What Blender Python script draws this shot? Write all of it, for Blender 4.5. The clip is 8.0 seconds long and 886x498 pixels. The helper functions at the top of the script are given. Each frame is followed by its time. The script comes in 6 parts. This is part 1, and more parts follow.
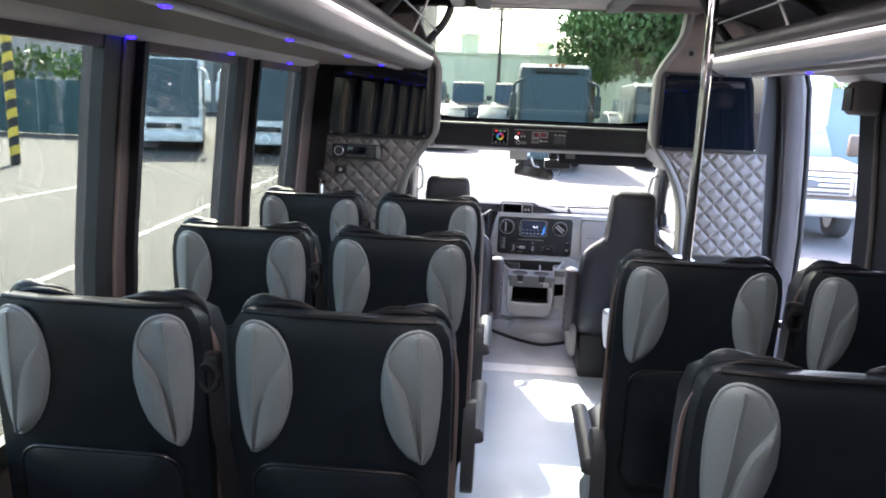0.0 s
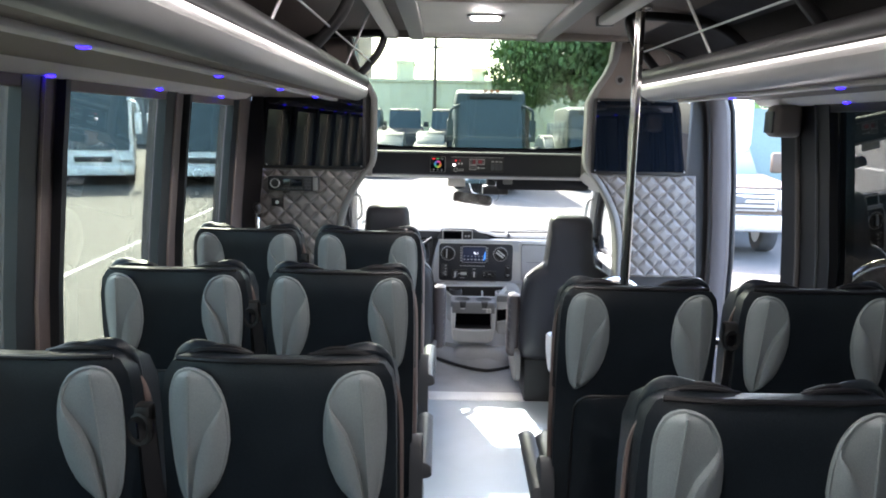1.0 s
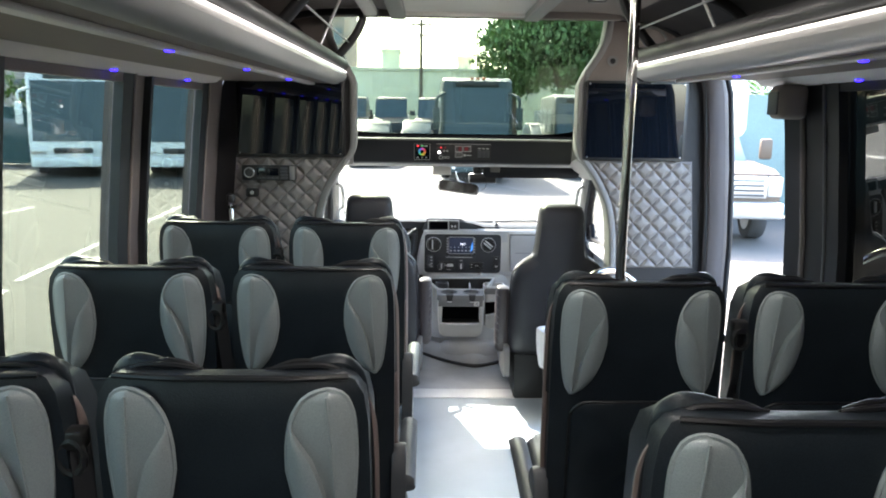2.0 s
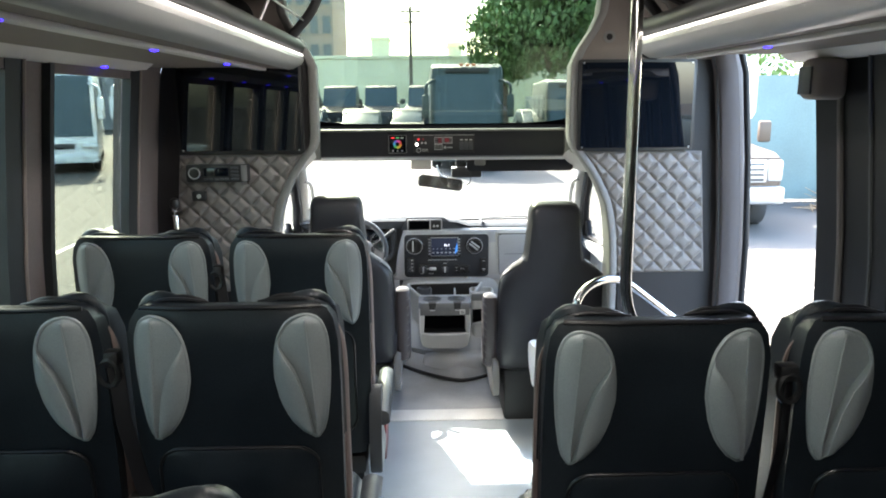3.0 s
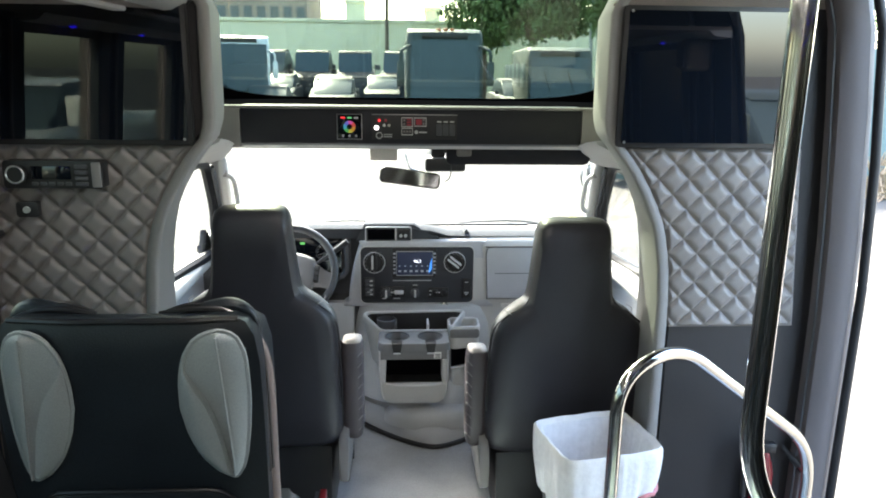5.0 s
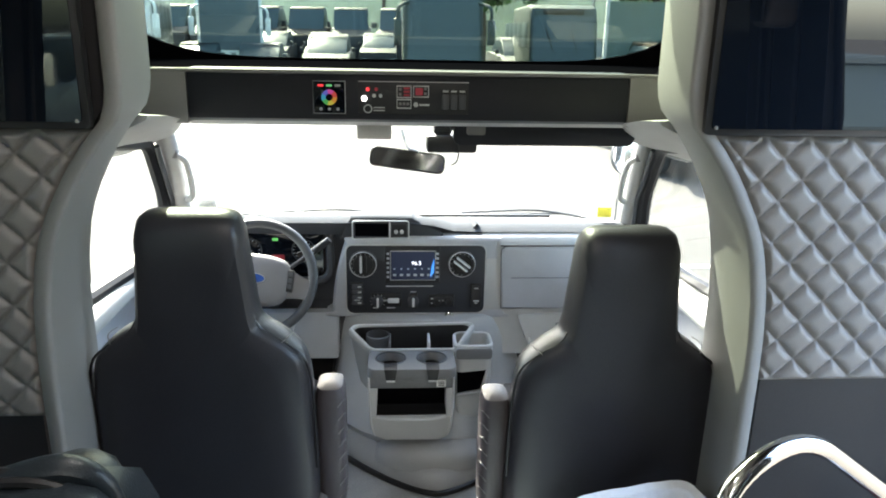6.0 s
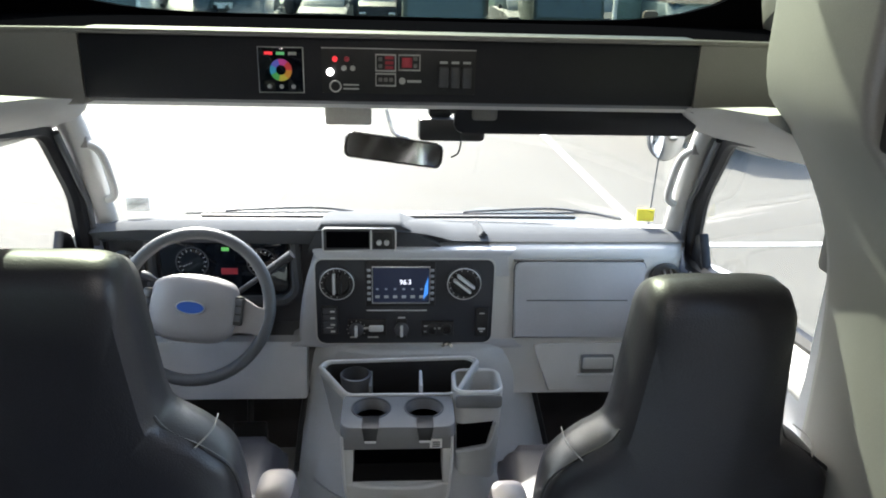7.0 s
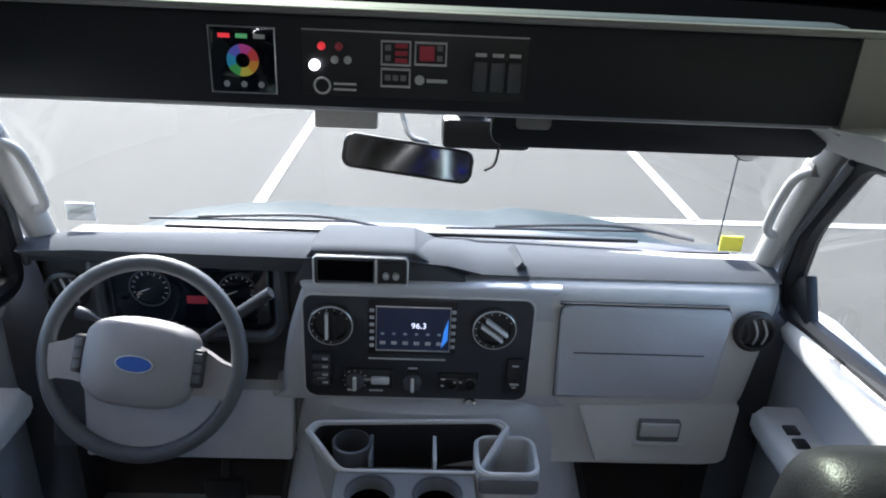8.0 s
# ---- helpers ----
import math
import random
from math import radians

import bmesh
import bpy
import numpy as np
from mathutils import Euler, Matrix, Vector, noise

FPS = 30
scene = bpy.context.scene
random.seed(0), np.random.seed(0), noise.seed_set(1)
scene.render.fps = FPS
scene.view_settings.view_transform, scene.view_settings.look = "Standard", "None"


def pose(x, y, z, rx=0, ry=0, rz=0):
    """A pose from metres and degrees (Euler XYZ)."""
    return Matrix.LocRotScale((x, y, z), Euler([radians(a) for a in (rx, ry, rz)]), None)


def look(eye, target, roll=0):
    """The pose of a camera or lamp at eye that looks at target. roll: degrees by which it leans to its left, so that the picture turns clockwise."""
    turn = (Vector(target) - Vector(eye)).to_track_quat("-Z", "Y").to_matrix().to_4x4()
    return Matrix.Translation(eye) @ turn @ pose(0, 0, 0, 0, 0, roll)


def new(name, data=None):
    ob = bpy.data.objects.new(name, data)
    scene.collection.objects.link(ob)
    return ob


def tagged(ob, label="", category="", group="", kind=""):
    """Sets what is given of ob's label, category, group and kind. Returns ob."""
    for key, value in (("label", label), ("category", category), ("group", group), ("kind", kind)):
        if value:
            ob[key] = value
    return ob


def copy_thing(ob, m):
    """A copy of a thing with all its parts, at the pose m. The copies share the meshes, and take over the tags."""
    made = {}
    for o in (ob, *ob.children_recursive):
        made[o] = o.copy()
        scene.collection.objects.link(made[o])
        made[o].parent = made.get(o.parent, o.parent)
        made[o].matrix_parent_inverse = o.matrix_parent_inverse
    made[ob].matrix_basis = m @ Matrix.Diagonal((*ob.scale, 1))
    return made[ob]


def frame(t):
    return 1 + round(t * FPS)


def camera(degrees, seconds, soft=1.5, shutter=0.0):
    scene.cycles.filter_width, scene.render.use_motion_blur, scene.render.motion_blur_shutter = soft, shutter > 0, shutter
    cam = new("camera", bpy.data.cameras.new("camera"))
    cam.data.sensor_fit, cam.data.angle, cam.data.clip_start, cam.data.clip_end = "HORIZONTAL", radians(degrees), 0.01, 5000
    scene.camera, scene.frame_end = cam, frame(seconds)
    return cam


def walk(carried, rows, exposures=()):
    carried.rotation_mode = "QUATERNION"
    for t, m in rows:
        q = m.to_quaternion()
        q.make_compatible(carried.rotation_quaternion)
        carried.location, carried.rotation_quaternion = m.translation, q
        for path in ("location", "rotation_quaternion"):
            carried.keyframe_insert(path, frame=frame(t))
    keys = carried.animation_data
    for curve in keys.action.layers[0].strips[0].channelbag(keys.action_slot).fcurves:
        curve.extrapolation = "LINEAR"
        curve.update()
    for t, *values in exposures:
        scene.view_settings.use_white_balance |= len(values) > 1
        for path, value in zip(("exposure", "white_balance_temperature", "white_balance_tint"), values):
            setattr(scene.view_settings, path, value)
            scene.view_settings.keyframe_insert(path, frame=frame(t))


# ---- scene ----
cam = camera(62.3, 8.0, soft=1.9)
PATH = [
    (0, (-0.194, 0.285, 1.498), (-0.344, 2.237, 1.091), 2.3),
    (0.5, (-0.208, 0.295, 1.512), (-0.249, 2.265, 1.171), 1.4),
    (1, (-0.19, 0.305, 1.514), (-0.185, 2.277, 1.179), 1.1),
    (1.5, (-0.205, 0.346, 1.499), (-0.176, 2.316, 1.155), 1.2),
    (3, (-0.09, 0.927, 1.493), (-0.038, 2.887, 1.098), -0.4),
    (3.5, (-0.094, 1.165, 1.506), (-0.036, 3.124, 1.108), -0.7),
    (4, (-0.093, 1.48, 1.506), (-0.009, 3.435, 1.091), -0.3),
    (4.5, (-0.056, 1.734, 1.495), (0.051, 3.682, 1.055), 0.3),
    (6, (-0.031, 2.618, 1.473), (0.097, 4.528, 0.894), 1.1),
    (6.5, (-0.024, 2.915, 1.454), (0.11, 4.808, 0.823), 1.1),
    (7, (0.014, 3.21, 1.456), (0.142, 5.083, 0.768), 1.5),
    (7.5, (-0.01, 3.493, 1.489), (0.082, 5.332, 0.708), 2.4),
    (8, (0.029, 3.708, 1.469), (0.102, 5.53, 0.647), 2.8),
]
EXPOSURES = [(0.0, 4.65, 6400, 24), (1.0, 4.7, 6500, 17), (3.0, 4.7, 6800, 11), (4.5, 4.55, 6800, 10), (6.0, 4.5, 6800, 9), (6.6, 4.3, 6750, 10), (7.0, 4.1, 6650, 12), (7.5, 3.75, 6700, 15), (8.0, 3.55, 6050, 15)]
walk(cam, [(t, look(eye, target, roll)) for t, eye, target, roll in PATH], EXPOSURES)

# ---- light ----
world = bpy.data.worlds.new("sky")
scene.world = world
world.use_nodes = True
wn = world.node_tree.nodes
sky = wn.new("ShaderNodeTexSky")
sky.sky_type = "NISHITA"
sky.sun_disc = False
SUN_ELEV, SUN_FROM = 38.5, (-0.33, 0.944)
sky.sun_elevation = radians(SUN_ELEV)
sky.sun_rotation = math.atan2(SUN_FROM[0], SUN_FROM[1])
sky.dust_density = 2.5
world.node_tree.links.new(sky.outputs[0], wn["Background"].inputs[0])
wn["Background"].inputs[1].default_value = 0.15
sun = new("sun", bpy.data.lights.new("sun", "SUN"))
sun.data.energy, sun.data.angle, sun.data.color = 3.0, radians(0.6), (1.0, 0.95, 0.87)
_c = math.cos(radians(SUN_ELEV))
sun.matrix_world = look((SUN_FROM[0] * _c * 30, SUN_FROM[1] * _c * 30, math.sin(radians(SUN_ELEV)) * 30), (0, 0, 0))

# ---- materials ----
def material(name, colour, rough=0.5, metal=0.0, grain=0.0, scale=200.0, bump=0.0, stain=0.0, stain_scale=6.0, vary=0.0, coat=0.0, sheen=0.0):
    m = bpy.data.materials.new(name)
    m.use_nodes = True
    n, l = m.node_tree.nodes, m.node_tree.links
    p = n["Principled BSDF"]
    p.inputs["Base Color"].default_value = (*colour, 1)
    p.inputs["Roughness"].default_value = rough
    p.inputs["Metallic"].default_value = metal
    p.inputs["Coat Weight"].default_value = coat
    p.inputs["Sheen Weight"].default_value = sheen
    co = n.new("ShaderNodeTexCoord")
    fine = n.new("ShaderNodeTexNoise")
    fine.inputs["Scale"].default_value, fine.inputs["Detail"].default_value = scale, 3
    l.new(co.outputs["Object"], fine.inputs["Vector"])
    wide = n.new("ShaderNodeTexNoise")
    wide.inputs["Scale"].default_value, wide.inputs["Detail"].default_value = stain_scale, 5
    l.new(co.outputs["Object"], wide.inputs["Vector"])
    out = None
    for tex, amount in ((fine, grain), (wide, stain)):
        if amount:
            ramp = n.new("ShaderNodeMapRange")
            ramp.inputs["From Min"].default_value, ramp.inputs["From Max"].default_value = 0.3, 0.7
            ramp.inputs["To Min"].default_value, ramp.inputs["To Max"].default_value = 1 - amount, 1 + amount
            l.new(tex.outputs["Fac"], ramp.inputs["Value"])
            mix = n.new("ShaderNodeVectorMath")
            mix.operation = "SCALE"
            if out is None:
                mix.inputs[0].default_value = colour
            else:
                l.new(out, mix.inputs[0])
            l.new(ramp.outputs[0], mix.inputs["Scale"])
            out = mix.outputs[0]
    if vary:
        info = n.new("ShaderNodeObjectInfo")
        ramp = n.new("ShaderNodeMapRange")
        ramp.inputs["To Min"].default_value, ramp.inputs["To Max"].default_value = 1 - vary, 1 + vary
        l.new(info.outputs["Random"], ramp.inputs["Value"])
        mix = n.new("ShaderNodeVectorMath")
        mix.operation = "SCALE"
        if out is None:
            mix.inputs[0].default_value = colour
        else:
            l.new(out, mix.inputs[0])
        l.new(ramp.outputs[0], mix.inputs["Scale"])
        out = mix.outputs[0]
    if out is not None:
        l.new(out, p.inputs["Base Color"])
    r2 = n.new("ShaderNodeMapRange")
    r2.inputs["To Min"].default_value, r2.inputs["To Max"].default_value = max(0.02, rough - 0.08), min(1, rough + 0.08)
    l.new(wide.outputs["Fac"], r2.inputs["Value"])
    l.new(r2.outputs[0], p.inputs["Roughness"])
    if bump:
        b = n.new("ShaderNodeBump")
        b.inputs["Strength"].default_value, b.inputs["Distance"].default_value = bump, 0.002
        l.new(fine.outputs["Fac"], b.inputs["Height"])
        l.new(b.outputs[0], p.inputs["Normal"])
    return m


def glass(name, tint, gloss=0.03, rough=0.0):
    m = bpy.data.materials.new(name)
    m.use_nodes = True
    n, l = m.node_tree.nodes, m.node_tree.links
    n.remove(n["Principled BSDF"])
    t, g, mix, f = n.new("ShaderNodeBsdfTransparent"), n.new("ShaderNodeBsdfGlossy"), n.new("ShaderNodeMixShader"), n.new("ShaderNodeLayerWeight")
    power, scale = n.new("ShaderNodeMath"), n.new("ShaderNodeMath")
    power.operation, scale.operation = "POWER", "MULTIPLY_ADD"
    power.inputs[1].default_value, scale.inputs[1].default_value, scale.inputs[2].default_value = 4.0, 0.5, gloss
    t.inputs[0].default_value = (*tint, 1)
    g.inputs["Roughness"].default_value = rough
    l.new(f.outputs["Facing"], power.inputs[0])
    l.new(power.outputs[0], scale.inputs[0])
    l.new(scale.outputs[0], mix.inputs[0])
    l.new(t.outputs[0], mix.inputs[1])
    l.new(g.outputs[0], mix.inputs[2])
    l.new(mix.outputs[0], n["Material Output"].inputs[0])
    return m


def glow(name, colour, strength):
    m = bpy.data.materials.new(name)
    m.use_nodes = True
    p = m.node_tree.nodes["Principled BSDF"]
    p.inputs["Base Color"].default_value = (*colour, 1)
    p.inputs["Emission Color"].default_value = (*colour, 1)
    p.inputs["Emission Strength"].default_value = strength
    return m


M_VINYL_FLOOR = material("grey vinyl floor", (0.37, 0.43, 0.47), 0.42, grain=0.12, scale=350, stain=0.12, stain_scale=3, bump=0.15)
M_CAB_FLOOR = material("cab rubber mat", (0.36, 0.37, 0.375), 0.6, grain=0.15, scale=260, stain=0.15, bump=0.3)
M_STRIP = material("pale threshold strip", (0.72, 0.73, 0.72), 0.45, grain=0.06, stain=0.1)
M_TAUPE = material("taupe wall fabric", (0.20, 0.168, 0.152), 0.85, grain=0.18, scale=500, bump=0.25, stain=0.08)
M_DARKFAB = material("charcoal carpet lining", (0.035, 0.032, 0.033), 0.95, grain=0.3, scale=600, bump=0.4)
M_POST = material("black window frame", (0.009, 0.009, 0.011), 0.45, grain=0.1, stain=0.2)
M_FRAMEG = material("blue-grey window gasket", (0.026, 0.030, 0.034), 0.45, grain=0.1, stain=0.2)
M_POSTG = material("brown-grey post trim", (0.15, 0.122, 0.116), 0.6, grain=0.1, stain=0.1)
M_LEATHER = material("black vinyl leather", (0.0140, 0.0188, 0.0245), 0.36, grain=0.2, scale=420, bump=0.25, stain=0.15, stain_scale=9)
M_CABSEAT = material("dark grey leather", (0.0185, 0.0178, 0.0225), 0.40, grain=0.15, scale=380, bump=0.3, stain=0.12, stain_scale=7)
M_CARBON = material("silver-grey embossed vinyl", (0.28, 0.312, 0.32), 0.36, grain=0.16, scale=700, bump=0.3, stain=0.06)
M_BAND = material("brown-grey side band vinyl", (0.20, 0.155, 0.145), 0.5, grain=0.1, scale=400, bump=0.2)
M_PIPING = material("black piping", (0.012, 0.012, 0.014), 0.35)
M_GREYTRIM = material("light grey moulded trim", (0.195, 0.189, 0.184), 0.6, grain=0.05, scale=500, bump=0.12, stain=0.06)
M_JAMB = material("mauve-grey jamb trim", (0.095, 0.082, 0.084), 0.6, grain=0.06, scale=400, bump=0.15, stain=0.06)
M_QUILT = material("grey quilted vinyl", (0.185, 0.168, 0.159), 0.45, grain=0.08, scale=500, bump=0.15, stain=0.06)
M_PARTDARK = material("dark partition panel", (0.0125, 0.011, 0.0125), 0.6, grain=0.2, scale=400, bump=0.2)
M_BEAM = material("charcoal header panel", (0.0115, 0.0125, 0.018), 0.5, grain=0.15, scale=500, bump=0.15)
M_SCREEN = material("glossy black screen", (0.004, 0.006, 0.010), 0.02)
M_SCREEN.node_tree.links.remove(M_SCREEN.node_tree.nodes["Principled BSDF"].inputs["Roughness"].links[0])
M_BLACK = material("black plastic", (0.014, 0.014, 0.015), 0.42, grain=0.1)
M_CHROME = material("polished steel", (0.72, 0.71, 0.68), 0.13, metal=1.0, stain=0.05)
M_ALU = material("brushed aluminium", (0.55, 0.55, 0.55), 0.35, metal=0.8, stain=0.08)
M_RACKROLL = material("dark grey rack edge roll", (0.026, 0.025, 0.027), 0.5, grain=0.1)
M_RACKNOSE = material("satin grey rack nose", (0.43, 0.42, 0.41), 0.35, metal=0.1, stain=0.05)
M_CEIL = material("off-white ceiling panel", (0.55, 0.52, 0.48), 0.55, grain=0.05, stain=0.05)
M_DASH = material("grey dashboard plastic", (0.42, 0.43, 0.455), 0.52, grain=0.08, scale=650, bump=0.25, stain=0.06)
M_DASHTOP = material("mid grey soft top pad", (0.068, 0.073, 0.082), 0.92, grain=0.08, scale=650, bump=0.3, stain=0.08)
M_DASHLT = material("light grey dashboard plastic", (0.50, 0.50, 0.485), 0.52, grain=0.06, scale=650, bump=0.25, stain=0.06)
M_DASHDK = material("dark grey dashboard plastic", (0.06, 0.063, 0.07), 0.45, grain=0.1, scale=500, bump=0.2)
M_COVER = material("grey moulded engine cover", (0.40, 0.41, 0.415), 0.40, grain=0.08, scale=500, bump=0.25, stain=0.10, stain_scale=5)
M_PLATE = material("charcoal control plate", (0.026, 0.028, 0.034), 0.4, grain=0.1, scale=500, bump=0.15)
M_CONSOLE = material("light grey console plastic", (0.52, 0.53, 0.525), 0.42, grain=0.06, scale=600, bump=0.2, stain=0.06)
M_CUPDECK = material("mid grey console plastic", (0.16, 0.165, 0.17), 0.42, grain=0.08, scale=600, bump=0.2)
M_ARM = material("mauve-grey padded vinyl", (0.06, 0.050, 0.055), 0.45, grain=0.12, scale=400, bump=0.3, stain=0.1)
M_SILVER = material("silver console edging", (0.62, 0.63, 0.63), 0.35, metal=0.15)
M_PILLAR = material("pale grey pillar trim", (0.42, 0.415, 0.40), 0.6, grain=0.05, scale=500, bump=0.12, stain=0.06)
# lighter copy of the taupe: ground bounce under the racks put into the colour
M_TAUPELIT = material("taupe lightened for bounce light", (0.25, 0.205, 0.185), 0.7, grain=0.12, scale=500, bump=0.2, stain=0.06)
M_RACKTRIM = material("pale rack trim", (0.74, 0.68, 0.66), 0.45, stain=0.05)
M_HUB = material("grey wheel hub", (0.19, 0.18, 0.185), 0.5, grain=0.08, scale=600, bump=0.2)
# glossless near-black: shade painted into hollows, also the black roof-window sill and frame
M_VOID = material("black of hollows and roof sill", (0.003, 0.003, 0.004), 0.95)
M_STRIPLED = glow("led strip", (1.0, 0.97, 0.93), 0.16)
M_BLUE = glow("blue led", (0.02, 0.01, 1.0), 0.4)
M_LAMP = glow("ceiling lamp lens", (1.0, 0.97, 0.92), 12.0)
M_RED = glow("red indicator", (0.8, 0.04, 0.05), 0.06)
M_DIMRED = glow("dim red bar", (0.22, 0.02, 0.03), 0.015)
M_WHITELED = glow("white indicator", (1, 1, 1), 0.4)
M_BAG = material("white bin liner", (0.75, 0.75, 0.77), 0.35, grain=0.05, scale=60, bump=0.6)
M_REDPAINT = material("red painted cylinder", (0.17, 0.008, 0.012), 0.35)
M_SIDEGLASS = glass("tinted side glass", (0.42, 0.455, 0.415), 0.04)
M_DARKGLASS = glass("dark tinted glass", (0.11, 0.11, 0.105), 0.15)
M_CAPGLASS = glass("green tinted front glass", (0.415, 0.455, 0.41), 0.05)
M_SHIELD = glass("clear windscreen", (0.69, 0.715, 0.71))
M_MIRROR = material("mirror", (0.8, 0.82, 0.84), 0.03, metal=1.0)
M_ASPHALT = material("sun-bleached lot asphalt", (0.055, 0.0525, 0.0455), 0.9, grain=0.15, scale=40, stain=0.16, stain_scale=0.5, bump=0.3)
M_LINE = material("white lot paint", (0.30, 0.295, 0.275), 0.7, grain=0.1, scale=20, stain=0.12, stain_scale=2)
M_COACHWHITE = material("white coach paint", (0.68, 0.69, 0.68), 0.25, stain=0.05, coat=0.4)
M_COACHGLASS = material("coach windscreen", (0.05, 0.075, 0.085), 0.35)
M_TYRE = material("tyre rubber", (0.02, 0.02, 0.02), 0.85)
M_GREYBUS = material("grey bus paint", (0.05, 0.065, 0.06), 0.5, stain=0.05)
M_TRUCK = material("bronze truck paint", (0.085, 0.062, 0.045), 0.4)
M_TRUCKCHROME = material("dull truck chrome", (0.42, 0.40, 0.38), 0.35, metal=0.7, stain=0.1)
M_BRICKWALL = material("cream rendered wall", (0.78, 0.73, 0.52), 0.85, grain=0.1, scale=8, stain=0.08, stain_scale=0.3)
M_TOWER = material("pale grey facade", (0.30, 0.31, 0.32), 0.7, stain=0.08, stain_scale=0.2)
M_BROWNTOWER = material("brown panelled facade", (0.30, 0.235, 0.20), 0.8, stain=0.15, stain_scale=0.3)
M_PINKB = material("pale pink facade", (0.42, 0.35, 0.32), 0.8, stain=0.08, stain_scale=0.2)
M_WINDARK = material("window glass far", (0.08, 0.10, 0.12), 0.15)
M_LEAF = material("tree leaves", (0.115, 0.19, 0.06), 0.6, grain=0.3, scale=3, stain=0.35, stain_scale=0.8)
M_HEDGE = material("hedge leaves", (0.075, 0.13, 0.022), 0.6, grain=0.3, scale=4, stain=0.3, stain_scale=1.0)
M_BARK = material("bark", (0.12, 0.09, 0.065), 0.9, grain=0.3, scale=30, bump=0.5)
M_FENCE = material("blue-grey sheet fence", (0.085, 0.125, 0.115), 0.6, grain=0.08, scale=30, stain=0.14, stain_scale=0.8)
M_GREENFENCE = material("green fence fabric", (0.035, 0.075, 0.075), 0.8, grain=0.15, scale=50)
M_BRUSH = material("dry brush", (0.26, 0.18, 0.105), 0.9, grain=0.3, scale=30)
M_YELLOW = material("yellow post paint", (0.62, 0.42, 0.05), 0.6, stain=0.15)
M_ROUGHWOOD = material("weathered pole wood", (0.16, 0.12, 0.09), 0.9, grain=0.2)
GLOSS_CUT = ((M_DASHTOP, 0.1), (M_GREYBUS, 0.25), (M_COACHGLASS, 0.3), (M_TRUCK, 0.15))
for m_, v in GLOSS_CUT:
    m_.node_tree.nodes["Principled BSDF"].inputs["Specular IOR Level"].default_value = v
M_HOOD = material("dark blue-grey bonnet paint", (0.018, 0.030, 0.036), 0.5)
M_HOOD.node_tree.nodes["Principled BSDF"].inputs["Specular IOR Level"].default_value = 0.08


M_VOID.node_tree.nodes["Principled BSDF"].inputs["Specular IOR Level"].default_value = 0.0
for m_ in (M_ASPHALT, M_BEAM, M_LEATHER, M_POST):
    m_.node_tree.nodes["Principled BSDF"].inputs["Specular IOR Level"].default_value = 0.3


# ---- mesh helpers ----
def part(name, bm, mat, parent=None, label="", smooth=40):
    me = bpy.data.meshes.new(name)
    bmesh.ops.recalc_face_normals(bm, faces=bm.faces)
    bm.to_mesh(me)
    bm.free()
    me.materials.append(mat)
    if smooth:
        me.polygons.foreach_set("use_smooth", [True] * len(me.polygons))
        me.set_sharp_from_angle(angle=radians(smooth))
    ob = new(name, me)
    ob.parent = parent
    if label:
        ob["label"] = label
    return ob


def thing(name, label, category, x=0, y=0, z=0, rz=0, group="", kind=""):
    ob = new(name)
    ob.matrix_basis = pose(x, y, z, 0, 0, rz)
    return tagged(ob, label, category, group, kind)


def box(x0, x1, y0, y1, z0, z1, bevel=0.0, bm=None, m=None, seg=2):
    own = bm is None
    b = bmesh.new()
    v = bmesh.ops.create_cube(b, size=1)["verts"]
    for p in v:
        p.co = ((x0 + x1) / 2 + p.co.x * (x1 - x0), (y0 + y1) / 2 + p.co.y * (y1 - y0), (z0 + z1) / 2 + p.co.z * (z1 - z0))
    if bevel:
        bmesh.ops.bevel(b, geom=b.edges[:], offset=bevel, segments=seg, affect="EDGES", profile=0.5)
    if m is not None:
        bmesh.ops.transform(b, matrix=m, verts=b.verts)
    return b if own else merge(bm, b)


def merge(bm, other):
    me = bpy.data.meshes.new("tmp")
    other.to_mesh(me)
    other.free()
    bm.from_mesh(me)
    bpy.data.meshes.remove(me)
    return bm


def loft(rings, closed=True, caps=True, bm=None):
    b = bm or bmesh.new()
    rows = [[b.verts.new(p) for p in r] for r in rings]
    n = len(rows[0])
    for a, c in zip(rows, rows[1:]):
        for i in range(n if closed else n - 1):
            j = (i + 1) % n
            b.faces.new((a[i], a[j], c[j], c[i]))
    if caps and closed:
        b.faces.new(rows[0][::-1])
        b.faces.new(rows[-1])
    return b


def smooth_path(pts, steps=6, closed=False):
    pts = [Vector(p) for p in pts]
    out, n = [], len(pts)
    for i in range(n if closed else n - 1):
        if closed:
            a, b, c, d = pts[i - 1], pts[i], pts[(i + 1) % n], pts[(i + 2) % n]
        else:
            a, b, c, d = pts[max(i - 1, 0)], pts[i], pts[i + 1], pts[min(i + 2, n - 1)]
        for k in range(steps):
            t = k / steps
            out.append(0.5 * (2 * b + (c - a) * t + (2 * a - 5 * b + 4 * c - d) * t * t + (3 * b - a - 3 * c + d) * t ** 3))
    if not closed:
        out.append(pts[-1])
    return out


def fillet(pts, r, steps=6):
    pts = [Vector(p) for p in pts]
    out = [pts[0]]
    for a, b, c in zip(pts, pts[1:], pts[2:]):
        u, w = (a - b), (c - b)
        d = min(r, u.length * 0.49, w.length * 0.49)
        p, q = b + u.normalized() * d, b + w.normalized() * d
        for k in range(steps + 1):
            t = k / steps
            out.append((1 - t) ** 2 * p + 2 * t * (1 - t) * b + t * t * q)
    return out + [pts[-1]]


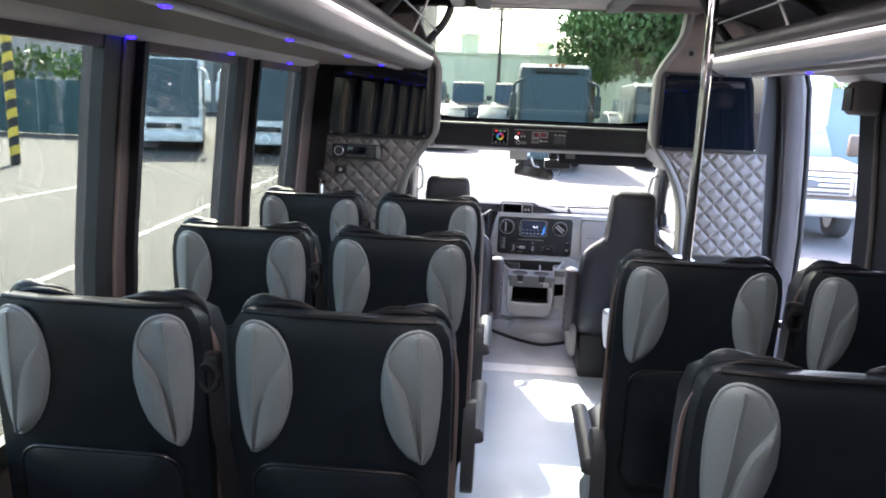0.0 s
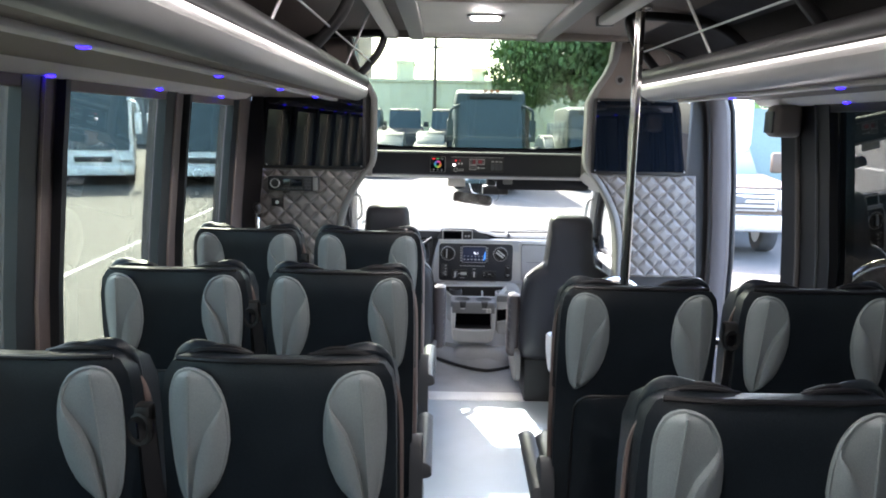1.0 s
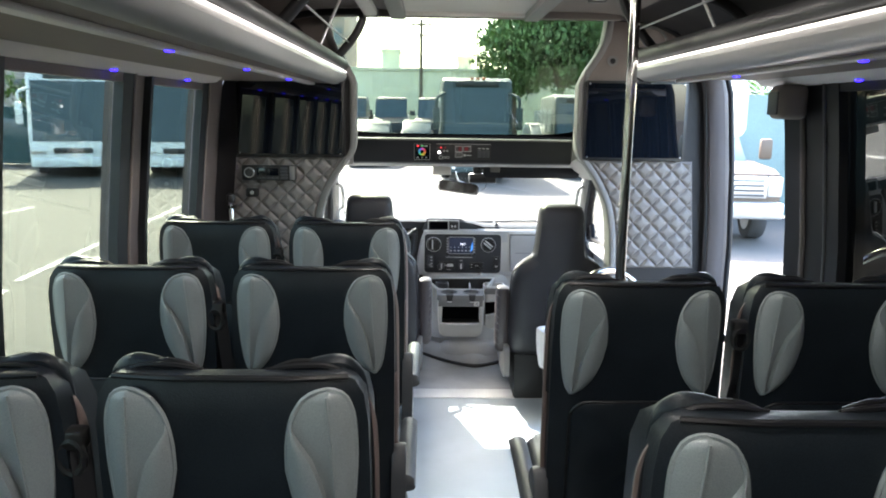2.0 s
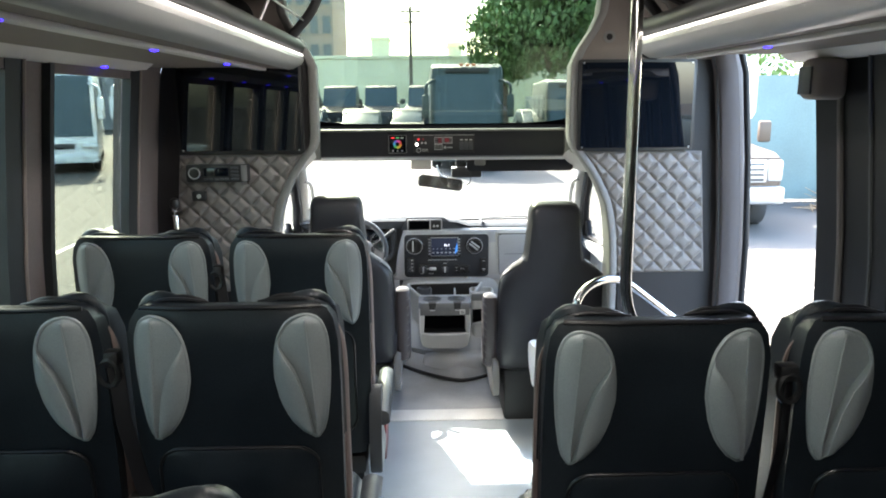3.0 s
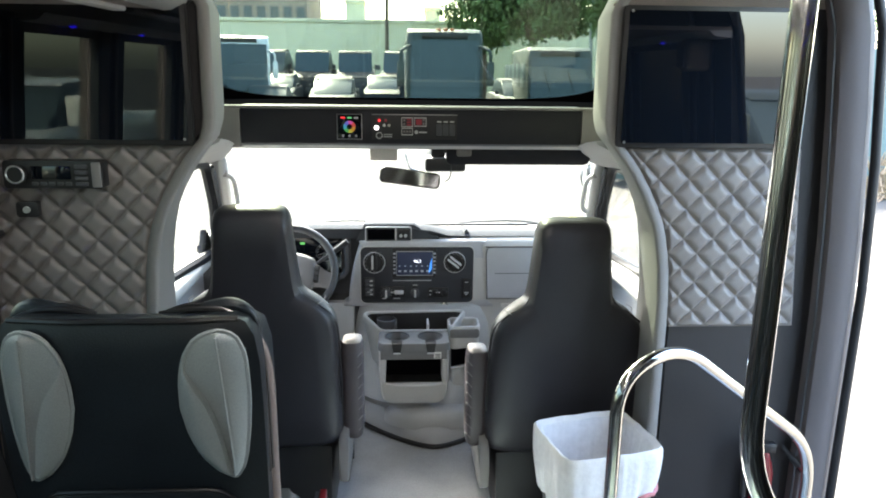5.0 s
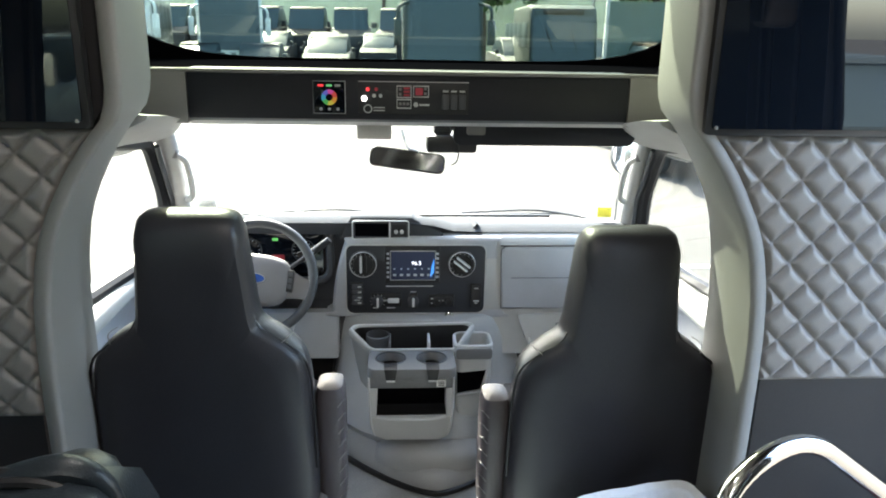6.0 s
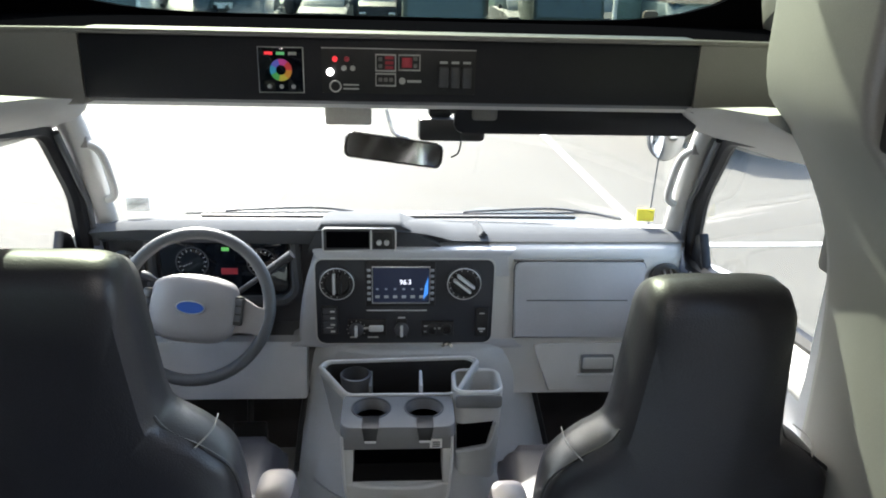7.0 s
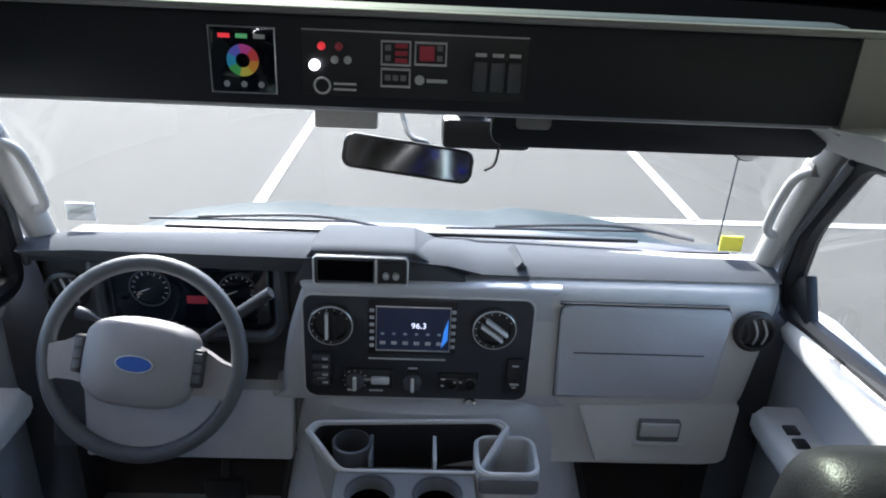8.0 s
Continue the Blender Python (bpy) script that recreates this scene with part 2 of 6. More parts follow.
def tube(pts, r, seg=10, bm=None, closed=False, flat=1.0):
    pts = [Vector(p) for p in pts]
    rings, n = [], len(pts)
    side = None
    for i, p in enumerate(pts):
        if closed:
            d = (pts[(i + 1) % n] - pts[i - 1]).normalized()
        else:
            d = (pts[min(i + 1, n - 1)] - pts[max(i - 1, 0)]).normalized()
        if side is None:
            side = d.orthogonal().normalized()
        side = (side - d * side.dot(d)).normalized()
        up = d.cross(side)
        rr = r[i] if isinstance(r, (list, tuple)) else r
        rings.append([p + (side * math.cos(a) + up * math.sin(a) * flat) * rr for a in (2 * math.pi * k / seg for k in range(seg))])
    if closed:
        rings.append(rings[0])
    return loft(rings, caps=not closed, bm=bm)


def prism(outline, axis, d0, d1, bevel=0.0, bm=None, seg=2):
    """A flat outline of (a, b) pairs drawn out along an axis: x takes (y, z), y takes (x, z), z takes (x, y)."""
    put = {"x": lambda a, b, d: (d, a, b), "y": lambda a, b, d: (a, d, b), "z": lambda a, b, d: (a, b, d)}[axis]
    b = loft([[put(p[0], p[1], d) for p in outline] for d in (d0, d1)])
    if bevel:
        rim = [e for e in b.edges if abs((put(0, 0, 1)[0] * (e.verts[0].co.x - e.verts[1].co.x) + put(0, 0, 1)[1] * (e.verts[0].co.y - e.verts[1].co.y) + put(0, 0, 1)[2] * (e.verts[0].co.z - e.verts[1].co.z))) < 1e-6]
        bmesh.ops.bevel(b, geom=rim, offset=bevel, segments=seg, affect="EDGES", profile=0.5)
    return b if bm is None else merge(bm, b)


def lathe(profile, seg=20, bm=None, m=None):
    b = loft([[(r * math.cos(2 * math.pi * k / seg), r * math.sin(2 * math.pi * k / seg), z) for k in range(seg)] for r, z in profile])
    if m is not None:
        bmesh.ops.transform(b, matrix=m, verts=b.verts)
    return b if bm is None else merge(bm, b)


def rounded(x0, x1, z0, z1, r, n=5):
    out = []
    for cx, cz, a0 in ((x1 - r, z1 - r, 0), (x0 + r, z1 - r, 90), (x0 + r, z0 + r, 180), (x1 - r, z0 + r, 270)):
        for k in range(n + 1):
            a = radians(a0 + 90 * k / n)
            out.append((cx + r * math.cos(a), cz + r * math.sin(a)))
    return out


def structure(name, bm, mat, label, category, smooth=40):
    return tagged(part(name, bm, mat, None, "", smooth), label, category, kind="structure")


GROUND = -0.75
FACE_Y = pose(0, 0, 0, 90)  # turns a lathe's axis towards -y
BACK = -3.2  # rear end of the cabin


def wall_x(z):
    """Half width of the cabin at height z: the sides lean in towards the roof."""
    pts = [(-0.4, 1.22), (0.7, 1.22), (1.05, 1.205), (1.6, 1.15), (1.75, 1.10), (1.88, 0.95), (1.95, 0.70)]
    for (a, p), (b, q) in zip(pts, pts[1:]):
        if z <= b:
            return p + (q - p) * (z - a) / (b - a)
    return pts[-1][1]


# ---- cabin shell ----
bm = box(-1.22, 0.72, BACK, 4.2, -0.06, 0.0)
box(0.72, 1.22, BACK, 3.08, -0.06, 0.0, bm=bm)
structure("floor", bm, M_VINYL_FLOOR, "grey vinyl bus floor running down the aisle", "floor")
structure("floor_2", box(-0.98, 0.98, 4.31, 5.4, -0.06, -0.003), M_CAB_FLOOR, "dark grey rubber cab floor between the front seats", "floor")
tagged(part("threshold_trim", box(-0.72, 0.72, 4.19, 4.315, -0.05, 0.006, 0.005), M_STRIP), "pale strip across the floor where cab meets cabin", "threshold", kind="structure")
bm = box(0.72, 1.26, 3.08, 3.99, -0.42, -0.38)
box(0.70, 0.72, 3.08, 3.99, -0.42, -0.065, bm=bm)
box(0.72, 1.22, 3.06, 3.08, -0.42, -0.065, bm=bm)
structure("floor_3", bm, M_CAB_FLOOR, "dark step well inside the passenger doorway", "step well")


def side_panel(sx, y0, y1, z0, z1, thick=0.05, bm=None, steps=5):
    zs = [z0 + (z1 - z0) * k / steps for k in range(steps + 1)]
    ring = [(wall_x(z), z) for z in zs] + [(wall_x(z) + thick, z) for z in reversed(zs)]
    b = loft([[(sx * x, y, z) for x, z in ring] for y in (y0, y1)])
    return b if bm is None else merge(bm, b)


SILL, HEAD = 0.72, 1.615
LEFT_WINDOWS = [(3.07, 3.67), (2.17, 2.865), (1.30, 2.00), (0.43, 1.13), (-0.44, 0.26), (-1.31, -0.61), (-2.18, -1.48), (-3.05, -2.35)]
RIGHT_WINDOWS = [(2.16, 2.885), (1.30, 2.00), (0.43, 1.13), (-0.44, 0.26), (-1.31, -0.61), (-2.18, -1.48), (-3.05, -2.35)]
DOOR = (3.27, 3.95)


def side_wall(name, sx, windows, doorway, y_end, mat, label):
    bm = bmesh.new()
    y = y_end
    low_end = doorway[0] if doorway else y_end
    side_panel(sx, BACK, low_end, -0.3, SILL, bm=bm)
    if doorway:
        side_panel(sx, BACK, doorway[0], HEAD, 1.95, bm=bm, steps=7)
        side_panel(sx, doorway[0], doorway[1], 1.80, 1.95, bm=bm, steps=4)
        side_panel(sx, doorway[1], y_end, HEAD, 1.95, bm=bm, steps=7)
    else:
        side_panel(sx, BACK, y_end, HEAD, 1.95, bm=bm, steps=7)
    spans = list(windows) + ([doorway] if doorway else [])
    spans.sort(reverse=True)
    for a, b in spans:
        if y - b > 0.005:
            side_panel(sx, b, y, SILL if y <= low_end + 0.001 else -0.3, HEAD, bm=bm)
        y = a
    if y > BACK:
        side_panel(sx, BACK, y, SILL, HEAD, bm=bm)
    return structure(name, bm, mat, label, "wall")


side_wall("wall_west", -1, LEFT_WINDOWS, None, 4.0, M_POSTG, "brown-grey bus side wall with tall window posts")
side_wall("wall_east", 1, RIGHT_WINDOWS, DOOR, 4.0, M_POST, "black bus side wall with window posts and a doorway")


def side_window(name, sx, y0, y1, mat, label):
    w = thing(name, label, "window", kind="structure")
    bm = bmesh.new()
    e = 0.035
    for a, b, z0, z1 in ((y0 - 0.012, y0 + 0.012, SILL - 0.02, HEAD), (y1 - e, y1 + 0.045, SILL - 0.02, HEAD)):
        b2 = side_panel(1, a, b, z0, z1, 0.03)
        bmesh.ops.transform(b2, matrix=Matrix.Translation((-0.024, 0, 0)), verts=b2.verts)
        bmesh.ops.scale(b2, vec=(sx, 1, 1), verts=b2.verts)
        merge(bm, b2)
    for z0, z1 in ((SILL - 0.02, SILL + e),):
        b2 = side_panel(1, y0 + 0.012, y1 - e, z0, z1, 0.03)
        bmesh.ops.transform(b2, matrix=Matrix.Translation((-0.024, 0, 0)), verts=b2.verts)
        bmesh.ops.scale(b2, vec=(sx, 1, 1), verts=b2.verts)
        merge(bm, b2)
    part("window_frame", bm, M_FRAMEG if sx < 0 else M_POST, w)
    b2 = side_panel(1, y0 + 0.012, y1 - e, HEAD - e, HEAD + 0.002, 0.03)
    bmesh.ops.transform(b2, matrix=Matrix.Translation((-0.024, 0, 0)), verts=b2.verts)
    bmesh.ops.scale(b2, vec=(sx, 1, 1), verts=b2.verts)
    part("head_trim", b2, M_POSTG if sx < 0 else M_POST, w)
    part("bead", tube([(sx * (wall_x(z) - 0.026), y1 + 0.048, z) for z in (SILL, 0.9, 1.05, 1.2, 1.4, HEAD)], 0.006, 6), M_TAUPELIT if sx < 0 else M_DASHDK, w)
    b2 = side_panel(sx, y0 + 0.005, y1 - 0.005, SILL + 0.01, HEAD - 0.005, 0.006)
    bmesh.ops.transform(b2, matrix=Matrix.Translation((sx * 0.02, 0, 0)), verts=b2.verts)
    part("pane", b2, mat, w)


for k, (a, b) in enumerate(LEFT_WINDOWS):
    side_window(f"window_{k + 1}", -1, a, b, M_SIDEGLASS, "tall tinted side window in a black frame")
for k, (a, b) in enumerate(RIGHT_WINDOWS):
    side_window(f"window_{k + 10}", 1, a, b, M_DARKGLASS, "dark tinted side window in a black frame")

structure("wall_south", box(-1.27, 1.27, BACK - 0.06, BACK, -0.3, 2.0), M_TAUPE, "taupe rear wall of the cabin", "wall")

# roof: one curved sheet with the flat middle
prof = [(1.20, 1.75), (1.02, 1.86), (0.85, 1.93), (0.62, 1.955), (0.35, 1.96)]
ring = [(-x, z) for x, z in prof] + [(x, z) for x, z in reversed(prof)]
ring += [(x, z + 0.05) for x, z in reversed(ring)]
ceiling = structure("ceiling", loft([[(x, y, z) for x, z in ring] for y in (BACK, 4.0)]), M_TAUPE, "taupe fabric-lined curved bus ceiling", "ceiling")
bm = box(-0.30, 0.26, BACK, 3.96, 1.945, 1.958)
for k in range(8):
    box(-0.30, 0.26, 3.93 - k * 1.0, 3.96 - k * 1.0, 1.93, 1.946, bm=bm)
structure("ceiling_panel_trim", bm, M_CEIL, "off-white ceiling panel with shallow cross ribs", "ceiling panel")
for name, x in (("trim_west", -0.325), ("trim_east", 0.285)):
    structure(name, box(x - 0.035, x + 0.035, BACK, 3.98, 1.915, 1.953, 0.008), M_GREYTRIM, "grey rib along the ceiling panel", "ceiling rib")
structure("trim_north", box(-0.70, 0.70, 3.965, 3.998, 1.925, 1.958, 0.006), M_TAUPE, "taupe cross rail over the front opening", "ceiling rail")


def ceiling_light(y):
    t = thing("ceiling_light", "small lit rectangular ceiling lamp", "ceiling lamp", -0.03, y, 1.945, group="ceiling lamps")
    part("frame", prism(rounded(-0.075, 0.075, -0.045, 0.045, 0.02), "z", -0.008, 0.0, 0.003), M_GREYTRIM, t)
    part("lens", prism(rounded(-0.055, 0.055, -0.03, 0.03, 0.015), "z", -0.014, -0.008, 0.003), M_LAMP, t)


for k in range(6):
    ceiling_light(3.34 - 1.1 * k)
for x in (-0.44, 0.44):
    t = thing("ceiling_strip_light", "long white strip lamp cover under the ceiling", "strip lamp", x, 0, 1.93, group="strip lamps")
    part("cover", box(-0.03, 0.03, BACK + 0.1, 3.83 if x < 0 else 3.3, -0.02, 0.015, 0.012), M_CEIL, t)
    part("end_cap", box(-0.034, 0.034, 3.83 if x < 0 else 3.3, 3.86 if x < 0 else 3.33, -0.024, 0.018, 0.008), M_GREYTRIM, t)


# ---- luggage racks ----
def rack(sx, y1, nose):
    side = "driver's" if sx < 0 else "door"
    r = thing("luggage_rack", f"overhead luggage rack on the {side} side with a lit grey edge", "luggage rack", group="luggage racks")
    X = lambda v: sx * (nose + v)
    part("edge_roll", tube([(X(0.012), BACK + 0.02, 1.712), (X(0.012), y1, 1.712)], 0.03, 14), M_RACKROLL, r, "dark grey rolled edge")
    n = [(-0.006, 1.684), (0.03, 1.684), (0.05, 1.65), (0.05, 1.622), (0.03, 1.624), (0.0, 1.64), (-0.012, 1.66)]
    part("nose", loft([[(X(a), y, z) for a, z in n] for y in (BACK + 0.02, y1)]), M_RACKNOSE, r, "satin grey nose moulding")
    part("led_strip", loft([[(X(a), y, z) for a, z in ((-0.0115, 1.6755), (-0.009, 1.6815), (-0.005, 1.6815), (-0.0085, 1.6755))] for y in (BACK + 0.03, y1 - 0.01)]), M_STRIPLED, r, "white lit strip")
    part("end_cap", prism([(X(a), z) for a, z in ((-0.02, 1.69), (-0.016, 1.65), (0.01, 1.625), (0.055, 1.615), (0.06, 1.745), (0.0, 1.748))], "y", y1, y1 + 0.012, 0.003), M_BLACK, r)
    part("underside", loft([[(X(a), y, z) for a, z in ((0.05, 1.624), (0.20, 1.632), (1.14 - nose, 1.632), (1.14 - nose, 1.645), (0.05, 1.645))] for y in (BACK + 0.02, y1 - 0.02)]), M_TAUPELIT, r, "taupe underside panel, lightened for ground bounce")
    part("inner_trim", box(min(X(0.13), X(0.165)), max(X(0.13), X(0.165)), BACK + 0.02, y1 - 0.05, 1.617, 1.629, 0.004), M_RACKTRIM, r)
    part("outer_trim", loft([[(sx * a, y, z) for a, z in ((1.05, 1.632), (1.075, 1.612), (1.135, 1.606), (1.135, 1.632))] for y in (BACK + 0.02, min(y1, 3.66))]), M_RACKTRIM, r, "pale outer edge trim")
    part("back_lining", loft([[(sx * a, y, z) for a, z in ((1.135, 1.65), (1.10, 1.72), (1.0, 1.83), (0.85, 1.915), (0.86, 1.925), (1.02, 1.84), (1.12, 1.73), (1.15, 1.65))] for y in (BACK + 0.02, y1)]), M_DARKFAB, r, "charcoal carpet lining")
    for h in range(5):
        y = y1 - 0.12 - 1.25 * h
        pts = fillet([(X(0.02), y, 1.735), (X(-0.075), y + 0.0, 1.84), (X(-0.11), y, 1.935), (X(0.10), y, 1.928), (X(0.27), y, 1.90), (X(0.40), y, 1.78), (X(0.43), y, 1.65)], 0.12, 7)
        part("hoop", tube(pts, 0.02, 10, flat=0.7), M_BLACK, r, "black curved support hoop")
    part("retaining_wire", tube([(X(-0.035), BACK + 0.05, 1.80), (X(-0.035), y1 - 0.13, 1.80)], 0.0035, 6), M_ALU, r)
    for h in range(4):
        y = y1 - 0.75 - 1.25 * h
        part("strut", tube([(X(0.0), y, 1.735), (X(-0.09), y + 0.05, 1.95)], 0.005, 8), M_ALU, r, "slim bright strut")
    for k in range(10):
        for x, z, first in ((nose + 0.148, 1.617, 3.40), (1.10, 1.607, 3.36)):
            y = first - 0.66 * k
            if BACK + 0.1 < y < y1 - 0.1:
                part("blue_led", lathe([(0.011, 0.002), (0.010, -0.002), (0.004, -0.0035)], 12, m=Matrix.Translation((sx * x, y, z))), M_BLUE, r, "small blue lamp")
    return r


rack(-1, 3.985, 0.575)
rack(1, 3.30, 0.60)

# ---- partition between cabin and cab ----
ARCH = [(1.30, 0.545), (1.255, 0.583), (1.20, 0.622), (1.13, 0.66), (1.055, 0.691), (0.95, 0.710), (0.85, 0.717), (0.755, 0.719), (0.4, 0.719), (0.0, 0.719)]


def arch_x(z):
    for (a, p), (b, q) in zip(ARCH, ARCH[1:]):
        if z >= b:
            return p + (q - p) * (a - z) / (a - b)
    return 0.719


def opening(sx):
    """The edge of the front opening from the floor to the ceiling, as (x, z)."""
    low = [(sx * x, z) for z, x in reversed(smooth_arch)]
    return low + [(sx * 0.522, 1.33), (sx * 0.522, 1.635), (sx * 0.56, 1.70), (sx * 0.61, 1.775), (sx * 0.64, 1.84), (sx * 0.655, 1.93)]


smooth_arch = [(1.30 - 0.045 * k, arch_x(1.30 - 0.045 * k)) for k in range(29) if 1.30 - 0.045 * k > 0.0] + [(0.0, 0.719)]
for name, sx in (("wall_north_1", -1), ("wall_north_2", 1)):
    edge = opening(sx)
    outer = 1.215 if sx < 0 else 1.205
    out = [(x + sx * 0.034, z) for x, z in edge] + [(sx * 0.90, 1.92), (sx * 1.08, 1.78), (sx * 1.15, 1.60), (sx * outer, 1.05), (sx * outer, 0.0 if sx < 0 else -0.40)] + ([] if sx < 0 else [(0.719, -0.40)])
    structure(name, prism(out, "y", 4.004, 4.05), M_PARTDARK, "dark partition panel beside the cab opening", "partition")
    # taupe upper face
    up = [(sx * 0.5225, 1.655), (sx * 0.56, 1.70), (sx * 0.61, 1.775), (sx * 0.64, 1.84), (sx * 0.655, 1.925), (sx * 0.89, 1.915), (sx * 1.07, 1.77), (sx * 1.135, 1.655)]
    structure("trim_upper_" + name[-1], prism(up, "y", 3.992, 4.003, 0.003), M_TAUPE, "taupe fabric panel over the screen", "partition trim")
    # return that runs forward from the edge: light grey moulding
    lowe = [(x, z) for x, z in edge if z <= 1.301] + [(sx * 0.535, 1.33), (sx * 0.531, 1.36), (sx * 0.530, 1.635), (sx * 0.56, 1.70), (sx * 0.61, 1.775), (sx * 0.64, 1.84), (sx * 0.655, 1.96), (sx * 0.66, 2.10)]
    b = loft([[(x + sx * dx, y, z) for x, z in lowe] for dx, y in ((0.022, 3.992), (0.016, 3.984), (-0.004, 3.980), (-0.011, 3.984), (-0.012, 3.994), (-0.002, 4.12), (0.036, 4.30), (0.045, 4.325))] + [[(x + sx * (0.07 if z < 1.29 else 0.30), 4.333, z) for x, z in lowe]], closed=False)
    structure("trim_arch_" + name[-1], b, M_GREYTRIM, "light grey moulded arch and column beside the front seat", "arch trim", 60)


def quilted(name, sx, outer_low, outer_top, z0, z1):
    """Padded diamonds, stitched in lines; the inner edge follows the arch."""
    nz, nx = 150, 124
    b = bmesh.new()
    D = 0.0855
    rows = []
    for i in range(nz + 1):
        z = z0 + (z1 - z0) * i / nz
        xa = arch_x(z) + 0.022
        outer = outer_low + (outer_top - outer_low) * i / nz
        row = []
        for j in range(nx + 1):
            x = xa + (outer - xa) * j / nx
            u, v = (x + z) / D, (x - z) / D
            h = 1 - (1 - min(abs(math.sin(math.pi * u)), abs(math.sin(math.pi * v)))) ** 2.6
            edge = min(1, min(i, nz - i, j, nx - j) / 3)
            row.append(b.verts.new((sx * x, 4.0 - 0.003 - 0.013 * h * edge, z)))
        rows.append(row)
    for a, c in zip(rows, rows[1:]):
        for j in range(nx):
            b.faces.new((a[j], a[j + 1], c[j + 1], c[j]))
    return structure(name, b, M_QUILT, "grey quilted vinyl panel stitched in diamonds", "quilted panel", 60)


for sx, z0, low, top in ((-1, 0.70, 1.150, 1.092), (1, 0.762, 1.122, 1.082)):
    quilted("trim_quilt_" + ("1" if sx < 0 else "2"), sx, low, top, z0, 1.283)


# ---- header beam, roof cap and its window ----
structure("header_trim", prism([(4.757, 1.215), (4.757, 1.335), (4.765, 1.345), (4.80, 1.352), (5.0, 1.352), (5.0, 1.23), (4.78, 1.205)], "x", -0.617, 0.647, 0.004), M_BEAM, "charcoal header panel between windscreen and roof window", "header")
structure("header_edge_trim", tube([(-0.94, 4.713, 1.347), (-0.62, 4.757, 1.347), (0.65, 4.757, 1.347), (0.94, 4.713, 1.347)], 0.006, 8), M_GREYTRIM, "pale edging along the header", "header edging")
for k, sx in enumerate((-1, 1)):
    xa = -0.619 if sx < 0 else 0.649
    wing = [(xa, 4.7565), (sx * 0.945, 4.71), (sx * 0.945, 5.0), (xa, 5.0)]
    structure(f"header_end_trim_{k + 1}", prism(wing, "z", 1.199, 1.343, 0.005), M_GREYTRIM, "light grey end panel of the header", "header end")
structure("roof_window_sill", prism([(4.762, 1.3445), (4.99, 1.366), (4.99, 1.3435), (4.762, 1.3435)], "x", -0.925, 0.925), M_VOID, "black sill under the roof window", "window sill")
# dark frame round the roof window, with rounded lower corners
gl = []
for k in range(25):
    u = -1 + 2 * k / 24
    gl.append((0.83 * u + 0.008, 1.373 + 0.075 * abs(u) ** 6.5))
outl = gl + [(0.87, 1.47), (0.90, 1.34), (-0.90, 1.34), (-0.87, 1.47)]
structure("roof_window_frame", prism(outl, "y", 5.0, 5.03), M_VOID, "black curved sill of the roof window", "window frame")
structure("window_30", loft([[(x, y, z) for x, y, z in ((-0.9, 5.035, 1.36), (0.9, 5.035, 1.36), (0.88, 4.91, 2.13), (-0.88, 4.91, 2.13))], [(x, y + 0.006, z) for x, y, z in ((-0.9, 5.035, 1.36), (0.9, 5.035, 1.36), (0.88, 4.91, 2.13), (-0.88, 4.91, 2.13))]]), M_CAPGLASS, "wide green-tinted window in the roof cap", "window")
structure("ceiling_2", box(-1.0, 1.0, 4.0, 4.912, 2.10, 2.15), M_GREYTRIM, "grey roof of the front cap", "ceiling")
structure("wall_cap_1", box(-1.0, -0.895, 4.05, 5.1, 1.2, 2.11), M_GREYTRIM, "side of the front cap", "wall")
structure("wall_cap_2", box(0.895, 1.0, 4.05, 5.1, 1.2, 2.11), M_GREYTRIM, "side of the front cap", "wall")


def wall_screen(x0, x1, z0, z1, label):
    t = thing("wall_screen", label, "screen", (x0 + x1) / 2, 3.99, (z0 + z1) / 2, group="screens")
    w, h = (x1 - x0) / 2, (z1 - z0) / 2
    part("bezel", prism(rounded(-w, w, -h, h, 0.008), "y", -0.022, 0.0, 0.004), M_BLACK, t)
    part("panel", prism(rounded(-w + 0.012, w - 0.012, -h + 0.012, h - 0.012, 0.006), "y", -0.025, -0.021), M_SCREEN, t, "glossy black panel")
    for sx in (-1, 1):
        for sz in (-1, 1):
            part("screw", lathe([(0.004, 0), (0.003, 0.002)], 8, m=Matrix.Translation((sx * (w - 0.02), -0.0262, sz * (h - 0.014))) @ FACE_Y), M_ALU, t)


wall_screen(-1.085, -0.575, 1.288, 1.648, "switched-off black screen set into the partition")
wall_screen(0.548, 1.032, 1.288, 1.655, "glossy black panel set into the partition beside the door")

t = thing("stereo", "black bus stereo with a round volume knob and grey end plate", "stereo", -0.930, 3.975, 1.211)
part("body", prism(rounded(-0.125, 0.125, -0.036, 0.036, 0.006), "y", -0.03, 0.012, 0.004), M_BLACK, t)
part("display", box(-0.055, 0.045, -0.0325, -0.0295, -0.012, 0.022, 0.001), M_SCREEN, t)
part("knob", lathe([(0.024, 0), (0.024, 0.012), (0.02, 0.016), (0.012, 0.016)], 20, m=Matrix.Translation((-0.088, -0.03, 0.002)) @ FACE_Y), M_BLACK, t)
part("knob_ring", tube([(-0.088 + 0.022 * math.cos(a), -0.047, 0.002 + 0.022 * math.sin(a)) for a in (2 * math.pi * k / 24 for k in range(24))], 0.0025, 6, closed=True), M_ALU, t)
for k in range(4):
    part("button", box(0.055, 0.088, -0.034, -0.029, 0.016 - k * 0.015, 0.026 - k * 0.015, 0.002), M_DASHDK, t)
for k in range(5):
    part("button", box(-0.055 + k * 0.021, -0.038 + k * 0.021, -0.034, -0.029, -0.028, -0.019, 0.002), M_DASHDK, t)
